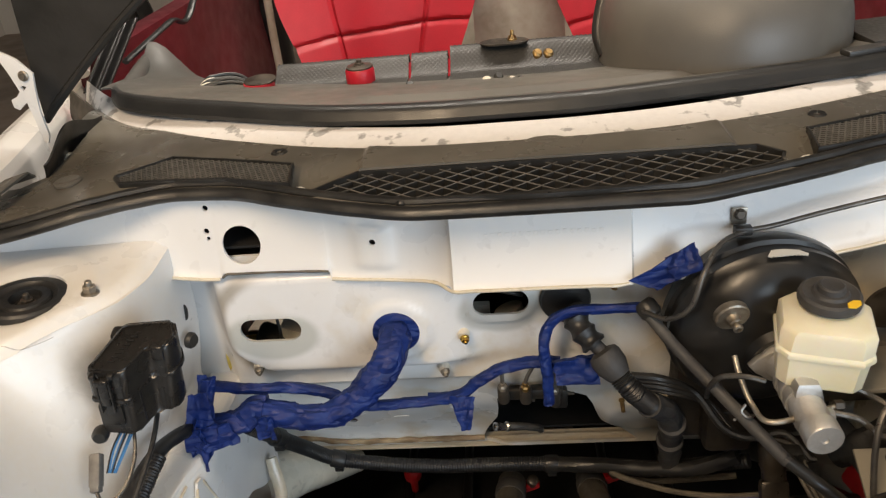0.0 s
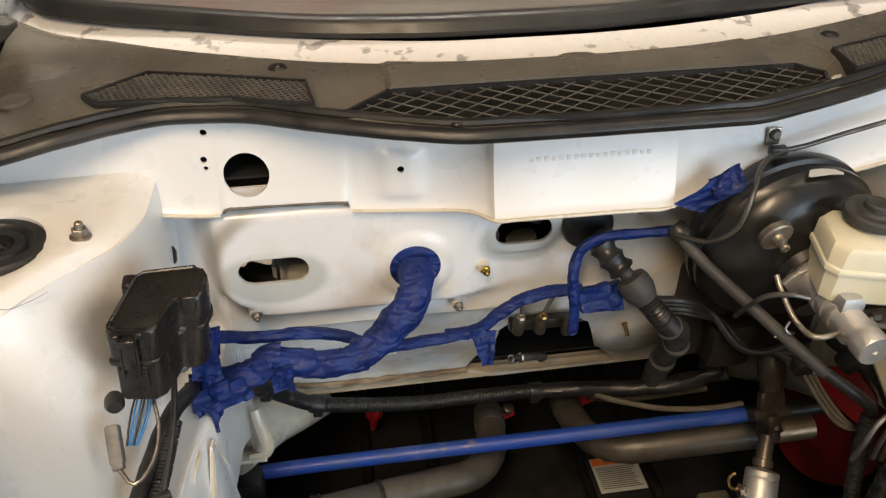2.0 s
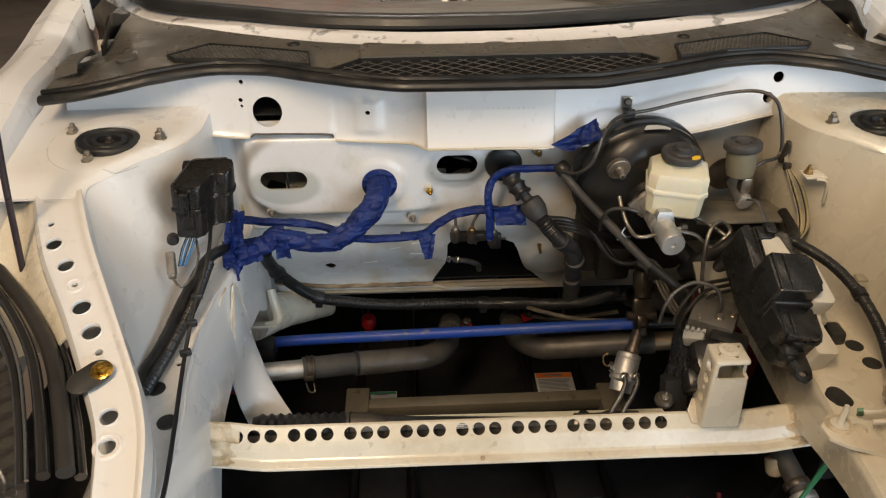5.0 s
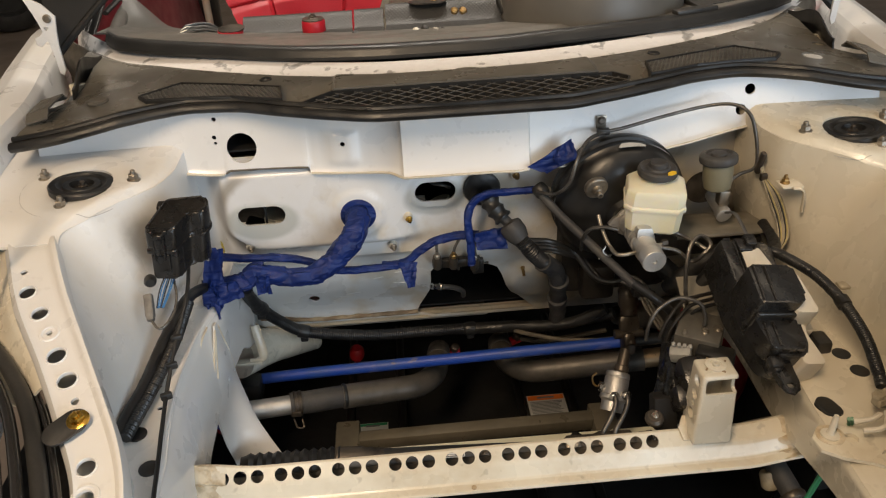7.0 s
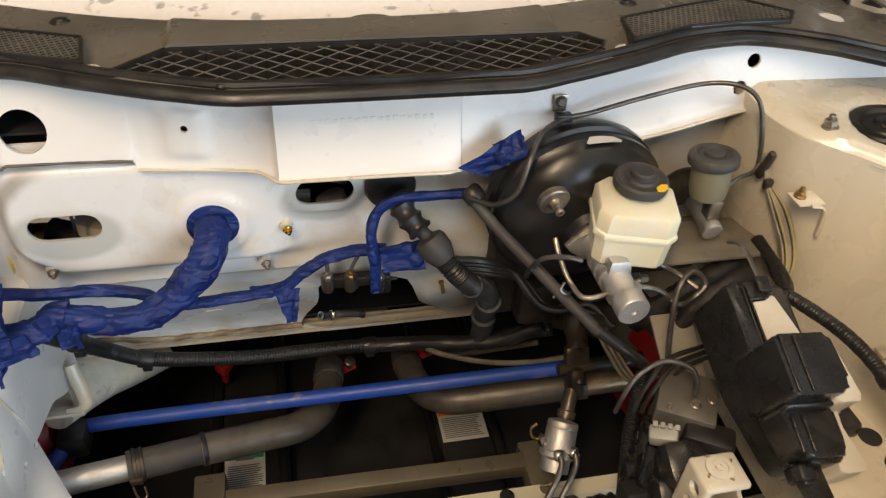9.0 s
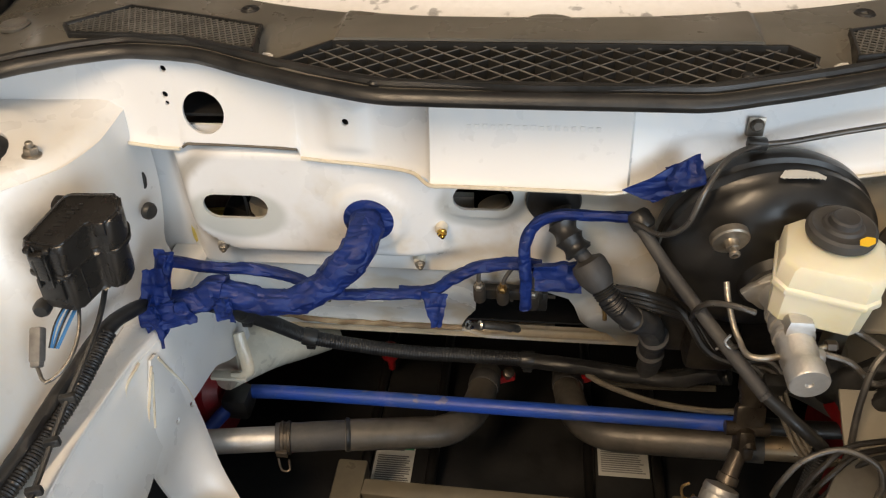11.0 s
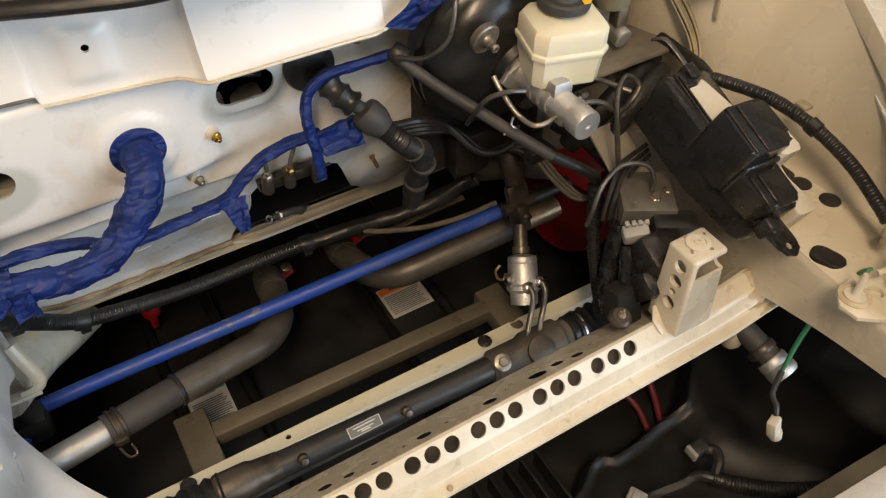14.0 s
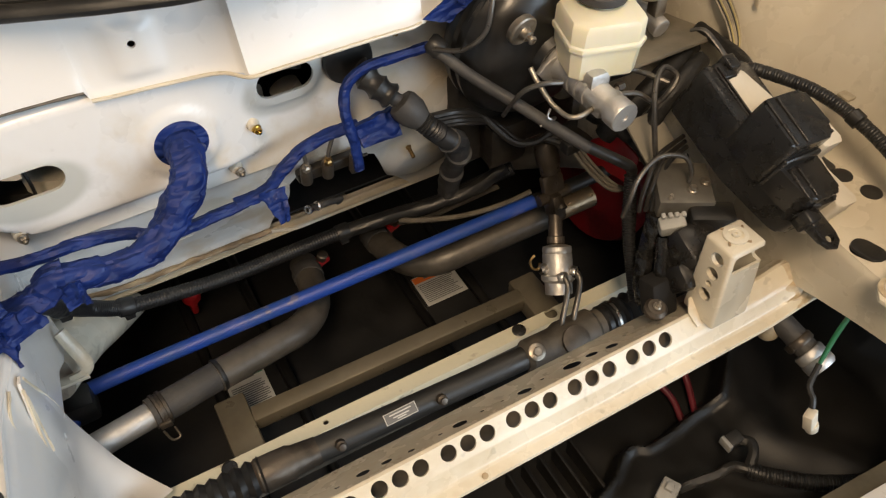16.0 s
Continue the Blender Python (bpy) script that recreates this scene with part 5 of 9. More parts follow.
part("rolled_horn", bm, DASH, DASH_OB)
# woven inserts
for xa, xb, raise_ in ((-0.400, -0.186, 0.026), (-0.182, -0.124, 0.027), (-0.120, 0.122, 0.034)):
    bm = bmesh.new()
    def weave(u, v, xa=xa, xb=xb, raise_=raise_):
        x = xa + (xb - xa) * u
        y = 0.338 + 0.105 * v
        z = 0.950 + raise_ * (0.12 * smooth(0, 0.06, v) + 0.88 * smooth(0.45, 0.92, v)) - 0.010 * smooth(0.95, 1, v)
        i, j = int(u * (xb - xa) / 0.0034), int(v * 31)
        z += 0.0011 if (i + j) % 2 else 0.0
        return (x, y, z)
    sheet(bm, weave, steps(0, 1, int((xb - xa) / 0.0017)), steps(0, 1, 62), (0, 0, -0.004))
    part("mesh_insert", bm, MESHCLOTH, DASH_OB, "woven mesh insert", angle=80)
bm = bmesh.new()
prism(bm, [(0.124, 0.340), (0.155, 0.352), (0.158, 0.40), (0.126, 0.443)], 0.94, 0.974, Matrix(), 0.003)
part("end_cap", bm, DASHEDGE, DASH_OB)
bm = bmesh.new()
prism(bm, [(0.46, 0.285), (0.66, 0.34), (0.64, 0.43), (0.45, 0.40)], 0.972, 0.982, Matrix(), 0.002)
part("mesh_insert", bm, MESHCLOTH, DASH_OB)
# hooded instrument binnacle
def hood(u, a):
    c = Vector((0.287, 0.425, 0.945))
    r = math.sin(u * math.pi / 2)
    h = math.cos(u * math.pi / 2) ** 0.55
    return (c.x + 0.182 * r * math.cos(a), c.y + 0.215 * r * math.sin(a) * (1 if math.sin(a) < 0 else 0.8), c.z + 0.17 * h)


bm = bmesh.new()
sheet(bm, hood, steps(0.02, 1, 20), steps(-math.pi * 1.12, 0.12 * math.pi, 44), (0, 0, -0.004))
part("binnacle_hood", bm, DASH, DASH_OB, "smooth grey instrument hood")
bm = bmesh.new()
tube(bm, [(0.115, 0.385, 0.965), (0.108, 0.41, 1.0), (0.13, 0.44, 1.07), (0.17, 0.46, 1.13)], 0.010, 10)
part("hood_rim", bm, TRIM, DASH_OB)
bm = bmesh.new()
box(bm, (0.435, 0.232, 0.989), (0.085, 0.02, 0.008), 0.002, Matrix.Rotation(radians(16), 4, "Z"))
part("number_window", bm, TRIM, DASH_OB, "small black window")
def bush(x, y, z):
    t = thing("mount_bush", "red polyurethane bush with a steel washer lying on the dash", "bush", (x, y, z), "loose bushes on the dash")
    bm = bmesh.new()
    lathe(bm, [(0.0215, 0), (0.0225, 0.003), (0.0225, 0.022), (0.0205, 0.025), (0, 0.025)], (x, y, z), (0, 0, 1), 32)
    part("bush_body", bm, REDRUBBER, t)
    bm = bmesh.new()
    lathe(bm, [(0.0205, 0.0252), (0.0205, 0.0275), (0.019, 0.0282), (0.006, 0.0282), (0.006, 0.0295), (0.0035, 0.0295), (0.0035, 0.0275), (0, 0.0275)], (x, y, z), (0, 0, 1), 32)
    part("washer", bm, DIRTYSTEEL, t, "dirty steel washer")
    bm = bmesh.new()
    hexbolt(bm, (x, y, z + 0.028), (0.1, -0.1, 1), 0.013, 0.006, 0.009, 0.004)
    part("nut", bm, DIRTYSTEEL, t)


bush(-0.260, 0.388, 0.950)
bush_l = thing("strip_bush", "red bush with a dirty steel plate on it", "bush", (-0.40, 0.36, 0.99), "loose bushes on the dash")
bm = bmesh.new()
lathe(bm, [(0.023, 0), (0.024, 0.004), (0.024, 0.014), (0, 0.014)], (-0.418, 0.375, 0.955), (0, 0, 1), 30)
part("bush_body", bm, REDRUBBER, bush_l)
bm = bmesh.new()
prism(bm, capsule(0.05, 0.0225), 0.0, 0.003, Matrix.Translation((-0.416, 0.377, 0.9695)) @ Matrix.Rotation(radians(5), 4, "X"), 0.0006)
part("plate", bm, DIRTYSTEEL, bush_l)
for x, y, z, m in ((-0.180, 0.339, 0.951, TRIM), (-0.065, 0.334, 0.951, PALEPLASTIC), (-0.048, 0.339, 0.954, TRIM), (-0.029, 0.327, 0.951, ZINC), (-0.016, 0.324, 0.951, TRIM), (0.011, 0.360, 0.978, BRASS), (0.027, 0.358, 0.978, BRASS)):
    bm = bmesh.new()
    lathe(bm, [(0.0045, 0), (0.0045, 0.004), (0.0075, 0.005), (0.0075, 0.008), (0.005, 0.011), (0, 0.011)], (x, y, z), (0.3, -0.5, 0.8), 14)
    solo("trim_clip", bm, m, "small loose trim clip lying on the dash", "fastener", "loose clips on the dash")
plate = thing("loose_plate", "dark oval plate with a brass bolt lying on the dash", "bracket", (0.0, 0.40, 1.01))
bm = bmesh.new()
prism(bm, capsule(0.075, 0.018), 0, 0.003, Matrix.Translation((-0.035, 0.425, 0.9855)), 0.0008)
part("plate", bm, DIRTYSTEEL, plate)
bm = bmesh.new()
hexbolt(bm, (-0.022, 0.428, 0.9885), (0, 0, 1), 0.010, 0.007, 0.0075, 0.008)
part("bolt", bm, BRASS, plate)
WB = thing("wire_bundle", "tangle of black wires with pale stripes on the dash end", "wiring harness", (-0.47, 0.40, 0.955))
for i in range(8):
    bm = bmesh.new()
    k = 0.0045 * i
    tube(bm, [(-0.535 + k * 0.5, 0.375 + 0.3 * k, 0.957), (-0.505, 0.380 + 0.7 * k, 0.966 + 0.3 * k), (-0.470, 0.392 + 0.9 * k, 0.968 + 0.006 * math.sin(i * 2.3)), (-0.438 - 0.2 * k, 0.398 + 0.8 * k, 0.958)], 0.0030, 8)
    part("wire", bm, PALEPLASTIC if i in (2, 5) else TRIM, WB)

# raised bonnet
BONNET = thing("bonnet", "raised bonnet, black underside seen from the front", "bonnet", (0, 0.3, 1.1))
def bonnet_face(x, v):
    low = 0.982 + 0.33 * (1 - (x / 0.69) ** 2)
    z = low + (2.02 - low) * v
    return (x, 0.25 + 0.12 * (z - 0.99), z)


bm = bmesh.new()
sheet(bm, bonnet_face, steps(-0.70, 0.70, 50), steps(0, 1, 16), (0, 0.012, 0))
part("inner_skin", bm, MATBLACK, BONNET)
bm = bmesh.new()
tube(bm, [bonnet_face(x, 0.0) for x in steps(-0.699, 0.699, 60)], 0.006, 8)
part("rolled_edge", bm, MATBLACK, BONNET)

# its hinges
for s in (-1, 1):
    bm = bmesh.new()
    m = Matrix(((s, 0, 0, 0), (0, 0, 1, 0.194), (0, 1, 0, 0), (0, 0, 0, 1)))
    prism(bm, [(0.704, 1.094), (0.675, 1.077), (0.658, 1.056), (0.663, 1.032), (0.667, 1.007), (0.666, 0.968), (0.671, 0.958), (0.677, 0.962), (0.678, 0.995), (0.680, 1.019), (0.694, 1.008), (0.701, 1.012), (0.701, 1.023), (0.691, 1.026), (0.684, 1.033), (0.691, 1.058)], -0.002, 0.002, m, 0.0006)
    h = part("hinge_arm", bm, WHITE, BONNET, "white painted steel hinge")
    bm = bmesh.new()
    prism(bm, [(0.682, 1.039), (0.678, 1.041), (0.673, 1.039), (0.679, 1.033)], -0.02, 0.02, m)
    cut(h, bm)
    bm = bmesh.new()
    hexbolt(bm, (s * 0.671, 0.1915, 1.054), (0, -1, 0.1), 0.009, 0.005, 0.007)
    part("bolt", bm, ZINC, h)
    bm = bmesh.new()
    prism(bm, [(0.640, 0.875), (0.675, 0.875), (0.670, 0.94), (0.643, 0.94)], -0.002, 0.008, m, 0.0008)
    part("foot", bm, AGED, h)

# cabin behind the dash
CABIN = thing("cabin_shell", "stripped car cabin with bare tunnel", "car part", (0, 1.2, 0.3))
bm = bmesh.new()
sheet(bm, lambda x, y: (x, y, 0.45 + 0.14 * smooth(0.16, 0.10, abs(x)) + 0.004 * noise.noise(Vector((x * 30, y * 30, 0)))), steps(-0.70, 0.70, 40), steps(0.45, 2.3, 24), (0, 0, -0.004))
part("floor_skin", bm, BAREFLOOR, CABIN)
bm = bmesh.new()
sheet(bm, lambda x, z: (x, 2.3 + 0.08 * z, z), steps(-0.78, 0.78, 10), steps(0.3, 1.35, 6), (0, 0.01, 0))
part("rear_panel", bm, BAREFLOOR, CABIN)
for s in (-1, 1):
    bm = bmesh.new()
    sheet(bm, lambda y, z, s=s: (s * (0.74 + 0.015 * math.sin(z * 9)), y, z), steps(0.55, 1.55, 12), steps(0.35, 0.99, 14), (s * 0.05, 0, 0))
    d = part("door_card", bm, MAROON, CABIN, "dark maroon door trim")
    bm = bmesh.new()
    tube(bm, [(s * 0.74, 1.6, 0.35), (s * 0.74, 1.62, 0.9), (s * 0.70, 1.7, 1.36)], 0.05, 12, flat=0.8)
    part("door_post", bm, TRIM, CABIN)
    bm = bmesh.new()
    tube(bm, [(s * 0.70, 1.45, 0.40), (s * 0.705, 1.47, 0.85), (s * 0.69, 1.5, 1.2)], 0.012, 10)
    part("weather_strip", bm, AGED, CABIN)
bm = bmesh.new()
box(bm, (0.01, 1.0, 0.63), (0.15, 0.16, 0.09), 0.015)
part("tunnel_box", bm, AGED, CABIN, "dirty cream tunnel bracket")
bm = bmesh.new()
sheet(bm, lambda x, v: (x, 1.22 + 0.12 * v, 0.55 + 0.36 * v), steps(-0.11, 0.13, 12), steps(0, 1, 10), (0, 0.004, 0))
part("tunnel_panel", bm, BAREFLOOR, CABIN)


def seat(x0):
    t = thing("front_seat", "red leather front seat with stitched panels", "seat", (x0, 1.2, 0.47), "front seats")
    def back(u, v):
        w = 0.185 + 0.085 * smooth(0.15, 0.62, v) - 0.03 * smooth(0.8, 1.0, v)
        x = x0 + w * u
        wing = 0.055 * abs(u) ** 3
        puff = 0.010 * math.cos(u * 3.1) ** 2 - 0.011 * smooth(0.035, 0.0, abs(abs(u) - 0.5))
        row = -0.010 * smooth(0.018, 0.0, min(abs(v - 0.40 - 0.03 * u), abs(v - 0.66), abs(v - 0.14)))
        return (x, 1.20 + 0.22 * v - wing - puff - row, 0.58 + 0.62 * v)
    bm = bmesh.new()
    sheet(bm, back, steps(-1, 1, 120), steps(0, 1, 120), (0, 0.10, 0.02))
    part("backrest", bm, RED, t)
    def base(u, v):
        return (x0 + 0.23 * u, 0.78 + 0.46 * v, 0.60 - 0.06 * v + 0.03 * abs(u) ** 3 - 0.03 * smooth(0.12, 0, v) + 0.012 * (1 - abs(2 * ((u + 1) * 1.5 % 1) - 1) ** 4))
    bm = bmesh.new()
    sheet(bm, base, steps(-1, 1, 40), steps(0, 1, 30), (0, 0, -0.13))
    part("cushion", bm, RED, t)


seat(-0.357)
seat(0.357)


# ---- things in the engine bay ----
def basis(at, w, d):
    """A frame at a place with x along w, y near d."""
    x = Vector(w).normalized()
    y = Vector(d)
    y = (y - x * y.dot(x)).normalized()
    z = x.cross(y)
    return Matrix.Translation(at) @ Matrix((x, y, z)).transposed().to_4x4()


def cable(name, pts, r, mat, label, category, group="", **kw):
    bm = bmesh.new()
    tube(bm, pts, r, **kw)
    return solo(name, bm, mat, label, category, group)


# strut mounts with nuts
for s in (-1, 1):
    x, y, z = s * 0.568, -0.102, 0.886
    t = thing("strut_mount", "black rubber strut mount cap in the tower top", "strut mount", (x, y, z), "strut mounts")
    up = (-s * 0.10, 0.05, 1)
    bm = bmesh.new()
    lathe(bm, [(0.045, -0.01), (0.0455, 0.002), (0.043, 0.0045), (0.034, 0.0045), (0.031, 0.001), (0.027, 0.000), (0.025, 0.003), (0.017, 0.003), (0.015, -0.006), (0.0, -0.006)], (x, y, z), up, 40)
    part("rubber_cap", bm, RUBBER, t)
    bm = bmesh.new()
    hexbolt(bm, (x, y, z - 0.006), up, 0.012, 0.007, 0.010, 0.006)
    part("centre_nut", bm, DIRTYSTEEL, t)
    for dx, dy in ((0.073, 0.002), (-0.058, 0.022), (-0.012, -0.055)):
        bm = bmesh.new()
        hexbolt(bm, (x - s * dx, y + dy, z + 0.10 * dy + 0.0012), up, 0.0125, 0.010, 0.0095, 0.006)
        part("tower_nut", bm, ZINC, t, "dull zinc flanged nut")

# relay box on the near-side tower wall: its floor and lid lean back a little
RB = thing("relay_box", "black plastic relay box clipped to the tower wall", "relay box", (-0.437, -0.17, 0.77))
lean = Matrix(((1, 0, 0.10, -0.435), (0, 1, 0, -0.172), (0, 0.25, 1, 0.867), (0, 0, 0, 1)))
plan = [(-0.028, -0.029), (0.012, -0.034), (0.028, -0.002), (0.047, -0.004), (0.055, 0.014), (0.046, 0.032), (-0.008, 0.030)]


def mbox(bm, c, s, b=0.002, m=lean):
    box(bm, (0, 0, 0), s, b, m @ Matrix.Translation(c))


def grown(k, lift=0.0):
    return rounded([(0.011 + (x - 0.011) * k, y * k + lift) for x, y in plan], 0.0055)


bm = bmesh.new()
prism(bm, grown(0.93), -0.080, -0.028, lean, 0.003)
part("lower_case", bm, BOX, RB)
bm = bmesh.new()
prism(bm, grown(1.0), -0.034, 0.0, lean, 0.0042)
lid = part("lid", bm, BOX, RB)
bm = bmesh.new()
prism(bm, grown(1.035), -0.037, -0.0325, lean, 0.001)
part("lid_lip", bm, BOX, RB)
for dx in (-0.0155, -0.0025):
    bm = bmesh.new()
    mbox(bm, (dx, -0.0345, -0.024), (0.0022, 0.005, 0.042), 0.0007)
    part("catch_rail", bm, BOX, RB)
bm = bmesh.new()
mbox(bm, (-0.009, -0.0350, -0.020), (0.0105, 0.005, 0.032), 0.0015)
mbox(bm, (-0.009, -0.0380, -0.006), (0.0130, 0.004, 0.006), 0.0010)
part("catch", bm, BOX, RB)
bm = bmesh.new()
mbox(bm, (-0.009, -0.0315, -0.052), (0.024, 0.004, 0.026), 0.001)
part("catch_plate", bm, BOX, RB)
bm = bmesh.new()
for k in range(8):
    mbox(bm, (-0.004 + 0.0022 * k, -0.018 + 0.005 * k, 0.0004), (0.0075, 0.0018, 0.0008), 0)
part("lid_print", bm, BOXGREY, lid, "worn raised print")
for x, y in ((0.0175, -0.018), (0.0215, -0.008), (0.036, -0.001), (0.046, 0.006)):
    bm = bmesh.new()
    mbox(bm, (x, y, -0.044), (0.003, 0.004, 0.066), 0.0012)
    part("side_rib", bm, BOX, RB)
bm = bmesh.new()
mbox(bm, (0.038, -0.003, -0.006), (0.012, 0.006, 0.016), 0.0015)
part("hinge_knuckle", bm, BOX, RB)
bm = bmesh.new()
rim_line = [lean @ Vector((x, y, 0.0004)) for x, y in grown(0.90)]
tube(bm, rim_line + rim_line[:1], 0.0013, 6, 0.004)
part("lid_bead", bm, BOX, lid)
bm = bmesh.new()
mbox(bm, (-0.018, -0.0345, -0.001), (0.006, 0.006, 0.005), 0.0012)
mbox(bm, (0.001, -0.0345, -0.001), (0.006, 0.006, 0.005), 0.0012)
part("hinge_lug", bm, BOX, RB)
bm = bmesh.new()
mbox(bm, (-0.014, 0.024, -0.022), (0.012, 0.014, 0.040), 0.003)
part("mounting_tab", bm, BOX, RB)
bm = bmesh.new()
tube(bm, [lean @ Vector((-0.020, -0.004, -0.020)), lean @ Vector((-0.030, -0.006, -0.028)), lean @ Vector((-0.028, -0.012, -0.042)), lean @ Vector((-0.020, -0.014, -0.046))], 0.0018, 8)
part("hook", bm, PALEPLASTIC, RB)

# plugs and wires under the relay box
bm = bmesh.new()
lathe(bm, [(0.007, 0), (0.0085, 0.004), (0.0085, 0.012), (0.006, 0.016), (0, 0.016)], (-0.476, -0.190, 0.775), (0.2, -0.9, 0.1), 20)
solo("grommet_plug", bm, RUBBER, "round black rubber plug below the relay box", "plug")
for i in range(6):
    dx = 0.0027 * (i - 2.5)
    cable("wire", [(-0.452 + dx, -0.178, 0.772), (-0.455 + dx * 1.2, -0.205, 0.762 + 0.002 * (i % 2)), (-0.462 + dx * 0.7, -0.222, 0.745)], 0.0010, LIGHTBLUE if i % 3 else TRIM, "thin light blue wire below the relay box" if i % 3 else "thin black wire below the relay box", "wire", "wires below the relay box", seg=6, step=0.004)
plug = thing("connector", "grey multi-pin connector hanging below the relay box", "connector", (-0.474, -0.235, 0.735))
mc_ = basis((-0.4745, -0.225, 0.752), (0.9, 0.1, 0.1), (0.1, -0.75, -0.6))
bm = bmesh.new()
mbox(bm, (0, 0, 0), (0.012, 0.034, 0.011), 0.002, mc_)
part("shell", bm, CONNECTOR, plug)
bm = bmesh.new()
mbox(bm, (0, 0.016, 0.0), (0.010, 0.012, 0.009), 0.0015, mc_)
mbox(bm, (0, -0.004, 0.007), (0.006, 0.014, 0.004), 0.001, mc_)
part("latch", bm, CONNECTOR, plug)
cable("wire_loop", [(-0.472, -0.240, 0.740), (-0.458, -0.254, 0.732), (-0.444, -0.236, 0.738), (-0.440, -0.210, 0.752), (-0.446, -0.185, 0.768)], 0.0019, LINE, "grey looped wire beside the connector", "wire", seg=8)

# harness along the near-side apron
cable("harness_trunk", [(-0.425, -0.105, 0.700), (-0.443, -0.16, 0.715), (-0.462, -0.235, 0.702), (-0.472, -0.31, 0.690), (-0.482, -0.37, 0.684), (-0.485, -0.405, 0.682)], 0.0092, LOOM, "thick black taped harness lying along the apron", "wiring harness", seg=14, shape=wrap(0.017, 0.05, 2.0))
cable("corrugated_conduit", [(-0.440, -0.17, 0.715), (-0.448, -0.235, 0.698), (-0.460, -0.31, 0.686), (-0.470, -0.37, 0.682), (-0.476, -0.408, 0.681)], 0.0078, LOOM, "split corrugated conduit along the apron", "conduit", seg=12, step=0.0015, shape=ribs(0.0036, 0.08))
HC = thing("release_cable", "thin black release cable clipped along the rail", "cable", (-0.43, -0.3, 0.70))
bm = bmesh.new()
tube(bm, [(-0.432, -0.120, 0.80), (-0.430, -0.175, 0.758), (-0.430, -0.215, 0.742), (-0.437, -0.27, 0.716), (-0.440, -0.33, 0.690), (-0.434, -0.40, 0.678), (-0.424, -0.47, 0.676), (-0.412, -0.56, 0.676), (-0.41, -0.62, 0.676)], 0.0029, 8)
part("sheath", bm, RUBBER, HC)
for p in ((-0.436, -0.262, 0.720), (-0.438, -0.30, 0.703), (-0.439, -0.342, 0.687)):
    bm = bmesh.new()
    box(bm, p, (0.015, 0.007, 0.010), 0.002, Matrix.Rotation(radians(20), 4, "Z"))
    part("clip", bm, RUBBER, HC)
for x, y in ((-0.468, -0.392), (-0.438, -0.452)):
    bm = bmesh.new()
    lathe(bm, [(0.0125, 0), (0.0125, 0.0016), (0.009, 0.003), (0, 0.003)], (x, y, 0.6702), (0, 0, 1), 22)
    solo("blanking_plug", bm, RUBBER, "flat black rubber blanking plug in the rail", "plug", "rail plugs")

for x, y in ((0.472, -0.388), (0.466, -0.352)):
    bm = bmesh.new()
    lathe(bm, [(0.0120, 0), (0.0120, 0.0012), (0.009, 0.002), (0, 0.002)], (x, y, 0.6690), (0, 0, 1), 22)
    solo("blanking_plug", bm, RUBBER, "flat black rubber blanking plug in the rail", "plug", "rail plugs")
bm = bmesh.new()
prism(bm, capsule(0.037, 0.0112), -0.003, 0.0008, Matrix.Translation((0.400, -0.447, 0.6695)) @ Matrix.Rotation(radians(105), 4, "Z"), 0.0006)
solo("blanking_plug", bm, RUBBER, "oval black rubber blanking plug in the rail", "plug", "rail plugs")

# blue masked harness
TH = thing("masked_harness", "wiring harness wrapped in creased blue masking tape", "wiring harness", (-0.2, -0.03, 0.70))


def taped(name, pts, r, seed, flat=1.0, seg=30, end=1.0):
    """A run of crumpled tape: overlapping turns, flats and sharp slanting folds."""
    bm = bmesh.new()

    def shape(q, t, a):
        ca, sa = math.cos(a), math.sin(a)
        turn = ((q + 0.010 * math.sin(a + seed * 2.1) + 0.004 * math.sin(q * 60 + seed)) / (0.033 + 0.006 * math.sin(seed))) % 1
        lump = noise.noise(Vector((q * 26 + seed * 3, ca, sa)))
        fold = abs(noise.noise(Vector((q * 34 + sa * 1.1 + seed * 7, ca * 1.5 + q * 12, sa * 1.5))))
        fine = abs(noise.noise(Vector((q * 80 - ca * 1.4 + seed * 5, ca * 2.6, sa * 2.6 + 3))))
        edge = -0.11 * smooth(0.07, 0.0, turn) + 0.10 * (0.5 - turn)
        return (0.97 + 0.15 * lump + 0.26 * (0.28 - fold) + 0.12 * (0.25 - fine) + edge) * (1 + (end - 1) * smooth(0.25, 0.75, q / t))
    tube(bm, pts, r, seg, 0.0022, shape, flat)
    return part(name, bm, TAPE, TH, angle=24)


taped("main_trunk", [(-0.187, 0.004, 0.757), (-0.188, -0.030, 0.757), (-0.196, -0.052, 0.739), (-0.227, -0.070, 0.711), (-0.259, -0.084, 0.695), (-0.296, -0.090, 0.694), (-0.334, -0.090, 0.703), (-0.351, -0.089, 0.708)], 0.0200, 1.0, end=0.76)
taped("trunk_end", [(-0.345, -0.089, 0.706), (-0.356, -0.090, 0.703), (-0.370, -0.093, 0.696), (-0.393, -0.098, 0.691), (-0.418, -0.104, 0.688), (-0.436, -0.108, 0.690)], 0.0165, 4.0, 0.95, end=1.30)
taped("trunk_wrap", [(-0.343, -0.089, 0.706), (-0.352, -0.089, 0.707), (-0.362, -0.091, 0.701)], 0.0188, 8.0, 0.95)
taped("upright_tail", [(-0.412, -0.072, 0.742), (-0.414, -0.090, 0.718), (-0.416, -0.106, 0.694), (-0.415, -0.114, 0.676)], 0.0095, 6.0, 0.8, end=1.5)
taped("loose_tail", [(-0.413, -0.110, 0.692), (-0.413, -0.124, 0.674), (-0.411, -0.134, 0.655)], 0.0100, 9.0, 0.6, end=0.2)
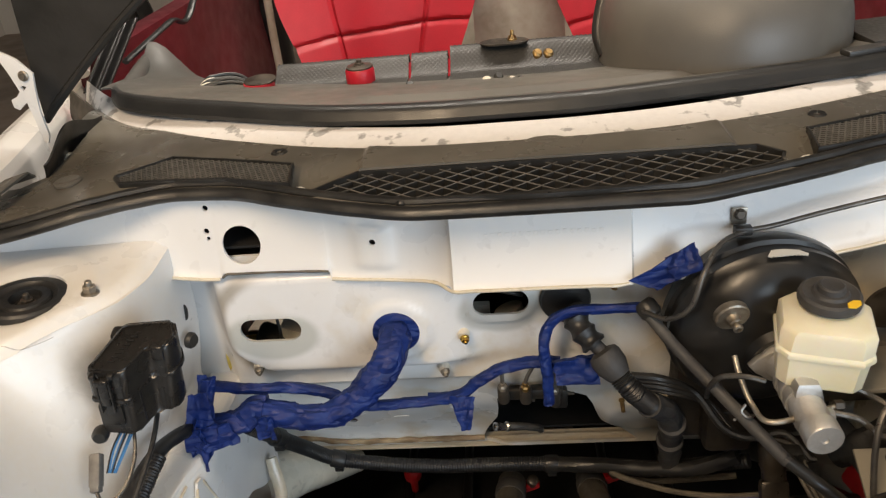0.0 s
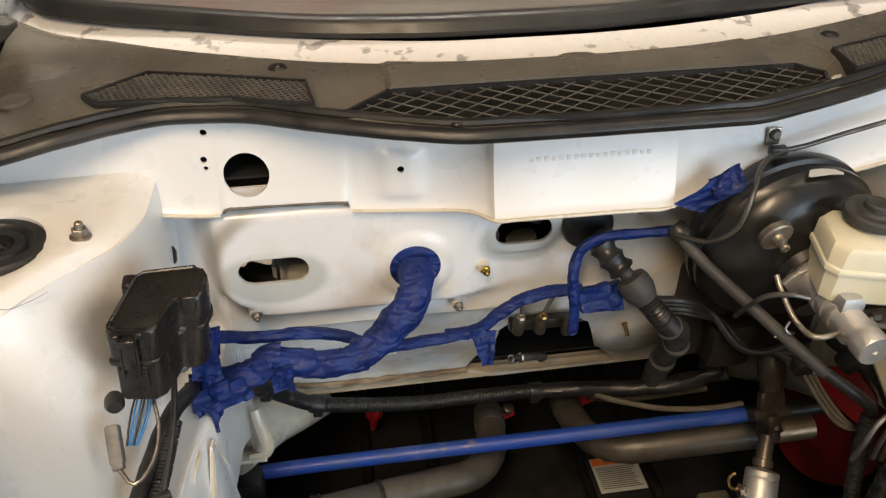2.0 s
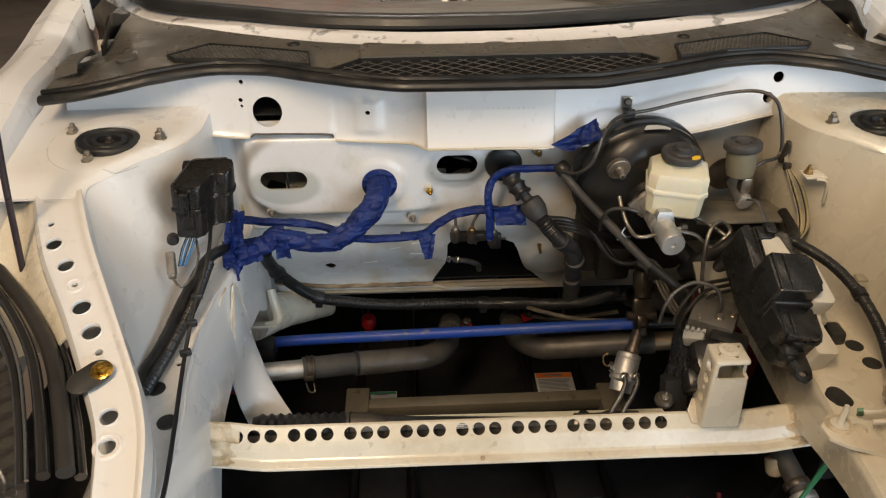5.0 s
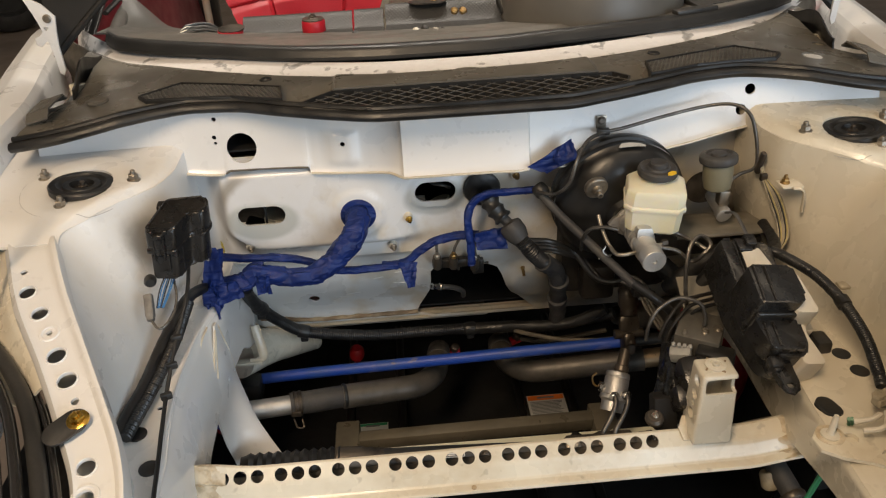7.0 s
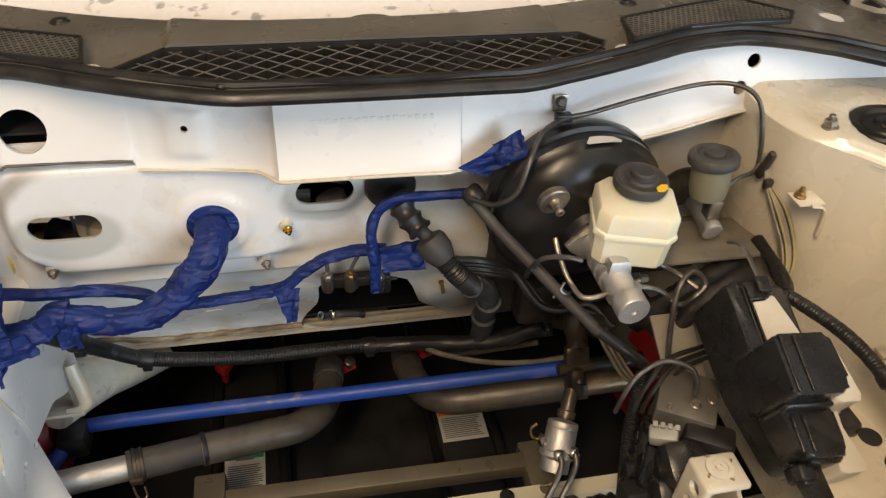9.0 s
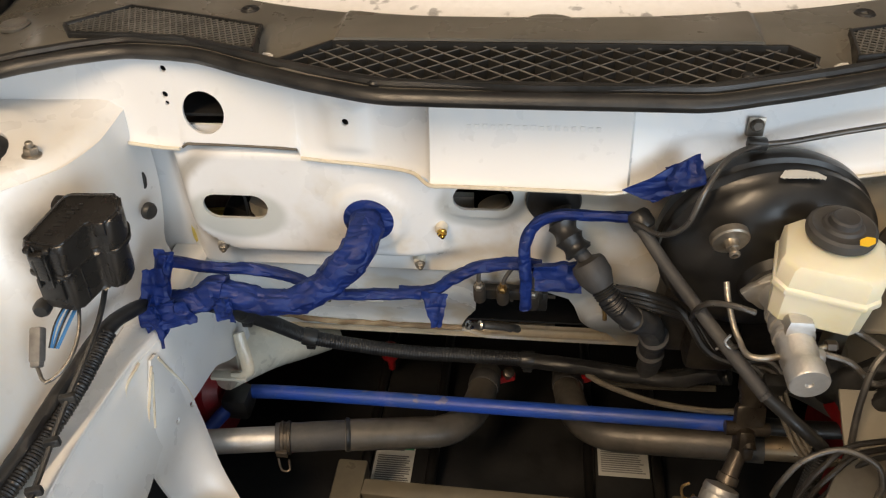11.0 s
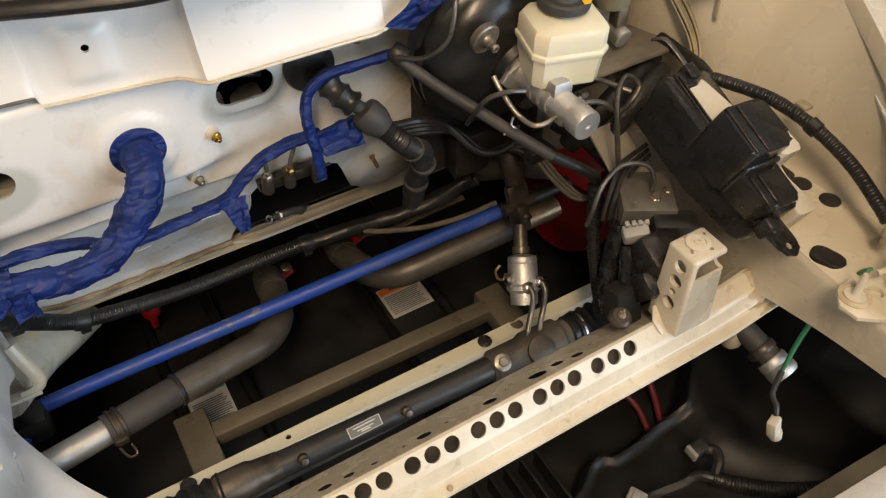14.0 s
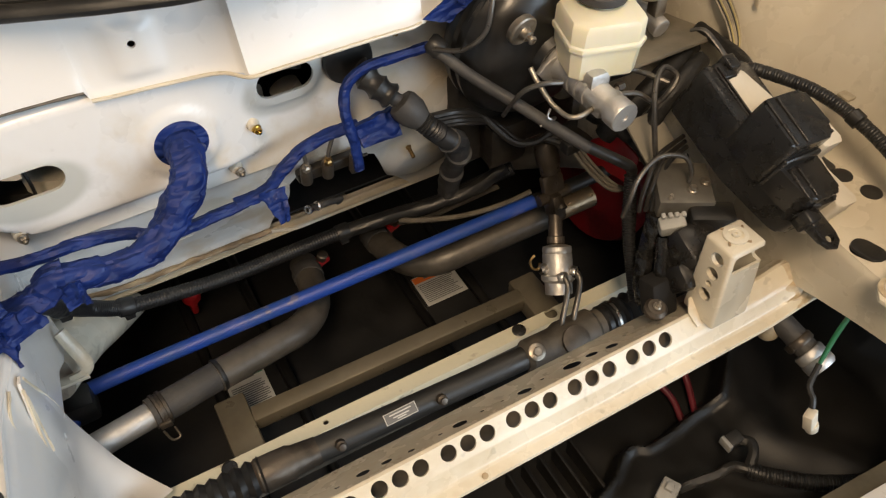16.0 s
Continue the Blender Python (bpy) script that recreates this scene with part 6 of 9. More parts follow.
taped("thin_branch", [(-0.418, -0.070, 0.730), (-0.400, -0.066, 0.7265), (-0.36, -0.066, 0.721), (-0.315, -0.056, 0.712), (-0.27, -0.052, 0.697), (-0.235, -0.058, 0.682), (-0.185, -0.042, 0.669), (-0.13, -0.034, 0.666)], 0.0078, 2.0, 0.8, 20)
taped("rising_branch", [(-0.155, -0.036, 0.668), (-0.115, -0.032, 0.670), (-0.092, -0.030, 0.688), (-0.06, -0.024, 0.703), (-0.02, -0.02, 0.707), (0.01, -0.022, 0.706)], 0.0088, 3.0, 0.8, 20)
taped("drop_branch", [(-0.006, -0.052, 0.668), (-0.007, -0.050, 0.705), (-0.010, -0.042, 0.748), (0.0, -0.032, 0.772), (0.025, -0.03, 0.786), (0.062, -0.032, 0.788), (0.103, -0.036, 0.790)], 0.0075, 5.0, 0.8, 20)


def flap(name, corners, seed, mat=TAPE, parent=TH, thick=0.0018, crease=0.004):
    a, b, c, d = (Vector(p) for p in corners)
    nrm = (b - a).cross(d - a).normalized()
    bm = bmesh.new()

    def f(u, v):
        p = a.lerp(b, u).lerp(d.lerp(c, u), v)
        w = noise.noise(Vector((u * 1.7 + seed, v * 1.7, seed)))
        w2 = 1.6 * abs(noise.noise(Vector((u * 2.6 + v + seed, v * 1.3, seed + 4))))
        e = 0.0030 * noise.noise(Vector((u * 4, v * 4, seed + 9)))
        q = p + nrm * (crease * (w + w2))
        return (q.x + e, q.y, q.z + e)
    sheet(bm, f, steps(0, 1, 14), steps(0, 1, 14), nrm * -thick)
    return part(name, bm, mat, parent, angle=25)


flap("tape_flap", [(-0.128, -0.040, 0.676), (-0.096, -0.042, 0.674), (-0.104, -0.062, 0.638), (-0.116, -0.060, 0.636)], 1.0)
flap("tape_flap", [(0.0, -0.030, 0.716), (0.052, -0.030, 0.722), (0.056, -0.036, 0.686), (0.004, -0.040, 0.690)], 2.0, thick=0.012)
flap("tape_flap", [(-0.428, -0.120, 0.702), (-0.396, -0.112, 0.696), (-0.404, -0.122, 0.672), (-0.412, -0.130, 0.662)], 3.0)
flap("tape_flap", [(-0.425, -0.100, 0.742), (-0.404, -0.094, 0.742), (-0.398, -0.112, 0.700), (-0.432, -0.122, 0.696)], 4.0)
flap("tape_flap", [(-0.436, -0.112, 0.706), (-0.412, -0.122, 0.708), (-0.408, -0.126, 0.676), (-0.424, -0.124, 0.682)], 7.0)
flap("tape_flap", [(-0.352, -0.106, 0.712), (-0.330, -0.110, 0.712), (-0.328, -0.112, 0.680), (-0.352, -0.106, 0.678)], 8.0)
bm = bmesh.new()
lathe(bm, [(0.031, 0), (0.0315, 0.004), (0.029, 0.009), (0.021, 0.012), (0, 0.013)], (-0.187, -0.006, 0.757), (0, -1, 0), 36)
part("grommet_cover", bm, TAPE, TH, "tape pressed over the round grommet")
PATCH = thing("tape_patch", "crumpled piece of blue tape stuck to the panel edge", "tape", (0.12, -0.058, 0.85))
flap("tape_sheet", [(0.082, -0.066, 0.846), (0.148, -0.056, 0.880), (0.162, -0.062, 0.853), (0.112, -0.070, 0.834)], 5.0, parent=PATCH, crease=0.006)
flap("tape_sheet", [(0.12, -0.062, 0.868), (0.150, -0.060, 0.884), (0.160, -0.066, 0.860), (0.13, -0.070, 0.848)], 6.5, parent=PATCH, crease=0.006)

flap("tape_flap", [(-0.420, -0.112, 0.704), (-0.380, -0.116, 0.712), (-0.372, -0.118, 0.682), (-0.412, -0.124, 0.674)], 11.0, crease=0.007)
flap("tape_flap", [(-0.444, -0.108, 0.702), (-0.420, -0.118, 0.716), (-0.405, -0.128, 0.690), (-0.428, -0.128, 0.672)], 12.5, crease=0.008)
flap("tape_flap", [(-0.420, -0.074, 0.752), (-0.400, -0.070, 0.744), (-0.402, -0.088, 0.722), (-0.420, -0.092, 0.720)], 13.0, crease=0.006)

# corrugated loom along the bulkhead foot
BL = thing("bulkhead_loom", "black corrugated loom running along the bulkhead foot", "wiring harness", (0, 0.09, 0.42))
loom_pts = [(-0.378, -0.070, 0.668), (-0.386, -0.035, 0.630), (-0.383, 0.018, 0.565), (-0.362, 0.058, 0.505), (-0.325, 0.080, 0.460), (-0.25, 0.088, 0.438), (-0.17, 0.088, 0.430), (-0.09, 0.088, 0.430), (0.0, 0.088, 0.428), (0.09, 0.080, 0.428), (0.16, 0.064, 0.436), (0.22, 0.048, 0.458), (0.27, 0.03, 0.480)]
bm = bmesh.new()
tube(bm, loom_pts, 0.0108, 12, 0.00105, ribs(0.0042, 0.035))
part("conduit", bm, LOOM, BL)
for p, d in ((loom_pts[4], (1, 0.1, -0.4)), (loom_pts[8], (1, 0, 0)), (loom_pts[2], (0.2, 0.5, -0.6))):
    bm = bmesh.new()
    d = Vector(d).normalized()
    lathe(bm, [(0.0128, -0.010), (0.0135, -0.008), (0.0135, 0.008), (0.0128, 0.010)], p, d, 16)
    box(bm, (p[0], p[1] - 0.002, p[2] - 0.016), (0.014, 0.008, 0.012), 0.002)
    part("saddle_clip", bm, RUBBER, BL)
cable("loom_branch", [(0.0, 0.087, 0.428), (0.07, 0.072, 0.437), (0.14, 0.05, 0.45), (0.2, 0.03, 0.47), (0.25, 0.02, 0.50)], 0.012, LOOM, "second black taped loom by the tunnel", "wiring harness", seg=12, shape=wrap(0.02, 0.05, 8))

# rubber gaiter and jointed loom through the bulkhead
RG = thing("rubber_gaiter", "black rubber gaiter with a corrugated tail through the bulkhead", "gaiter", (0.02, 0, 0.776))
bm = bmesh.new()
lathe(bm, [(0.030, 0), (0.031, 0.004), (0.029, 0.009), (0.019, 0.012), (0, 0.013)], (0.02, 0.012, 0.777), (0, -1, 0), 34)
part("grommet", bm, RUBBER, RG)
bm = bmesh.new()
tube(bm, [(0.024, -0.006, 0.772), (0.036, -0.028, 0.757), (0.050, -0.040, 0.743)], 0.0135, 16, 0.003, lambda q, t, a: 1.25 - 0.3 * abs(math.sin(q * 190)))
part("bellows", bm, RUBBER, RG)
bm = bmesh.new()
tube(bm, [(0.046, -0.038, 0.747), (0.060, -0.046, 0.734)], 0.0085, 14)
part("sleeve", bm, HOSE, RG)
bm = bmesh.new()
lathe(bm, [(0.010, 0), (0.0175, 0.003), (0.0195, 0.008), (0.0195, 0.022), (0.0165, 0.030), (0.014, 0.036)], (0.056, -0.044, 0.738), Vector((0.55, -0.45, -0.72)), 26)
part("boot", bm, HOSE, RG)
bm = bmesh.new()
tube(bm, [(0.072, -0.058, 0.716), (0.088, -0.068, 0.698), (0.108, -0.062, 0.672), (0.122, -0.052, 0.655)], 0.0128, 14, 0.0016, ribs(0.0036, 0.07))
part("corrugated_tail", bm, LOOM, RG)
bm = bmesh.new()
tube(bm, [(0.112, -0.060, 0.668), (0.130, -0.045, 0.648), (0.142, -0.030, 0.625), (0.150, -0.012, 0.592), (0.156, 0.012, 0.552), (0.160, 0.036, 0.505), (0.165, 0.05, 0.46)], 0.0165, 16, 0.005, wrap(0.03, 0.10, 9))
part("lower_sleeve", bm, HOSE, RG)
for p, d in (((0.150, -0.015, 0.595), (0.1, 0.35, -0.6)), ((0.158, 0.022, 0.53), (0.1, 0.3, -0.6))):
    bm = bmesh.new()
    lathe(bm, [(0.0165, -0.006), (0.018, -0.005), (0.018, 0.005), (0.0165, 0.006)], p, d, 20)
    part("tape_band", bm, HOSE, RG)

# fuel unions and heater pipe by the tunnel
for x, z, bend in ((-0.062, 0.676, 0.0), (-0.034, 0.674, 0.012), (0.002, 0.668, 0.0)):
    t = thing("pipe_union", "brass and steel pipe union on a dark block", "pipe fitting", (x, -0.02, z - 0.02), "pipe unions by the tunnel")
    bm = bmesh.new()
    lathe(bm, [(0.0055, 0), (0.0055, 0.006), (0.0035, 0.008), (0.0035, 0.013)], (x, -0.022, z - 0.008), (0, -0.25, 1), 6)
    part("nut", bm, BRASS if bend else ZINC, t)
    bm = bmesh.new()
    tube(bm, [(x, -0.024, z), (x + bend * 0.2, -0.024, z + 0.012), (x + bend, -0.02, z + 0.028)], 0.0026, 8, 0.003)
    part("pipe", bm, LINE, t)
    bm = bmesh.new()
    lathe(bm, [(0.0075, -0.036), (0.0075, -0.010), (0.006, -0.006)], (x, -0.020, z), (0, -0.25, 1), 12)
    part("body", bm, DIRTYSTEEL, t)
bm = bmesh.new()
box(bm, (-0.028, 0.004, 0.640), (0.084, 0.014, 0.016), 0.003)
box(bm, (0.010, 0.006, 0.628), (0.020, 0.012, 0.030), 0.003)
solo("union_block", bm, BLACKSTEEL, "dark steel block carrying three pipe unions", "bracket")
HP = thing("heater_pipe", "short steel heater pipe poking out of the tunnel", "pipe", (-0.05, 0, 0.6))
bm = bmesh.new()
tube(bm, [(-0.058, -0.026, 0.6105), (-0.040, -0.018, 0.602), (-0.026, -0.008, 0.590), (-0.018, 0.010, 0.572), (-0.016, 0.03, 0.55)], 0.0048, 14, 0.004)
part("bend", bm, LINE, HP)
bm = bmesh.new()
ax = Vector((-0.018, -0.010, 0.0095)).normalized()
lathe(bm, [(0.0048, 0), (0.0062, 0.002), (0.0062, 0.004), (0.0046, 0.006), (0.0046, 0.017), (0.0058, 0.019), (0.0056, 0.022), (0.0030, 0.0225), (0.0030, 0.012), (0, 0.012)], (-0.0575, -0.0265, 0.6105), ax, 18)
part("spigot", bm, STEEL, HP, "bright spigot")
bm = bmesh.new()
for i in range(5):
    box(bm, (-0.04 + 0.016 * i, 0.012, 0.628 - 0.003 * (i % 2)), (0.011, 0.004, 0.003), 0.0006)
    if i % 2:
        box(bm, (-0.04 + 0.016 * i, 0.012, 0.622), (0.004, 0.003, 0.010), 0.0006)
solo("wire_clip_strip", bm, DIRTYSTEEL, "thin bent wire bracket over the tunnel mouth", "bracket")

# studs and screws on the bulkhead
for x, z, m, d in ((-0.106, 0.739, GOLD, 1), (-0.372, 0.707, ZINC, 0), (-0.136, 0.682, ZINC, 0), (0.075, 0.800, BRASS, 1)):
    y = wall_y(x, z)
    t = thing("stud_bolt", "small plated bolt through a pale washer on the bulkhead", "bolt", (x, y, z), "bulkhead bolts")
    bm = bmesh.new()
    lathe(bm, [(0.008, 0), (0.008, 0.002), (0.006, 0.005), (0.005, 0.010), (0, 0.010)], (x, y, z), (-0.2, -1, 0.1), 18)
    part("seat", bm, PALEPLASTIC, t)
    bm = bmesh.new()
    hexbolt(bm, (x + 0.001, y - 0.010, z), (0.25, -1, -0.35), 0.009, 0.006, 0.006, 0.003)
    part("head", bm, m, t)
for x, z in ((0.092, 0.607), (0.143, 0.592)):
    bm = bmesh.new()
    lathe(bm, [(0.004, 0), (0.004, 0.003), (0.0028, 0.004), (0.0028, 0.018), (0, 0.019)], (x, wall_y(x, z), z), (0, -1, -0.5), 10)
    solo("stud", bm, BRASS, "thin brass stud on the bulkhead lobe", "bolt", "bulkhead bolts")
bm = bmesh.new()
prism(bm, capsule(0.022, 0.006), 0, 0.003, basis((-0.447, -0.012, 0.800), (0.1, 0.15, 1), (0.9, -0.4, 0)), 0.001)
solo("oval_plug", bm, RUBBER, "oval black plug in the bay corner", "plug")
bm = bmesh.new()
lathe(bm, [(0.010, 0), (0.010, 0.004), (0.008, 0.007), (0, 0.007)], (-0.437, -0.035, 0.775), (0.95, -0.3, 0), 20)
solo("grommet", bm, RUBBER, "small black grommet in the bay corner", "plug")

# brake booster, cylinder and reservoir
AX = Vector((0.06, -0.985, -0.12)).normalized()
B0 = Vector((0.2315, -0.003, 0.7735))
BB = thing("brake_booster", "large black enamelled brake servo on the bulkhead", "brake booster", tuple(B0))
bm = bmesh.new()
lathe(bm, [(0.0578, -0.0100), (0.0893, 0.0000), (0.1008, 0.0080), (0.1061, 0.0180), (0.1076, 0.0260), (0.1076, 0.0320), (0.1034, 0.0350), (0.1034, 0.0410), (0.1066, 0.0440), (0.1066, 0.0500), (0.1029, 0.0540), (0.1013, 0.0600), (0.0982, 0.0660), (0.0924, 0.0730), (0.0840, 0.0800), (0.0735, 0.0858), (0.0609, 0.0895), (0.0462, 0.0925), (0.0357, 0.0935), (0.0315, 0.1030), (0.0000, 0.1030)], B0, AX, 72)
part("shell", bm, BLACKGLOSS, BB)
bm = bmesh.new()
P = Vector((0.181, -0.1085, 0.8225))
PA = Vector((0.12, -0.96, -0.24)).normalized()
lathe(bm, [(0.018, -0.006), (0.018, 0.001), (0.0165, 0.0025), (0.008, 0.003), (0.0065, 0.006), (0.0065, 0.010), (0.0042, 0.011), (0.0042, 0.015), (0.0052, 0.016), (0.0048, 0.018), (0.0028, 0.0185), (0.0028, 0.012), (0, 0.012)], P, PA, 30)
part("vacuum_port", bm, ZINC, BB, "zinc plated vacuum port")
bm = bmesh.new()
for k in range(10):
    a = radians(78 + 1.9 * k)
    xx = axes_to(AX).to_3x3()
    pos = B0 + AX * 0.0565 + xx @ Vector((0.1079 * math.cos(a), 0.1079 * math.sin(a), 0))
    box(bm, pos, (0.0045, 0.011, 0.0012), 0, axes_to(pos - B0 - AX * 0.0565))
part("rating_label", bm, LABEL, BB, "silver rating label")

MC = thing("master_cylinder", "cast aluminium brake master cylinder", "brake cylinder", (0.24, -0.17, 0.75))
C0 = B0 + AX * 0.100
CE = Vector((0.2405, -0.223, 0.757))
CA = (CE - C0).normalized()
CL = (CE - C0).length
bm = bmesh.new()
lathe(bm, [(0.026, 0), (0.026, 0.008), (0.019, 0.012), (0.0165, 0.02), (0.0165, CL - 0.030), (0.0145, CL - 0.026), (0.0145, CL - 0.020), (0.0178, CL - 0.018), (0.0178, CL - 0.0015), (0.0168, CL), (0.004, CL), (0.003, CL - 0.002), (0, CL - 0.002)], C0, CA, 36)
part("barrel", bm, ALU, MC)
side_v = CA.cross(Vector((0, 0, 1))).normalized()
for f, sgn in ((0.45, -1), (0.72, -1)):
    bm = bmesh.new()
    p = C0 + CA * (CL * f)
    lathe(bm, [(0.010, 0), (0.0095, 0.018), (0.008, 0.020)], p, side_v * sgn + Vector((0, 0, -0.15)), 18)
    part("port_boss", bm, ALU, MC)
bm = bmesh.new()
prism(bm, [(-0.012, -0.022), (0.012, -0.022), (0.012, 0.026), (-0.012, 0.026)], 0, 0.024, Matrix.Translation(C0 + CA * (CL * 0.45) + Vector((0, 0, 0.004))), 0.008)
part("reservoir_neck", bm, ALU, MC)
# cast flats along the barrel, the end collar and the stop screw
bm = bmesh.new()
mb = basis(C0 + CA * (CL * 0.5), side_v, CA)
box(bm, (0, -0.004, -0.004), (0.030, CL * 0.52, 0.024), 0.005, mb)
part("cast_flank", bm, ALU, MC)
bm = bmesh.new()
prism(bm, [(-0.036, 0.0), (-0.028, -0.010), (-0.010, -0.020), (0.010, -0.020), (0.028, -0.010), (0.036, 0.0), (0.028, 0.010), (0.010, 0.020), (-0.010, 0.020), (-0.028, 0.010)], 0.004, 0.012, Matrix.Translation(C0) @ axes_to(CA), 0.002)
part("mounting_flange", bm, ALU, MC)
for k in (0.30, 0.42, 0.54):
    bm = bmesh.new()
    lathe(bm, [(0.0188, -0.003), (0.0192, 0.0), (0.0188, 0.003)], C0 + CA * (CL * k), CA, 30)
    part("cast_rib", bm, ALU, MC)
for a, b in ((0.38, -0.016), (0.62, -0.015)):
    bm = bmesh.new()
    p = C0 + CA * (CL * a) + side_v * -0.026
    lathe(bm, [(0.0055, 0), (0.0055, 0.008), (0.0035, 0.010)], p, side_v * -1, 6)
    part("union_nut", bm, DIRTYSTEEL, MC)

mr = basis((0.2605, -0.137, 0.790), (0.965, -0.26, -0.03), (0.26, 0.965, 0.02))
RV = thing("fluid_reservoir", "translucent white brake fluid reservoir with a black cap", "reservoir", (0.258, -0.152, 0.78))


def octagon(w, d, ch):
    return [(-w + ch, -d), (w - ch, -d), (w, -d + ch), (w, d - ch), (w - ch, d), (-w + ch, d), (-w, d - ch), (-w, -d + ch)]


bm = bmesh.new()
rows = [(0.0350, 0.0300, 0.008, -0.0190), (0.0390, 0.0340, 0.009, -0.0150), (0.0412, 0.0360, 0.010, 0.0180), (0.0441, 0.0385, 0.011, 0.0195), (0.0446, 0.0390, 0.011, 0.0225), (0.0441, 0.0385, 0.011, 0.0255), (0.0424, 0.0370, 0.011, 0.0270), (0.0424, 0.0370, 0.012, 0.0460), (0.0401, 0.0350, 0.013, 0.0505), (0.0339, 0.0300, 0.013, 0.0530), (0.0249, 0.0220, 0.010, 0.0560)]
prev = None
for w, d, ch, z in rows:
    ring = [bm.verts.new(mr @ Vector((x, y + (0.006 if z > 0.055 else 0), z))) for x, y in octagon(w, d, ch)]
    if prev:
        for i in range(8):
            bm.faces.new((prev[i], prev[(i + 1) % 8], ring[(i + 1) % 8], ring[i]))
    else:
        bm.faces.new(ring[::-1])
    prev = ring
bm.faces.new(prev)
bmesh.ops.bevel(bm, geom=[e for e in bm.edges if e.calc_face_angle(0) > 0.25], offset=0.0022, segments=3, affect="EDGES", profile=0.5)
part("tank", bm, RES, RV)
bm = bmesh.new()
lathe(bm, [(0.020, 0.050), (0.020, 0.062)], mr @ Vector((0, 0.008, 0)), mr.to_3x3() @ Vector((0, -0.05, 1)), 30)
part("neck", bm, RES, RV)
capx, capd = mr @ Vector((0, 0.008, 0.063)), mr.to_3x3() @ Vector((0, -0.05, 1))
bm = bmesh.new()
lathe(bm, [(0.026, -0.003), (0.0288, -0.001), (0.0295, 0.003), (0.0285, 0.0075), (0.0255, 0.0095), (0.0235, 0.0085), (0.0178, 0.0088), (0.0158, 0.0115), (0.0132, 0.012), (0.0125, 0.017), (0.0105, 0.0185), (0.008, 0.0175), (0, 0.0175)], capx, capd, 40)
cap = part("cap", bm, HOSE, RV, "black ribbed filler cap")
bm = bmesh.new()
prism(bm, [(-0.009, 0), (-0.004, -0.0045), (0.004, -0.0045), (0.009, 0), (0.004, 0.0045), (-0.004, 0.0045)], 0, 0.0008, Matrix.Translation(capx + capd * 0.0090) @ axes_to(capd) @ Matrix.Translation((0.011, -0.0225, 0)) @ Matrix.Rotation(radians(25), 4, "Z"))
part("cap_mark", bm, YELLOW, cap, "yellow printed symbol")

# clutch cylinder and its reservoir
CR = thing("clutch_reservoir", "round amber clutch fluid reservoir with a black cap", "reservoir", (0.385, -0.085, 0.77))
cd = Vector((-0.05, 0.10, 1)).normalized()
bm = bmesh.new()
lathe(bm, [(0.014, -0.004), (0.020, 0.0), (0.0225, 0.012), (0.023, 0.040), (0.020, 0.043)], (0.379, -0.086, 0.797), cd, 32)
part("tank", bm, RESDIM, CR)
bm = bmesh.new()
lathe(bm, [(0.026, 0.041), (0.0285, 0.043), (0.0290, 0.046), (0.0285, 0.052), (0.0265, 0.0545), (0.0205, 0.056), (0.0175, 0.053), (0.0125, 0.0535), (0.0115, 0.057), (0.009, 0.058), (0, 0.058)], (0.379, -0.086, 0.797), cd, 40)
part("cap", bm, HOSE, CR, "black rubber cap")
CC = thing("clutch_cylinder", "dull cast clutch master cylinder below its reservoir", "clutch cylinder", (0.39, -0.12, 0.76))
bm = bmesh.new()
lathe(bm, [(0.011, -0.022), (0.011, 0.018), (0.0125, 0.020), (0.0125, 0.030), (0.011, 0.031), (0.003, 0.031), (0, 0.030)], (0.388, -0.075, 0.762), (0.05, -1, -0.25), 28)
part("barrel", bm, ALU, CC)
bm = bmesh.new()
box(bm, (0.3885, -0.090, 0.782), (0.017, 0.018, 0.026), 0.003)
lathe(bm, [(0.005, 0), (0.005, 0.008), (0.0035, 0.010)], (0.3885, -0.090, 0.794), (0, 0, 1), 6)
part("outlet", bm, ZINC, CC)
bm = bmesh.new()
lathe(bm, [(0.03, 0), (0.03, 0.004), (0, 0.004)], (0.385, -0.02, 0.765), (0, -1, -0.1), 26)
part("flange", bm, DIRTYSTEEL, CC)

# pipework
PG = "brake and clutch pipes"
CP = thing("clutch_pipe", "grey steel pipe clipped across the upper panel", "pipe", (0.2, -0.03, 0.88), PG)
bm = bmesh.new()
tube(bm, [(0.102, -0.048, 0.793), (0.124, -0.078, 0.802), (0.142, -0.096, 0.828), (0.154, -0.090, 0.864), (0.176, -0.060, 0.880), (0.206, -0.038, 0.882), (0.24, -0.034, 0.886), (0.30, -0.028, 0.897), (0.37, -0.022, 0.907), (0.405, -0.040, 0.914), (0.426, -0.056, 0.904), (0.437, -0.066, 0.872), (0.443, -0.072, 0.832), (0.436, -0.078, 0.820), (0.414, -0.086, 0.818), (0.398, -0.092, 0.812), (0.3895, -0.091, 0.802)], 0.0028, 10, 0.004)
part("pipe", bm, LINE, CP)
bm = bmesh.new()
box(bm, (0.207, -0.034, 0.882), (0.019, 0.011, 0.010), 0.002)
part("clamp", bm, RUBBER, CP)
bm = bmesh.new()
box(bm, (0.206, -0.021, 0.893), (0.016, 0.003, 0.020), 0.001)
part("tab", bm, ZINC, CP)
bm = bmesh.new()
hexbolt(bm, (0.206, -0.0225, 0.896), (0, -1, 0.15), 0.009, 0.005, 0.0065)
part("screw", bm, DIRTYSTEEL, CP)
SH = thing("steam_hose", "grey rubber hose slanting past the servo with a wire clip", "hose", (0.18, -0.12, 0.73))
bm = bmesh.new()
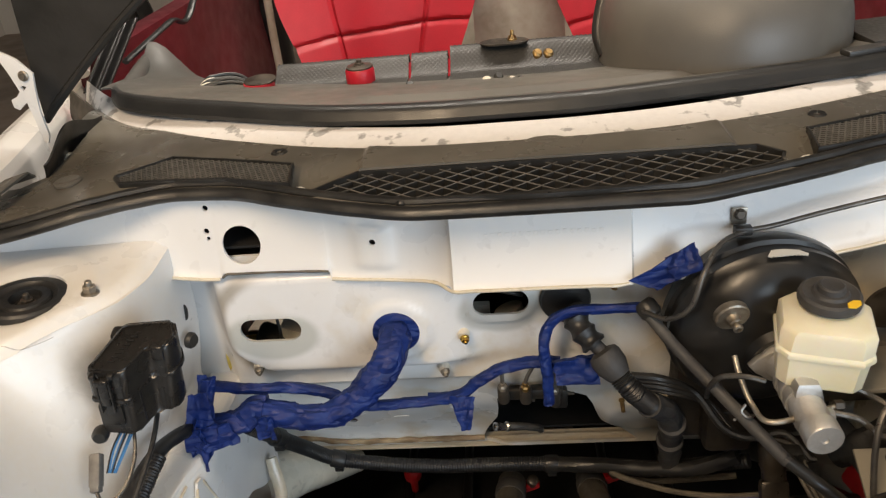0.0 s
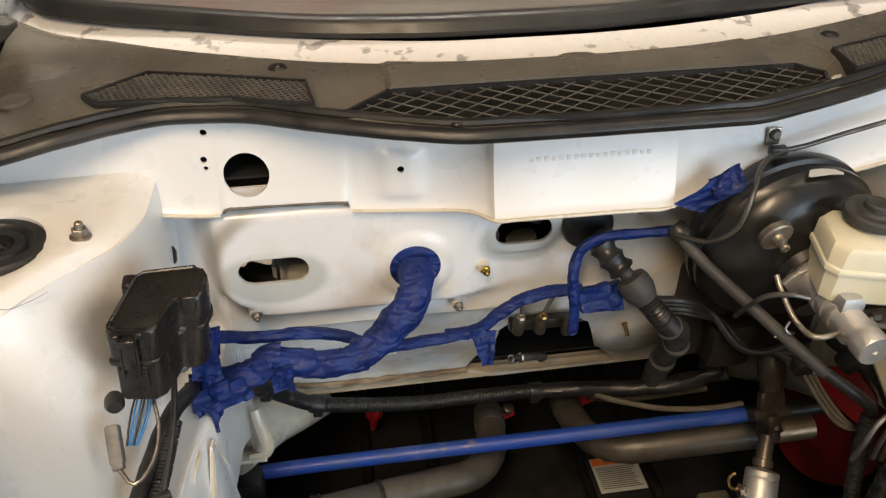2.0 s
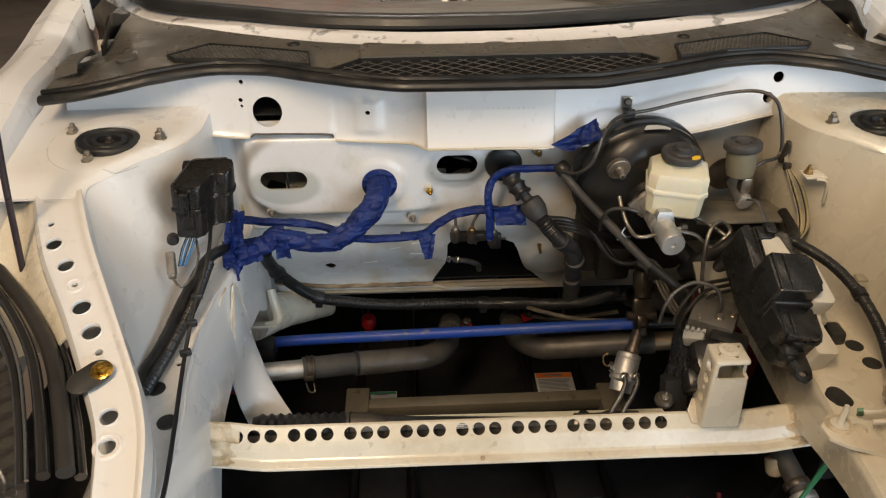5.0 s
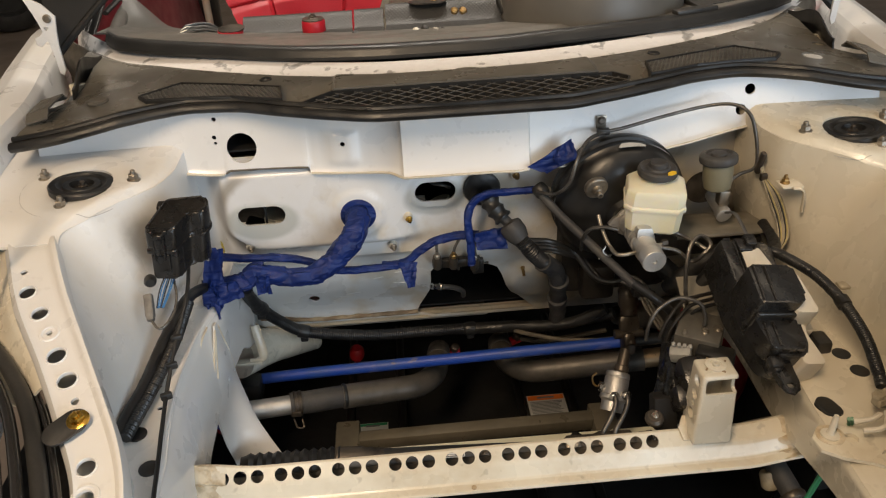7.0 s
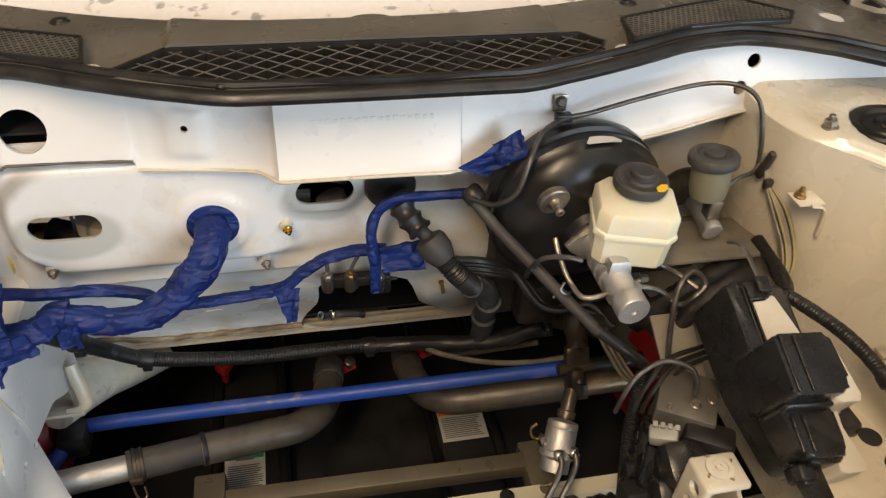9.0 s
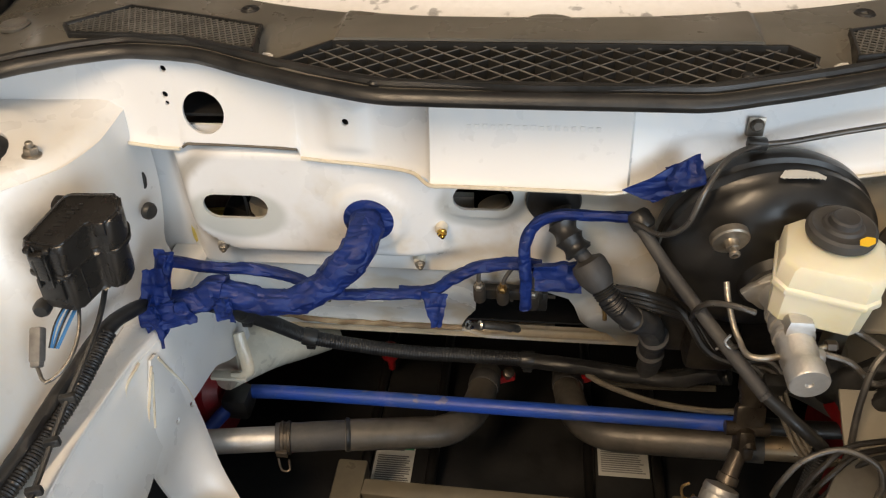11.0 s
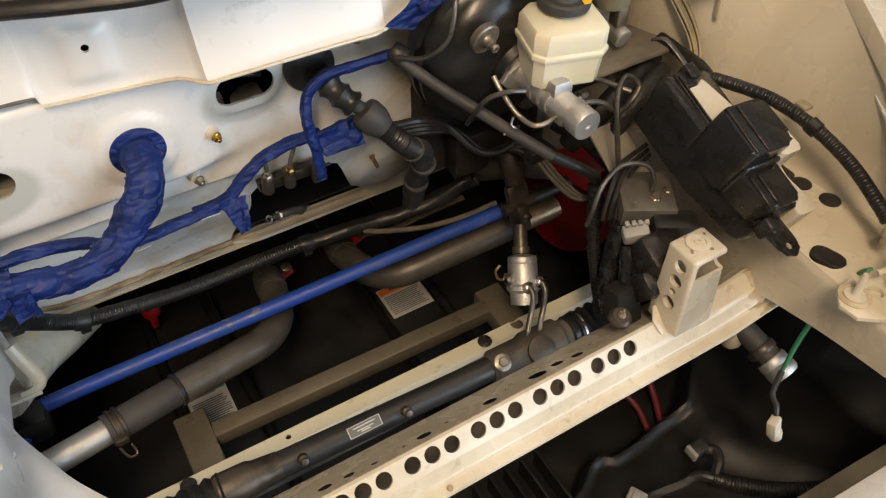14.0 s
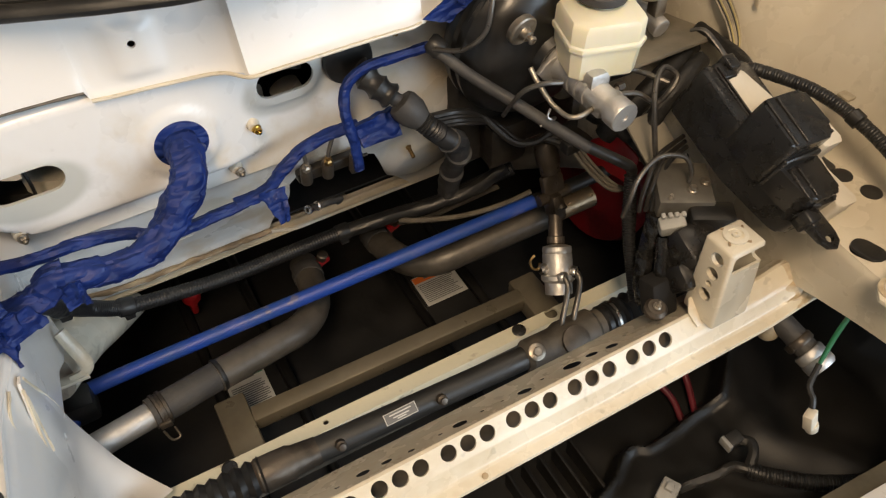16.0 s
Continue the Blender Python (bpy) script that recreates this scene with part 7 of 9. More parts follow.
lathe(bm, [(0.010, 0), (0.0125, 0.004), (0.0125, 0.016), (0.010, 0.02)], (0.104, -0.034, 0.796), (0.4, -0.5, -0.4), 18)
part("collar", bm, RUBBER, SH)
bm = bmesh.new()
tube(bm, [(0.104, -0.040, 0.792), (0.132, -0.078, 0.766), (0.162, -0.118, 0.745), (0.192, -0.155, 0.723), (0.224, -0.192, 0.700)], 0.0069, 14)
part("hose", bm, HOSE, SH)
bm = bmesh.new()
tube(bm, [(0.220, -0.188, 0.703), (0.250, -0.206, 0.684), (0.272, -0.212, 0.666), (0.284, -0.206, 0.648)], 0.0068, 12)
part("tail", bm, RUBBER, SH)
bm = bmesh.new()
tube(bm, [(0.186, -0.162, 0.752), (0.182, -0.164, 0.744), (0.188, -0.166, 0.738), (0.196, -0.160, 0.734), (0.196, -0.150, 0.726), (0.186, -0.150, 0.722), (0.178, -0.158, 0.728)], 0.0014, 7, 0.002)
part("wire_clip", bm, STEEL, SH, "bright bent wire clip")
cable("brake_pipe", [C0 + CA * (CL * 0.62) + side_v * -0.032, (0.205, -0.190, 0.752), (0.192, -0.165, 0.752), (0.184, -0.14, 0.772), (0.182, -0.125, 0.785)], 0.0030, ZINC, "grey bent brake pipe at the cylinder", "pipe", PG, seg=10, step=0.003)
cable("brake_pipe", [(0.205, -0.155, 0.775), (0.185, -0.150, 0.778), (0.166, -0.140, 0.770), (0.160, -0.125, 0.745), (0.165, -0.10, 0.71)], 0.003, LINE, "dark bent brake pipe at the cylinder", "pipe", PG, seg=8, step=0.003)
cable("brake_pipe", [(0.262, -0.185, 0.757), (0.285, -0.190, 0.752), (0.305, -0.20, 0.738), (0.318, -0.205, 0.752), (0.330, -0.20, 0.765), (0.318, -0.19, 0.775), (0.300, -0.20, 0.765), (0.292, -0.215, 0.735), (0.292, -0.225, 0.70), (0.296, -0.23, 0.67)], 0.0032, LINE, "coiled brown brake pipe behind the fuse box", "pipe", PG, seg=8, step=0.003)
cable("brake_pipe", [(0.258, -0.165, 0.772), (0.28, -0.16, 0.770), (0.31, -0.17, 0.758), (0.33, -0.19, 0.75)], 0.0032, LINE, "thin brown brake pipe at the cylinder", "pipe", PG, seg=8, step=0.003)
cable("brake_pipe", [(0.226, -0.262, 0.648), (0.226, -0.268, 0.680), (0.240, -0.262, 0.703), (0.268, -0.258, 0.716), (0.295, -0.268, 0.712), (0.303, -0.276, 0.694), (0.303, -0.277, 0.678)], 0.0028, LINE, "grey pipe looping into the modulator block", "pipe", PG, seg=10, step=0.003)
for i in range(3):
    k = 0.010 * i
    cable("brake_pipe", [(0.244 + k, -0.268, 0.652 - k * 0.4), (0.248 + k, -0.264, 0.664 - k * 0.6), (0.260 + k, -0.256, 0.683 - k), (0.285 + k, -0.240, 0.697 - k), (0.33 + k * 0.5, -0.23, 0.700 - k)], 0.0028, BLACKSTEEL if i < 2 else RUBBER, "dark pipe in a row behind the modulator", "pipe", PG, seg=8, step=0.004)
for i in range(4):
    k = 0.007 * i
    cable("brake_pipe", [(0.09 + k, -0.055, 0.708 - k), (0.125 + k * 0.5, -0.060, 0.705 - k), (0.165 + k, -0.05, 0.675 - k), (0.195 + k, -0.075, 0.640 - k * 0.6), (0.225 + k, -0.085, 0.632), (0.262, -0.085 - k, 0.637 - k), (0.285 + k * 0.3, -0.11, 0.62)], 0.0036 if i % 2 else 0.0046, BLACKSTEEL if i % 2 else RUBBER, "greasy pipe bending past the steering column", "pipe", PG, seg=8, step=0.005)
for i in range(3):
    k = 0.006 * i
    cable("brake_pipe", [(0.262 + k, -0.115, 0.625), (0.272 + k, -0.14, 0.605), (0.285 + k, -0.170, 0.590), (0.300 + k * 0.6, -0.185, 0.594), (0.310 + k * 0.5, -0.190, 0.610)], 0.0024, DUSTCABLE, "dusty fine pipe beside the steering joint", "pipe", PG, seg=8, step=0.004)
bm = bmesh.new()
box(bm, (0.262, -0.112, 0.630), (0.022, 0.018, 0.018), 0.003)
solo("pipe_clamp", bm, RUBBER, "black moulded clamp holding three fine pipes", "clamp")

# greasy pedal box shapes behind the steering joint
bm = bmesh.new()
box(bm, (0.25, 0.012, 0.64), (0.20, 0.05, 0.16), 0.02)
box(bm, (0.215, -0.022, 0.60), (0.06, 0.04, 0.07), 0.01)
solo("column_seal", bm, BLACKSTEEL, "grimy black steering column cover on the bulkhead", "cover")
IS = thing("inner_shelf", "grimy folded shelf below the clutch cylinder", "bracket", (0.36, -0.03, 0.65))
for nm, at, size, bev, tip, mat in (("upstand", (0.36, -0.03, 0.68), (0.16, 0.05, 0.06), 0.012, 0, GRIMESHADE), ("shelf_plate", (0.383, -0.088, 0.730), (0.155, 0.095, 0.006), 0.002, -10, SHELF), ("stay", (0.325, -0.205, 0.66), (0.05, 0.10, 0.004), 0.001, 30, SHELF)):
    bm = bmesh.new()
    box(bm, at, size, bev, Matrix.Rotation(radians(tip), 4, "X"))
    part(nm, bm, mat, IS)
# black lumps that stand in for the shade under the shelf
SK = thing("shelf_shade_loom", "black taped loom shape filling the shade below the shelf", "wiring harness", (0.37, -0.16, 0.72))
for pts, r, sd in (([(0.440, -0.105, 0.715), (0.415, -0.120, 0.712), (0.385, -0.130, 0.704), (0.352, -0.136, 0.690), (0.325, -0.132, 0.665), (0.310, -0.120, 0.635)], 0.016, 21.0), ([(0.425, -0.145, 0.722), (0.395, -0.158, 0.720), (0.365, -0.164, 0.706), (0.340, -0.168, 0.680), (0.322, -0.166, 0.645)], 0.012, 23.0), ([(0.455, -0.105, 0.735), (0.445, -0.150, 0.742), (0.430, -0.195, 0.752), (0.412, -0.225, 0.760)], 0.009, 25.0)):
    bm = bmesh.new()
    tube(bm, pts, r, 16, 0.004, wrap(0.026, 0.12, sd))
    part("taped_run", bm, LOOMSHADE, SK)
bm = bmesh.new()
tube(bm, [(0.300, -0.10, 0.668), (0.322, -0.13, 0.655), (0.335, -0.18, 0.640), (0.330, -0.215, 0.612), (0.318, -0.235, 0.570)], 0.017, 16, 0.004, wrap(0.03, 0.14, 27.0))
part("taped_run", bm, LOOMSHADE, SK)
# bright plate that stands in for the lit top of the red hub
RF = thing("lit_red_plate", "bright red plate put in as the lit top of the hub", "bracket", (0.408, -0.05, 0.52))
bm = bmesh.new()
prism(bm, rounded([(-0.050, -0.042), (0.036, -0.042), (0.040, 0.006), (-0.006, 0.022), (-0.046, -0.006)], 0.006), 0, 0.004, basis((0.404, -0.050, 0.518), (0.25, -0.95, 0.0), (0.18, 0.15, 0.95)), 0.001)
part("plate", bm, REDPAINT, RF)

# wire bundle and bracket on the far tower wall
for i in range(8):
    k = 0.0026 * i
    cable("loose_wire", [(0.441 + k * 0.1, -0.080, 0.846), (0.443 + k * 0.3, -0.098, 0.815), (0.447 + k * 0.9, -0.122, 0.790 + 0.3 * k), (0.452 + k, -0.146, 0.765), (0.452 + k * 0.8, -0.163, 0.742), (0.444 + k * 0.4, -0.174, 0.728), (0.428, -0.180, 0.720 - k)], 0.0013, (BEIGEWIRE, TRIM, YELLOWWIRE, BEIGEWIRE)[i % 4], ("dusty loose wire hanging by the tower", "black loose wire hanging by the tower", "yellowed loose wire hanging by the tower", "dusty loose wire hanging by the tower")[i % 4], "wire", "wires by the tower", seg=6, step=0.006)
bm = bmesh.new()
box(bm, (0.441, -0.088, 0.835), (0.008, 0.010, 0.042), 0.003, Matrix.Rotation(radians(18), 4, "X"))
box(bm, (0.445, -0.098, 0.815), (0.011, 0.008, 0.012), 0.002)
solo("wire_clip", bm, DIRTYSTEEL, "rusty clip over the loose wires", "clip")
TB = thing("tower_bracket", "cream bracket with a brass nut on the tower wall", "bracket", (0.475, -0.13, 0.79))
bm = bmesh.new()
box(bm, (0.464, -0.142, 0.823), (0.032, 0.026, 0.003), 0.0010)
tube(bm, [(0.462, -0.156, 0.823), (0.474, -0.158, 0.822), (0.479, -0.159, 0.812), (0.480, -0.160, 0.785)], 0.0042, 8, 0.004, flat=0.5)
part("plate", bm, AGED, TB)
bm = bmesh.new()
hexbolt(bm, (0.4575, -0.139, 0.8245), (0, 0, 1), 0.010, 0.007, 0.007, 0.006)
part("nut", bm, BRASS, TB)

# fuse box on the far side rail
fd, fw = Vector((0.05, -0.93, -0.37)), Vector((0.985, 0.02, -0.12))
mf = basis((0.326, -0.234, 0.795), fw, -fd)
FB = thing("fuse_box", "large black stepped fuse box on an ivory base", "fuse box", (0.36, -0.32, 0.68))


def fbox(bm, u0, u1, v0, v1, h0, h1, b=0.003):
    """A block in the box's own frame: across, down its length, and out of its face."""
    box(bm, (0, 0, 0), (u1 - u0, v1 - v0, h1 - h0), b, mf @ Matrix.Translation(((u0 + u1) / 2, -(v0 + v1) / 2, (h0 + h1) / 2)), 3)


def flid(name, outline, h0, h1, mat, bevel, parent=FB, label=""):
    """A lid with an outline of across and down, rounded at its corners."""
    bm = bmesh.new()
    prism(bm, rounded([(u, -v) for u, v in outline], 0.006), h0, h1, mf, bevel)
    return part(name, bm, mat, parent, label)


flid("case", [(0.0, 0.0), (0.003, 0.10), (0.022, 0.172), (0.032, 0.184), (0.066, 0.184), (0.074, 0.165), (0.074, 0.0)][::-1], -0.068, -0.007, BOXGREY, 0.004)
flid("lid", [(0.0, -0.001), (0.0, 0.076), (0.020, 0.076), (0.020, -0.001)][::-1], -0.03, 0.0, BOXGREY, 0.005)
blk = flid("upper_block", [(0.001, 0.072), (0.001, 0.132), (0.058, 0.132), (0.066, 0.122), (0.062, 0.072)][::-1], -0.03, 0.037, BOXGREY, 0.005)
blk2 = flid("lower_block", [(0.004, 0.128), (0.014, 0.172), (0.022, 0.180), (0.062, 0.180), (0.062, 0.128)][::-1], -0.03, 0.004, BOX, 0.004)
bm = bmesh.new()
fbox(bm, 0.004, 0.060, 0.130, 0.137, -0.03, 0.016, 0.004)
part("step", bm, BOXGREY, FB)
for p, u0, v0, v1, h in ((blk, 0.005, 0.074, 0.129, 0.037), (blk, 0.020, 0.074, 0.129, 0.037), (blk2, 0.014, 0.139, 0.175, 0.004), (blk2, 0.026, 0.139, 0.175, 0.004)):
    bm = bmesh.new()
    fbox(bm, u0, u0 + 0.004, v0, v1, h - 0.002, h + 0.0022, 0.0016)
    part("moulded_rib", bm, BOX, p)
for u in (0.0165, 0.0215):
    bm = bmesh.new()
    fbox(bm, u, u + 0.0025, 0.003, 0.072, -0.010, 0.0012, 0.0009)
    part("moulded_rib", bm, BOX, FB)
flid("blank_plate", [(0.0245, 0.020), (0.0245, 0.074), (0.066, 0.074), (0.070, 0.058), (0.054, 0.010), (0.046, 0.018)][::-1], -0.012, -0.0035, PALEPLASTIC, 0.0012, FB, "ivory blank plate")
flid("base_edge", [(0.056, 0.072), (0.056, 0.136), (0.087, 0.136), (0.076, 0.072)][::-1], -0.05, 0.022, PALEPLASTIC, 0.003, FB, "ivory edge of the base")
flid("base", [(0.058, 0.120), (0.058, 0.194), (0.090, 0.194), (0.078, 0.150), (0.083, 0.120)][::-1], -0.07, -0.008, PALEPLASTIC, 0.003, FB, "ivory moulded base")
bm = bmesh.new()
fbox(bm, 0.086, 0.108, 0.094, 0.132, -0.09, -0.030, 0.005)
part("base_wing", bm, PALEPLASTIC, FB)
bm = bmesh.new()
fbox(bm, 0.022, 0.046, -0.004, 0.018, -0.03, -0.002, 0.003)
fbox(bm, 0.036, 0.052, -0.008, 0.010, -0.03, 0.003, 0.002)
part("top_catch", bm, BOX, FB)
bm = bmesh.new()
tube(bm, [mf @ Vector((0.044, 0.002, -0.002)), mf @ Vector((0.038, 0.020, 0.004)), mf @ Vector((0.032, 0.042, 0.006)), mf @ Vector((0.026, 0.052, -0.004))], 0.0034, 8, 0.004, flat=0.5)
part("metal_stay", bm, LINE, FB, "thin bent metal stay")
for u0, v0 in ((0.058, 0.170), (0.016, 0.180)):
    bm = bmesh.new()
    fbox(bm, u0, u0 + 0.018, v0, v0 + 0.016, -0.034, -0.010, 0.003)
    fbox(bm, u0 + 0.004, u0 + 0.014, v0 + 0.010, v0 + 0.020, -0.026, -0.014, 0.002)
    part("lower_catch", bm, BOX, FB)
lugm = mf @ Matrix.Translation((0.036, -0.176, -0.030)) @ Matrix.Rotation(radians(8), 4, "Z")
lug = [(-0.018, 0.0), (0.016, 0.0), (0.014, -0.036), (0.010, -0.047), (0.0, -0.052), (-0.010, -0.047), (-0.014, -0.036)]
bm = bmesh.new()
prism(bm, lug[::-1], 0, 0.005, lugm, 0.0015)
prism(bm, [(-0.018, 0.0), (-0.015, 0.0), (-0.0115, -0.038), (-0.0145, -0.038)][::-1], 0, 0.011, lugm, 0.001)
foot = part("mounting_foot", bm, BOX, FB)
bm = bmesh.new()
prism(bm, capsule(0.012, 0.0040), -0.02, 0.02, lugm @ Matrix.Translation((0.0, -0.039, 0)))
cut(foot, bm)
bm = bmesh.new()
box(bm, (0.443, -0.335, 0.678), (0.022, 0.030, 0.022), 0.005)
solo("plug_body", bm, RUBBER, "black plug under the ivory fuse box base", "connector")

# corrugated loom on the far rail
FL = thing("rail_loom", "thick black corrugated loom lying along the far rail", "wiring harness", (0.47, -0.33, 0.69))
bm = bmesh.new()
tube(bm, [(0.408, -0.228, 0.763), (0.416, -0.243, 0.765), (0.438, -0.295, 0.764), (0.452, -0.346, 0.753), (0.456, -0.400, 0.737), (0.450, -0.450, 0.718), (0.447, -0.464, 0.712)], 0.0074, 14, 0.0011, ribs(0.0031, 0.045))
part("conduit", bm, LOOM, FL)
bm = bmesh.new()
lathe(bm, [(0.0078, -0.007), (0.0096, -0.006), (0.0096, 0.006), (0.0078, 0.007)], (0.452, -0.346, 0.753), (0.05, -1, -0.25), 18)
part("saddle", bm, RUBBER, FL)
bm = bmesh.new()
box(bm, (0.466, -0.318, 0.759), (0.014, 0.016, 0.005), 0.002)
part("felt_pad", bm, BEIGEWIRE, FL, "dusty felt pad")
LS = thing("loom_connector", "dirty ivory connector with taped wires on the rail end", "connector", (0.43, -0.48, 0.69))
bm = bmesh.new()
box(bm, (0.444, -0.474, 0.700), (0.022, 0.014, 0.012), 0.003, Matrix.Rotation(radians(20), 4, "Z"))
box(bm, (0.452, -0.470, 0.706), (0.008, 0.012, 0.010), 0.002, Matrix.Rotation(radians(20), 4, "Z"))
lathe(bm, [(0.007, 0), (0.0075, 0.003), (0.006, 0.006), (0, 0.006)], (0.438, -0.474, 0.705), (0, 0, 1), 18)
part("shell", bm, BEIGEWIRE, LS)
bm = bmesh.new()
tube(bm, [(0.43, -0.495, 0.698), (0.415, -0.503, 0.700), (0.398, -0.498, 0.694)], 0.0038, 10, shape=wrap(0.012, 0.1, 3))
part("tail", bm, PALEPLASTIC, LS)
bm = bmesh.new()
tube(bm, [(0.44, -0.492, 0.698), (0.425, -0.515, 0.698), (0.402, -0.512, 0.692)], 0.0032, 10)
part("tail", bm, PALEPLASTIC, LS)

# front corner plate, spigot and bayonet lamp wire
FP = thing("corner_plate", "cream pressed corner plate with a ball spigot", "bracket", (0.385, -0.505, 0.672))
bm = bmesh.new()
prism(bm, [(0.350, -0.500), (0.362, -0.486), (0.385, -0.482), (0.41, -0.495), (0.45, -0.505), (0.47, -0.55), (0.44, -0.57), (0.40, -0.545), (0.372, -0.535), (0.352, -0.52)], 0.6705, 0.676, Matrix(), 0.001)
plate_ob = part("plate", bm, AGED, FP)
bm = bmesh.new()
rod(bm, (0.394, -0.507, 0.67), (0, 0, 1), 0.0085, 0.05, 20)
rod(bm, (0.425, -0.54, 0.67), (0, 0, 1), 0.011, 0.05, 20)
cut(plate_ob, bm)
bm = bmesh.new()
lathe(bm, [(0.011, 0), (0.011, 0.002), (0.005, 0.003), (0.004, 0.006), (0.0034, 0.026), (0.0026, 0.030), (0, 0.030)], (0.372, -0.500, 0.676), (0.08, 0.05, 1), 20)
part("spigot", bm, PALEPLASTIC, FP)
bm = bmesh.new()
lathe(bm, [(0.0165, 0), (0.0165, 0.0012), (0.0125, 0.0020), (0.0115, 0.0008)], (0.372, -0.500, 0.676), (0, 0, 1), 26)
part("grease_ring", bm, SMEAR, FP, "brown greasy ring")
GW = thing("lamp_wire", "green twin wire hanging down to an ivory connector", "wire", (0.38, -0.46, 0.55))
for k in (0, 0.004):
    bm = bmesh.new()
    tube(bm, [(0.397 + k, -0.490, 0.690), (0.408 + k, -0.478, 0.665), (0.412 + k, -0.462, 0.60), (0.398 + k, -0.462, 0.54), (0.384 + k * 0.5, -0.468, 0.507), (0.380, -0.470, 0.502)], 0.0024, 8)
    part("core", bm, GREEN, GW)
bm = bmesh.new()
tube(bm, [(0.380, -0.470, 0.502), (0.362, -0.480, 0.481), (0.358, -0.492, 0.476), (0.354, -0.499, 0.466)], 0.0036, 8)
part("sleeve", bm, TRIM, GW)
cm = basis((0.350, -0.505, 0.452), (0.9, 0.3, 0.1), (-0.25, -0.3, -0.9))
bm = bmesh.new()
box(bm, (0, 0, 0), (0.017, 0.028, 0.012), 0.002, cm)
lathe(bm, [(0.0085, 0), (0.009, 0.004), (0.008, 0.016), (0.005, 0.018), (0, 0.018)], cm @ Vector((0.002, 0.010, 0)), cm.to_3x3() @ Vector((0.2, 1, 0)), 18)
part("connector", bm, PALEPLASTIC, GW, "ivory connector")

# modulator block in the far front corner
AB = thing("modulator_block", "grey machined modulator block over a black motor", "valve block", (0.295, -0.285, 0.62))
mm = basis((0.302, -0.270, 0.648), (0.85, -0.50, 0.0), (0.50, 0.85, 0.08))
bm = bmesh.new()
box(bm, (0, 0, 0), (0.062, 0.062, 0.052), 0.002, mm)
part("block", bm, BLOCK, AB, "grey machined block")
for u, v in ((0.008, -0.012), (-0.018, -0.024), (0.024, 0.0)):
    bm = bmesh.new()
    hexbolt(bm, mm @ Vector((u, v, 0.026)), mm.to_3x3() @ Vector((0, 0, 1)), 0.008 if u > 0.005 else 0.004, 0.006, 0.006 if u > 0.005 else 0.003)
    part("screw", bm, ZINC, AB)
bm = bmesh.new()
box(bm, (0.006, -0.045, -0.006), (0.052, 0.030, 0.046), 0.006, mm)
lathe(bm, [(0.030, 0), (0.032, 0.004), (0.032, 0.060), (0.028, 0.066)], mm @ Vector((0.01, -0.02, -0.03)), (0.2, -0.4, -1), 26)
part("motor", bm, RUBBER, AB, "black round motor")
bm = bmesh.new()
box(bm, (0, 0, 0), (0.030, 0.018, 0.022), 0.004, basis((0.264, -0.302, 0.650), (0.8, -0.4, 0.2), (0.4, 0.8, 0.3)))
for k in range(4):
    box(bm, (0, 0, 0), (0.005, 0.006, 0.006), 0.001, basis((0.254 + 0.007 * k, -0.296 - 0.003 * k, 0.664), (0.8, -0.4, 0.2), (0.4, 0.8, 0.3)))
part("plug", bm, GREYPLUG, AB, "pale grey plug")
bm = bmesh.new()
box(bm, (0.278, -0.325, 0.625), (0.05, 0.05, 0.06), 0.012, Matrix.Rotation(radians(25), 4, "X"))
box(bm, (0.262, -0.338, 0.600), (0.035, 0.035, 0.05), 0.010, Matrix.Rotation(radians(35), 4, "X"))
part("cover", bm, BOX, AB)
for pts, r in (([(0.268, -0.278, 0.645), (0.262, -0.282, 0.620), (0.256, -0.286, 0.590), (0.248, -0.296, 0.560), (0.244, -0.312, 0.535)], 0.014), ([(0.262, -0.30, 0.63), (0.250, -0.318, 0.60), (0.244, -0.330, 0.57), (0.242, -0.338, 0.545)], 0.011)):
    cable("sleeved_hose", pts, r, SLEEVE, "wrinkled glossy black sleeved hose beside the modulator", "hose", "sleeved hoses", seg=16, step=0.0024, shape=lambda q, t, a, r=r: 0.95 + 0.30 * (0.3 - abs(noise.noise(Vector((q * 55 + a * 0.4, math.cos(a) * 1.6, math.sin(a) * 1.6 + r * 90))))))
cable("corrugated_hose", [(0.285, -0.205, 0.640), (0.276, -0.222, 0.600), (0.268, -0.240, 0.565), (0.262, -0.262, 0.530), (0.255, -0.285, 0.50)], 0.0085, LOOM, "black corrugated conduit dropping past the modulator", "hose", "sleeved hoses", seg=12, step=0.0011, shape=ribs(0.0034, 0.06))
MF = thing("modulator_mount", "brown rubber mount foot on the cross bar", "mount", (0.222, -0.345, 0.56))
bm = bmesh.new()
box(bm, (0.238, -0.330, 0.572), (0.034, 0.028, 0.050), 0.004, Matrix.Rotation(radians(-20), 4, "X"))
part("arm", bm, VOID, MF)
bm = bmesh.new()
lathe(bm, [(0.013, -0.006), (0.0135, 0.000), (0.010, 0.004), (0, 0.004)], (0.219, -0.348, 0.578), (0, -0.2, 1), 22)
part("bush", bm, DIRTYSTEEL, MF)
bm = bmesh.new()
hexbolt(bm, (0.219, -0.349, 0.582), (0, -0.2, 1), 0.006, 0.005, 0.005, 0.006)
part("bolt", bm, ZINC, MF)

# steering joint, pinion valve and rack
SJ = thing("steering_joint", "oily steel steering universal joint and shaft", "steering joint", (0.25, -0.1, 0.52))
bm = bmesh.new()
lathe(bm, [(0.014, -0.012), (0.017, -0.008), (0.017, 0.020), (0.0145, 0.024), (0.0145, 0.036)], (0.262, -0.060, 0.588), (0.0, -0.38, -0.8), 24)
part("upper_sleeve", bm, JOINTSTEEL, SJ)
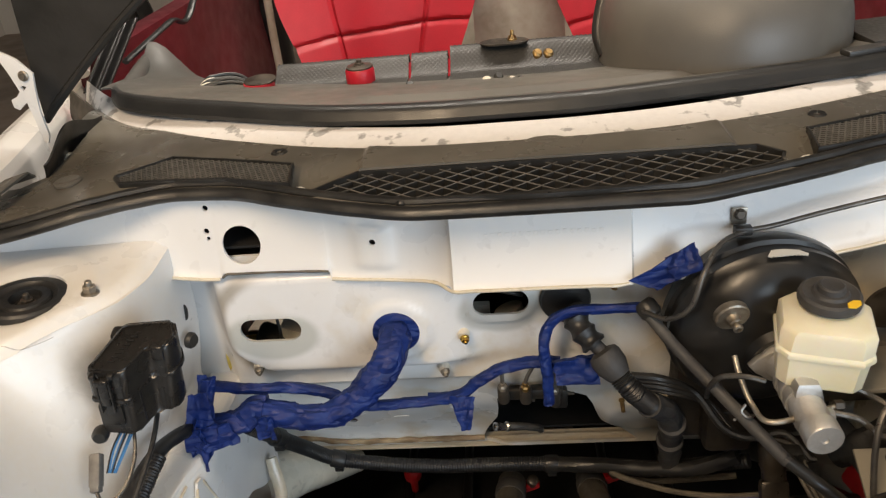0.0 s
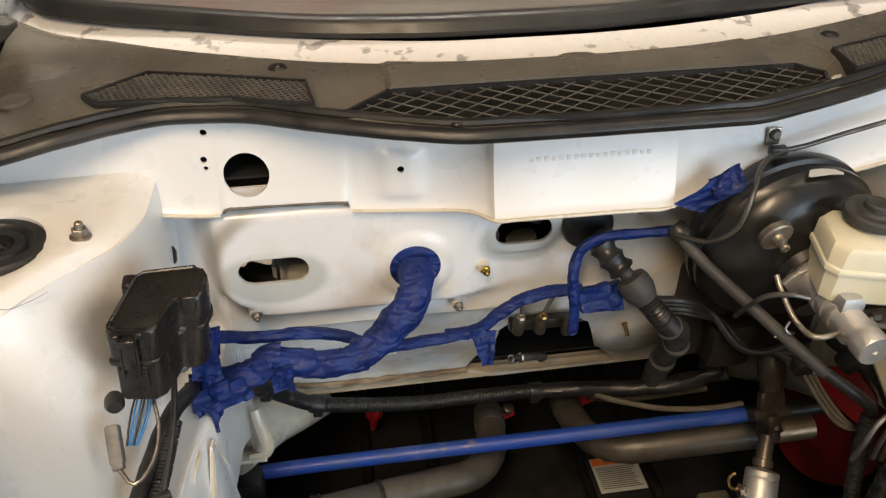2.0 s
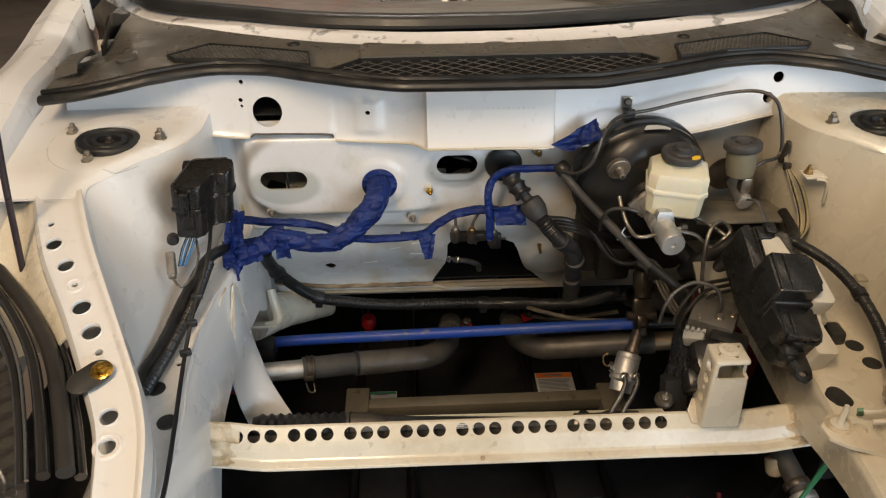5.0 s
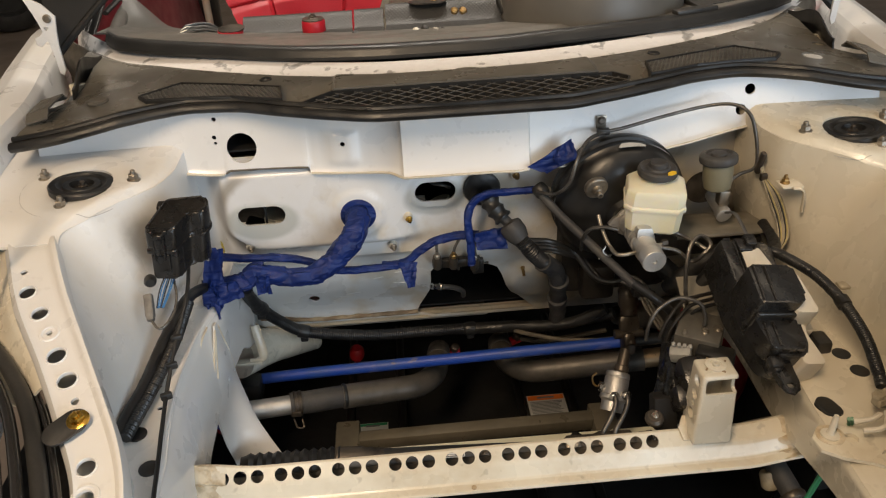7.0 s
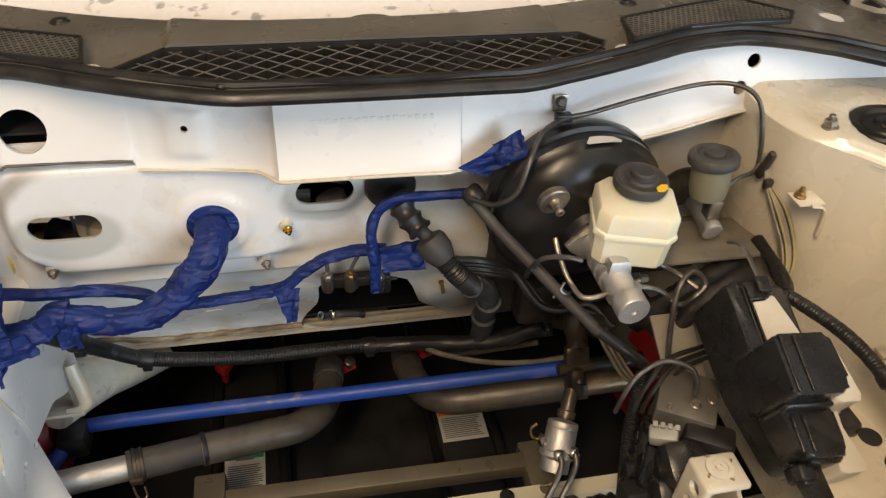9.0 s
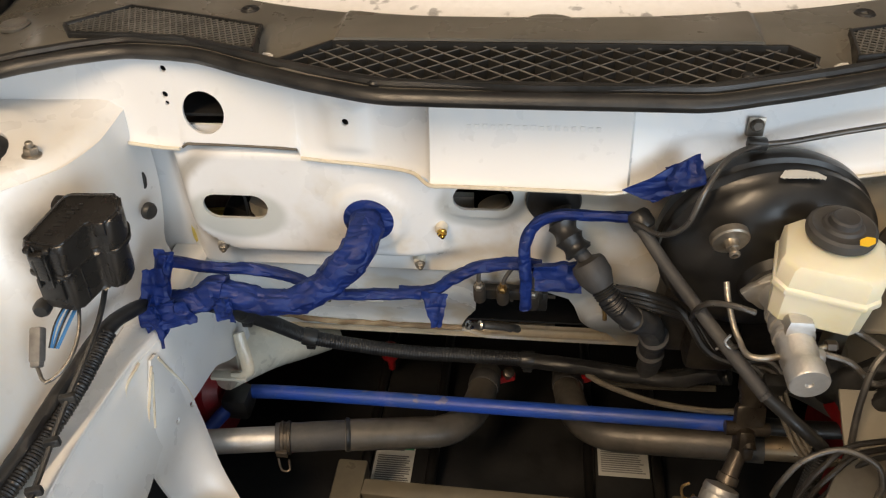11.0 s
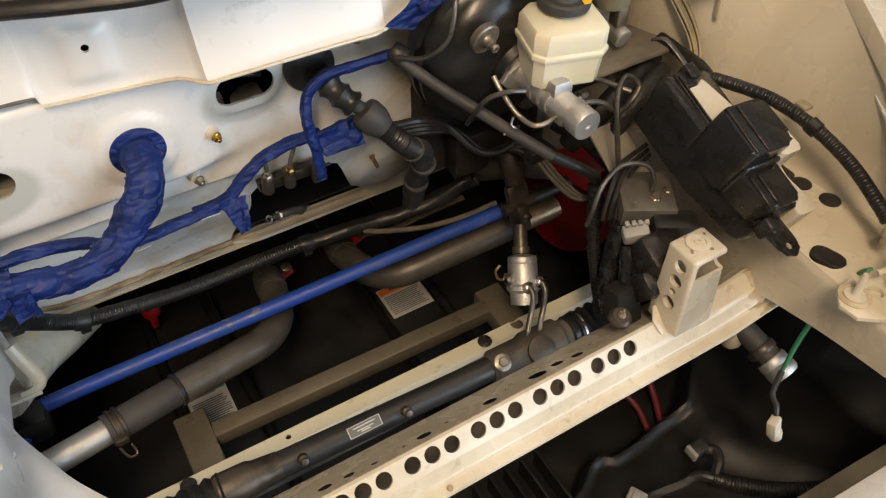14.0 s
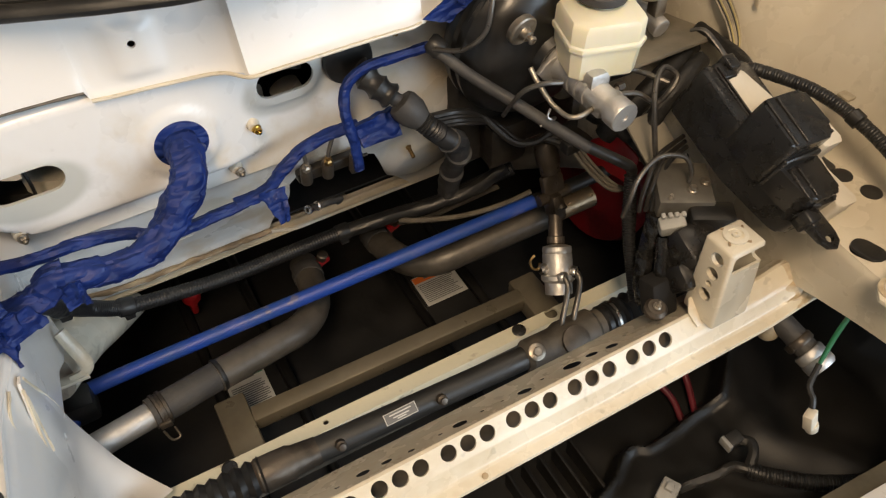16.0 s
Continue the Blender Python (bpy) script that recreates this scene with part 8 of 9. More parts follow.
for p, s in (((0.262, -0.083, 0.536), (0.036, 0.016, 0.040)), ((0.257, -0.098, 0.512), (0.020, 0.034, 0.040))):
    bm = bmesh.new()
    box(bm, p, s, 0.007, Matrix.Rotation(radians(-25), 4, "X"))
    part("yoke", bm, JOINTSTEEL, SJ)
for d in ((1, 0, 0), (0, 1, 0.45)):
    bm = bmesh.new()
    rod(bm, (0.260, -0.090, 0.525), d, 0.0085, 0.050, 18)
    part("cross_pin", bm, JOINTSTEEL, SJ)
bm = bmesh.new()
lathe(bm, [(0.010, 0), (0.010, 0.03), (0.0125, 0.031), (0.0125, 0.040), (0.009, 0.041), (0.009, 0.06)], (0.252, -0.108, 0.505), (-0.30, -0.55, -0.55), 20)
part("shaft", bm, DIRTYSTEEL, SJ)
PV = thing("pinion_valve", "bare aluminium steering pinion valve with two pipes", "steering valve", (0.21, -0.18, 0.45))
va0, vd = Vector((0.228, -0.150, 0.486)), Vector((-0.26, -0.52, -0.60)).normalized()
bm = bmesh.new()
lathe(bm, [(0.012, -0.006), (0.0195, -0.004), (0.0205, 0.0), (0.0205, 0.003), (0.0198, 0.005), (0.0205, 0.007), (0.0210, 0.034), (0.0235, 0.036), (0.0235, 0.042), (0.019, 0.046), (0.019, 0.062)], va0, vd, 34)
part("housing", bm, ALU, PV)
for k in (-0.008, 0.012):
    bm = bmesh.new()
    p = va0 + vd * 0.038 + Vector((k + 0.004, -0.012, 0.012))
    lathe(bm, [(0.0085, -0.010), (0.0085, 0.006), (0.006, 0.009), (0.004, 0.010)], p, (0.1, -0.7, 0.6), 18)
    part("banjo", bm, STEEL, PV)
    bm = bmesh.new()
    tube(bm, [p + Vector((0, -0.006, 0.006)), p + Vector((-0.001, -0.017, 0.000)), p + Vector((-0.012, -0.030, -0.018)), p + Vector((-0.028, -0.046, -0.036)), p + Vector((-0.030, -0.058, -0.062))], 0.0040, 10, 0.003)
    part("pipe", bm, LINE, PV)
bm = bmesh.new()
lathe(bm, [(0.008, 0), (0.009, 0.010), (0.006, 0.014), (0, 0.014)], va0 + vd * 0.02 + Vector((-0.015, 0, 0)), (-1, 0, 0.1), 16)
part("bleed_plug", bm, STEEL, PV)
bm = bmesh.new()
tube(bm, [va0 + Vector((-0.036, 0.002, 0.006)), va0 + Vector((-0.044, 0.0, 0.0)), va0 + Vector((-0.042, -0.004, -0.012)), va0 + Vector((-0.034, -0.006, -0.016)), va0 + Vector((-0.03, -0.004, -0.008))], 0.0018, 7, 0.002)
part("hose_clip", bm, BRASS, PV)

RK = thing("steering_rack", "black steering rack tube with rubber boots", "steering rack", (0, -0.23, 0.41))
r0, r1 = Vector((-0.225, -0.230, 0.424)), Vector((0.120, -0.238, 0.412))
bm = bmesh.new()
rd = (r1 - r0).normalized()
lathe(bm, [(0.0165, 0), (0.0165, (r1 - r0).length)], r0, rd, 28)
part("tube", bm, TRIM, RK)
bm = bmesh.new()
lathe(bm, [(0.018, -0.05), (0.022, -0.045), (0.022, -0.006), (0.0195, 0.0), (0.0175, 0.03)], r0 + rd * 0.02, rd, 28)
part("end_housing", bm, DIRTYSTEEL, RK)
bm = bmesh.new()
lathe(bm, [(0.018, 0), (0.023, 0.006), (0.024, 0.05), (0.028, 0.06), (0.028, 0.11), (0.022, 0.116), (0.022, 0.13)], r1, rd, 30)
part("gear_housing", bm, GRIMESHADE, RK)
bm = bmesh.new()
lathe(bm, [(0.018, -0.018), (0.020, -0.014), (0.020, 0.004), (0.012, 0.006), (0, 0.006)], r1 + rd * 0.07 + Vector((0, -0.018, 0.018)), (0, -0.6, 0.8), 24)
part("preload_cap", bm, DIRTYSTEEL, RK)


def bellows(at, d, length, ra, rb, n):
    prof = []
    for i in range(n):
        r = ra + (rb - ra) * i / n
        h = length * i / n
        prof += [(r, h), (r * 0.78, h + length / n * 0.5)]
    return prof + [(rb * 0.7, length)]


bm = bmesh.new()
lathe(bm, bellows(r0, -rd, 0.16, 0.024, 0.018, 11), r0 + rd * -0.02, -rd, 26)
part("boot", bm, RUBBER, RK, "pleated rubber boot")
bm = bmesh.new()
lathe(bm, [(0.022, 0), (0.0245, 0.003), (0.0245, 0.010), (0.022, 0.012), (0.0255, 0.014), (0.0255, 0.022), (0.022, 0.03), (0.027, 0.034), (0.021, 0.042), (0.028, 0.050), (0.021, 0.058), (0.028, 0.066), (0.02, 0.08)], r1 + rd * 0.125, rd, 28)
part("boot", bm, RUBBER, RK)
bm = bmesh.new()
lathe(bm, [(0.0262, 0), (0.0268, 0.002), (0.0262, 0.004)], r1 + rd * 0.143, rd, 28)
part("band", bm, STEEL, RK)
for f in (0.22, 0.62):
    bm = bmesh.new()
    lathe(bm, [(0.007, 0), (0.007, 0.008), (0.0045, 0.010), (0.0045, 0.014), (0, 0.015)], r0.lerp(r1, f) + Vector((0, -0.011, 0.011)), (0, -0.8, 0.6), 12)
    part("spigot", bm, DIRTYSTEEL, RK)
bm = bmesh.new()
hexbolt(bm, r1 + Vector((0.012, -0.012, 0.020)), (0, -0.5, 0.85), 0.012, 0.006, 0.012)
part("lock_bolt", bm, ZINC, RK)
ml = Matrix.Translation(r0.lerp(r1, 0.46)) @ Matrix.Rotation(radians(32), 4, "X")
bm = bmesh.new()
box(bm, (0, 0, 0), (0.044, 0.014, 0.0006), 0, ml @ Matrix.Translation((0, 0, 0.0168)))
lab = part("rack_label", bm, LABEL, RK, "black plate with a pale border")
bm = bmesh.new()
box(bm, (0, 0, 0), (0.042, 0.0125, 0.0006), 0, ml @ Matrix.Translation((0, 0, 0.0172)))
part("plate", bm, INK, lab)
for k, l in ((0.003, 0.030), (-0.001, 0.022), (-0.0035, 0.012)):
    bm = bmesh.new()
    box(bm, (0, 0, 0), (l, 0.0014, 0.0005), 0, ml @ Matrix.Translation((0, k, 0.0177)))
    part("print_bar", bm, LABEL, lab)

# blue sway bar and its bush
SB = thing("sway_bar", "bright blue painted anti-roll bar across the bay", "sway bar", (0, 0, 0.41))
bm = bmesh.new()
tube(bm, [(-0.475, -0.075, 0.372), (-0.452, -0.03, 0.384), (-0.430, 0.002, 0.393), (-0.405, 0.018, 0.402), (0.0, -0.012, 0.438), (0.252, -0.032, 0.460), (0.275, -0.034, 0.462)], 0.0105, 18, 0.01)
part("bar", bm, BLUEPAINT, SB)
# far end coloured black for its shadow and dirt
bm = bmesh.new()
tube(bm, [(0.268, -0.0335, 0.4615), (0.40, -0.040, 0.472), (0.44, -0.02, 0.477), (0.47, 0.04, 0.47)], 0.0112, 18, 0.01)
part("bar_end", bm, RUBBER, SB, "black bar end, shadow and dirt in one colour")
bm = bmesh.new()
box(bm, (-0.424, 0.004, 0.395), (0.040, 0.042, 0.042), 0.008)
part("bush", bm, RUBBER, SB)
bm = bmesh.new()
box(bm, (-0.416, -0.012, 0.4715), (0.052, 0.012, 0.003), 0.001, Matrix.Rotation(radians(4), 4, "X"))
box(bm, (-0.416, -0.0185, 0.4695), (0.052, 0.0025, 0.006), 0.001)
part("bracket", bm, AGEDFAR, SB, "dirty strap bracket")
bm = bmesh.new()
tube(bm, [(-0.398, 0.012, 0.532), (-0.394, 0.004, 0.515), (-0.389, -0.004, 0.495), (-0.388, -0.010, 0.478), (-0.397, -0.013, 0.471), (-0.412, -0.013, 0.470)], 0.0078, 10, 0.003, lambda q, t, a: 1 + 0.15 * math.sin(q / t * 3), 0.42)
part("strap", bm, AGED, SB)

# coolant pipes
LP = thing("coolant_pipe", "brown coated coolant pipe with a rubber sleeve and bright end", "pipe", (-0.2, -0.05, 0.39), "coolant pipes")
bm = bmesh.new()
tube(bm, [(-0.46, -0.095, 0.422), (-0.335, -0.064, 0.405)], 0.0175, 22)
part("bright_end", bm, ALU, LP, "bright steel end")
bm = bmesh.new()
tube(bm, [(-0.345, -0.066, 0.406), (-0.245, -0.043, 0.396)], 0.0208, 26, 0.004, lambda q, t, a: 1.0 + 0.05 * smooth(0.022, 0.014, q) + 0.012 * noise.noise(Vector((q * 60, math.cos(a) * 2, math.sin(a) * 2))))
part("rubber_sleeve", bm, HOSE, LP)
bm = bmesh.new()
tube(bm, [(-0.252, -0.045, 0.396), (-0.165, -0.026, 0.386), (-0.115, -0.012, 0.379), (-0.082, 0.025, 0.368), (-0.069, 0.075, 0.358), (-0.063, 0.13, 0.348)], 0.0225, 24, 0.008)
part("pipe", bm, PIPE, LP)
bm = bmesh.new()
lathe(bm, [(0.0212, -0.007), (0.0236, -0.006), (0.0236, -0.002), (0.0220, -0.0015), (0.0220, 0.0025), (0.0236, 0.003), (0.0236, 0.007), (0.0212, 0.008)], (-0.332, -0.063, 0.405), (1, 0.22, -0.10), 26)
box(bm, (-0.331, -0.086, 0.402), (0.016, 0.008, 0.010), 0.001)
tube(bm, [(-0.338, -0.088, 0.392), (-0.332, -0.098, 0.380), (-0.322, -0.096, 0.378), (-0.324, -0.086, 0.388)], 0.0016, 7, 0.002)
part("clamp", bm, DIRTYSTEEL, LP)
bm = bmesh.new()
lathe(bm, [(0.0235, -0.012), (0.0245, -0.008), (0.0245, 0.008), (0.0235, 0.012)], (-0.066, 0.10, 0.354), (0.1, 1, -0.2), 24)
part("hose_band", bm, HOSE, LP)
bm = bmesh.new()
lathe(bm, [(0.0205, -0.004), (0.0238, -0.003), (0.0240, 0.0005), (0.0226, 0.003)], (-0.2475, -0.0437, 0.3962), (1, 0.23, -0.10), 28)
part("hose_lip", bm, RUBBER, LP, "dark rolled hose lip")
RP = thing("coolant_pipe", "brown coated coolant pipe turning up to the tunnel", "pipe", (0.2, -0.03, 0.40), "coolant pipes")
bm = bmesh.new()
tube(bm, [(0.062, 0.135, 0.350), (0.064, 0.085, 0.360), (0.076, 0.032, 0.372), (0.108, 0.0, 0.382), (0.16, -0.012, 0.392), (0.26, -0.022, 0.405), (0.315, -0.028, 0.412)], 0.0225, 24, 0.008)
part("pipe", bm, PIPE, RP)
bm = bmesh.new()
lathe(bm, [(0.0235, -0.012), (0.0245, -0.008), (0.0245, 0.008), (0.0235, 0.012)], (0.063, 0.11, 0.355), (0.0, 1, -0.2), 24)
part("hose_band", bm, HOSE, RP)
bm = bmesh.new()
tube(bm, [(0.31, -0.028, 0.412), (0.38, -0.034, 0.42)], 0.018, 20)
part("pipe_end", bm, BRASSPIPE, RP, "bare brownish metal end")
cable("ground_cable", [(0.085, 0.06, 0.435), (0.110, 0.036, 0.442), (0.17, 0.014, 0.440), (0.235, 0.004, 0.440), (0.287, 0.002, 0.444)], 0.0042, DUSTCABLE, "dusty brown cable running above the coolant pipe", "cable", seg=8)
for p, g in (((-0.034, 0.132, 0.338), "red"), ((0.095, 0.120, 0.365), "red")):
    t = thing("drain_tap", "small red tap with a wire beside the coolant pipe", "tap", p, "red drain taps")
    bm = bmesh.new()
    box(bm, p, (0.030, 0.016, 0.014), 0.003, Matrix.Rotation(radians(-25), 4, "Y"))
    part("handle", bm, REDPAINT, t)
    bm = bmesh.new()
    lathe(bm, [(0.009, 0), (0.009, 0.012), (0.006, 0.014)], (p[0] + 0.003, p[1], p[2] + 0.004), (0.2, -0.3, 1), 14)
    part("body", bm, DIRTYSTEEL, t)
cable("bonding_wire", [(0.105, 0.115, 0.37), (0.15, 0.10, 0.372), (0.21, 0.085, 0.39), (0.27, 0.07, 0.41)], 0.0048, DUSTCABLE, "dusty braided wire beside the pipe", "wire", seg=8)

# brown cross rail below
XR = thing("cross_rail", "olive brown box-section rail across the bay floor", "rail", (0, -0.09, 0.32))
bm = bmesh.new()
a, b = Vector((-0.228, -0.078, 0.313)), Vector((0.205, -0.108, 0.346))
box(bm, (0, 0, 0), ((b - a).length, 0.027, 0.027), 0.004, basis((a + b) / 2, b - a, (0, 1, 0)))
part("cross_tube", bm, RAILPAINT, XR)
for x, y0, y1 in ((-0.250, -0.17, -0.035), (0.222, -0.17, -0.075)):
    bm = bmesh.new()
    box(bm, (x, (y0 + y1) / 2, 0.31 + (0.03 if x > 0 else 0)), (0.045, y1 - y0, 0.034), 0.004)
    part("side_tube", bm, RAILPAINT, XR)
bm = bmesh.new()
hexbolt(bm, (-0.262, -0.150, 0.330), (0, 0, 1), 0.016, 0.012, 0.013, 0.010)
part("bolt", bm, ZINC, XR)

# low trolley under the bay
TR = thing("workshop_trolley", "low black trolley with warning labels under the bay", "trolley", (0, 0.1, 0.0))
bm = bmesh.new()
box(bm, (0.162, 0.10, 0.165), (0.096, 0.62, 0.06), 0.008)
part("platform", bm, TROLLEYBLACK, TR)
# wide black sheet added in place of the shade on the floor
bm = bmesh.new()
box(bm, (0.06, 0.10, 0.150), (1.24, 0.90, 0.012), 0.003)
part("deck", bm, TROLLEYBLACK, TR)
bm = bmesh.new()
box(bm, (-0.205, 0.10, 0.165), (0.096, 0.62, 0.06), 0.008)
part("platform", bm, TROLLEYBLACK, TR)
for x in (0.107, 0.217, -0.150, -0.262):
    bm = bmesh.new()
    tube(bm, [(x, -0.22, 0.196), (x, 0.42, 0.196)], 0.009, 12)
    part("side_rail", bm, BLACKGLOSS, TR)
for y in (-0.17, 0.37):
    bm = bmesh.new()
    box(bm, (-0.02, y, 0.125), (0.52, 0.05, 0.04), 0.006)
    part("cross_member", bm, BLACKGLOSS, TR)
for x in (-0.25, 0.21):
    for y in (-0.17, 0.37):
        bm = bmesh.new()
        lathe(bm, [(0.03, -0.012), (0.05, -0.012), (0.05, 0.012), (0.03, 0.012)], (x, y, 0.05), (1, 0, 0), 24)
        box(bm, (x, y, 0.085), (0.04, 0.05, 0.05), 0.004)
        part("castor", bm, RUBBER, TR)


def warning_label(x0, x1, y0, y1, z, band):
    bm = bmesh.new()
    box(bm, ((x0 + x1) / 2, (y0 + y1) / 2, z), (x1 - x0, y1 - y0, 0.0008))
    l = part("warning_label", bm, LABEL, TR, "printed warning label")
    if band:
        bm = bmesh.new()
        box(bm, ((x0 + x1) / 2, y1 - (0.009 if band is ORANGE else 0.005), z + 0.0008), (x1 - x0 - 0.004, 0.014 if band is ORANGE else 0.007, 0.0006))
        part("band", bm, band, l)
        bm = bmesh.new()
        box(bm, ((x0 + x1) / 2, y1 - 0.009, z + 0.0014), ((x1 - x0) * 0.45, 0.005, 0.0006))
        part("band_print", bm, INK, l)
    y = y1 - (0.022 if band else 0.008)
    while y > y0 + 0.004:
        bm = bmesh.new()
        w = (x1 - x0) * random.uniform(0.7, 0.88)
        box(bm, (x0 + 0.005 + w / 2, y, z + 0.0008), (w, 0.0017, 0.0006))
        part("print_bar", bm, INK, l)
        y -= 0.0042


warning_label(0.122, 0.204, 0.058, 0.130, 0.1962, ORANGE)
warning_label(-0.248, -0.182, 0.010, 0.088, 0.1962, GREENBAND)

# red axle stands under the shell
def stand(x, y, h):
    t = thing("axle_stand", "red painted steel axle stand under the chassis leg", "axle stand", (x, y, 0), "axle stands")
    bm = bmesh.new()
    for sx in (-1, 1):
        for sy in (-1, 1):
            tube(bm, [(x + sx * 0.10, y + sy * 0.10, 0.0), (x + sx * 0.03, y + sy * 0.03, h - 0.08)], 0.014, 8, 0.05)
    box(bm, (x, y, h - 0.075), (0.09, 0.09, 0.05), 0.006)
    part("frame", bm, REDPAINT, t)
    bm = bmesh.new()
    lathe(bm, [(0.020, h - 0.20), (0.020, h - 0.02)], (x, y, 0), (0, 0, 1), 18)
    box(bm, (x, y, h - 0.012), (0.10, 0.05, 0.024), 0.005)
    part("ratchet_bar", bm, REDPAINT, t)


for s in (-1, 1):
    stand(s * 0.56, 0.42, 0.296)
for s in (-1, 1):
    stand(s * 0.6, 1.9, 0.296)
# hubs in the darker red, their shade put into the colour
for s, y, z, r in ((-1, 0.03, 0.385, 0.085), (1, 0.06, 0.330, 0.115)):
    bm = bmesh.new()
    lathe(bm, [(r * 0.5, -0.02), (r * 0.94, -0.02), (r, 0.0), (r * 0.94, 0.02), (r * 0.5, 0.02), (r * 0.3, 0.035), (0, 0.035)], (s * 0.485, y, z), (-s, -0.1, 0.2), 32)
    box(bm, (s * 0.49, y + 0.01, z - 0.05), (0.05, 0.07, 0.12), 0.01)
    part("hub_carrier", bm, DARKRED, CAR, "dark red painted hub carrier")
bm = bmesh.new()
lathe(bm, [(0.0, 0.030), (0.010, 0.029), (0.0155, 0.022), (0.0165, 0.012), (0.0155, 0.0), (0.008, -0.002), (0.006, -0.05), (0.0, -0.05)], (-0.243, 0.225, 0.272), (0.05, -0.25, 1), 22)
part("jack_knob", bm, REDPAINT, CAR, "round red knob on a shaft")

# splash shield and front panel
SS = thing("splash_shield", "moulded black plastic splash shield under the nose", "splash shield", (0.3, -0.45, 0.28))
pit_edge = spline([-0.45, 0.06, 0.16, 0.214, 0.237, 0.276, 0.325, 0.37, 0.395, 0.434, 0.50], [-0.43, -0.43, -0.405, -0.376, -0.387, -0.385, -0.378, -0.376, -0.358, -0.322, -0.25])


def near_line(x, y, pts):
    """Distance to a bent line."""
    best = 9.0
    for (x0, y0), (x1, y1) in zip(pts, pts[1:]):
        dx, dy = x1 - x0, y1 - y0
        t = min(1.0, max(0.0, ((x - x0) * dx + (y - y0) * dy) / (dx * dx + dy * dy)))
        best = min(best, math.hypot(x - x0 - t * dx, y - y0 - t * dy))
    return best


def shield(x, y):
    z = 0.297 + 0.012 * noise.noise(Vector((x * 5, y * 5, 2))) + 0.003 * noise.noise(Vector((x * 17, y * 17, 5)))
    d = y - pit_edge(x)
    # open pit under the cross bar with a rolled edge, then the moulded folds
    z += 0.007 * smooth(0.014, 0.0, abs(d)) - 0.050 * smooth(0.0, 0.022, d)
    z += 0.013 * smooth(0.020, 0.0, near_line(x, y, [(0.70, -0.34), (0.66, -0.356), (0.626, -0.39), (0.612, -0.422), (0.622, -0.450), (0.662, -0.463), (0.72, -0.45)]))
    z += 0.012 * smooth(0.050, 0.0, near_line(x, y, [(0.431, -0.325), (0.392, -0.388), (0.386, -0.444), (0.423, -0.506), (0.47, -0.56)]))
    z += 0.14 * smooth(0.56, 0.72, x)
    z += 0.10 * smooth(-0.585, -0.66, y)
    return (x, y, z)


bm = bmesh.new()
sheet(bm, shield, steps(-0.45, 0.74, 300), steps(-0.70, -0.27, 130), (0, 0, -0.003))
part("moulding", bm, TRAY, SS)
for i in range(5):
    x = 0.05 + 0.026 * i
    bm = bmesh.new()
    box(bm, (x, -0.365, 0.262), (0.005, 0.10, 0.044), 0.001)
    part("louvre", bm, TRAY, SS)
for x, y in ((0.640, -0.427),):
    bm = bmesh.new()
    lathe(bm, [(0.005, 0), (0.005, 0.003), (0, 0.004)], shield(x, y), (0, 0, 1), 14)
    part("rivet", bm, REDRUBBER, SS, "small red rivet")
bm = bmesh.new()
tube(bm, [(0.318, -0.29, 0.285), (0.330, -0.33, 0.270), (0.322, -0.366, 0.262)], 0.005, 10)
tube(bm, [(0.372, -0.29, 0.295), (0.362, -0.33, 0.275), (0.342, -0.372, 0.265)], 0.005, 10)
part("lower_arm", bm, MAROON, CAR, "red painted lower arm")
bm = bmesh.new()
sheet(bm, lambda x, v: (x, -0.598 - 0.05 * (x - 0.33) - 0.18 * v, 0.432 + 0.012 * math.sin(v * 1.7) - 0.004 * smooth(0.08, 0, v)), steps(-0.50, 0.72, 20), steps(0, 1, 12), (0, 0, -0.004))
part("nose_panel", bm, WHITE, CAR, "glossy white nose panel")
bm = bmesh.new()
sheet(bm, lambda x, v: (x, -0.602 - 0.05 * (x - 0.33) + 0.026 * v, 0.426 - 0.008 * v + 0.003 * noise.noise(Vector((x * 30, v, 0)))), steps(-0.50, 0.72, 50), steps(0, 1, 3), (0, 0, -0.004))
part("nose_flange", bm, RAILPAINT, CAR, "grimy nose panel flange")
HT = thing("hose_tail", "dirty grey coolant hose stub with a bright clamp", "hose", (0.37, -0.43, 0.5))
bm = bmesh.new()
tube(bm, [(0.390, -0.365, 0.500), (0.398, -0.405, 0.488), (0.405, -0.445, 0.474)], 0.0150, 20)
part("hose", bm, HOSE, HT)
bm = bmesh.new()
hd = Vector((0.007, -0.040, -0.013)).normalized()
lathe(bm, [(0.0185, 0), (0.0195, 0.002), (0.0195, 0.010), (0.0185, 0.012), (0.020, 0.014), (0.020, 0.024), (0.017, 0.028), (0.0, 0.028)], (0.403, -0.440, 0.475), hd, 26)
part("spout", bm, ALU, HT, "bright aluminium spout")
bm = bmesh.new()
lathe(bm, [(0.0175, 0), (0.019, 0.002), (0.019, 0.009), (0.0175, 0.011)], (0.400, -0.422, 0.481), hd, 26)
box(bm, (0.386, -0.432, 0.482), (0.010, 0.008, 0.008), 0.001)
part("clamp", bm, DIRTYSTEEL, HT)
bm = bmesh.new()
lathe(bm, [(0.011, 0), (0.013, 0.003), (0.013, 0.022), (0.010, 0.026), (0, 0.026)], (0.382, -0.385, 0.49), (0.1, -0.5, -0.85), 22)
solo("buffer", bm, BEIGEWIRE, "pale dirty rubber buffer under the cross bar end", "buffer")
NH = thing("nose_harness", "black corrugated nose harness with two loose connectors", "wiring harness", (0.35, -0.53, 0.33))
bm = bmesh.new()
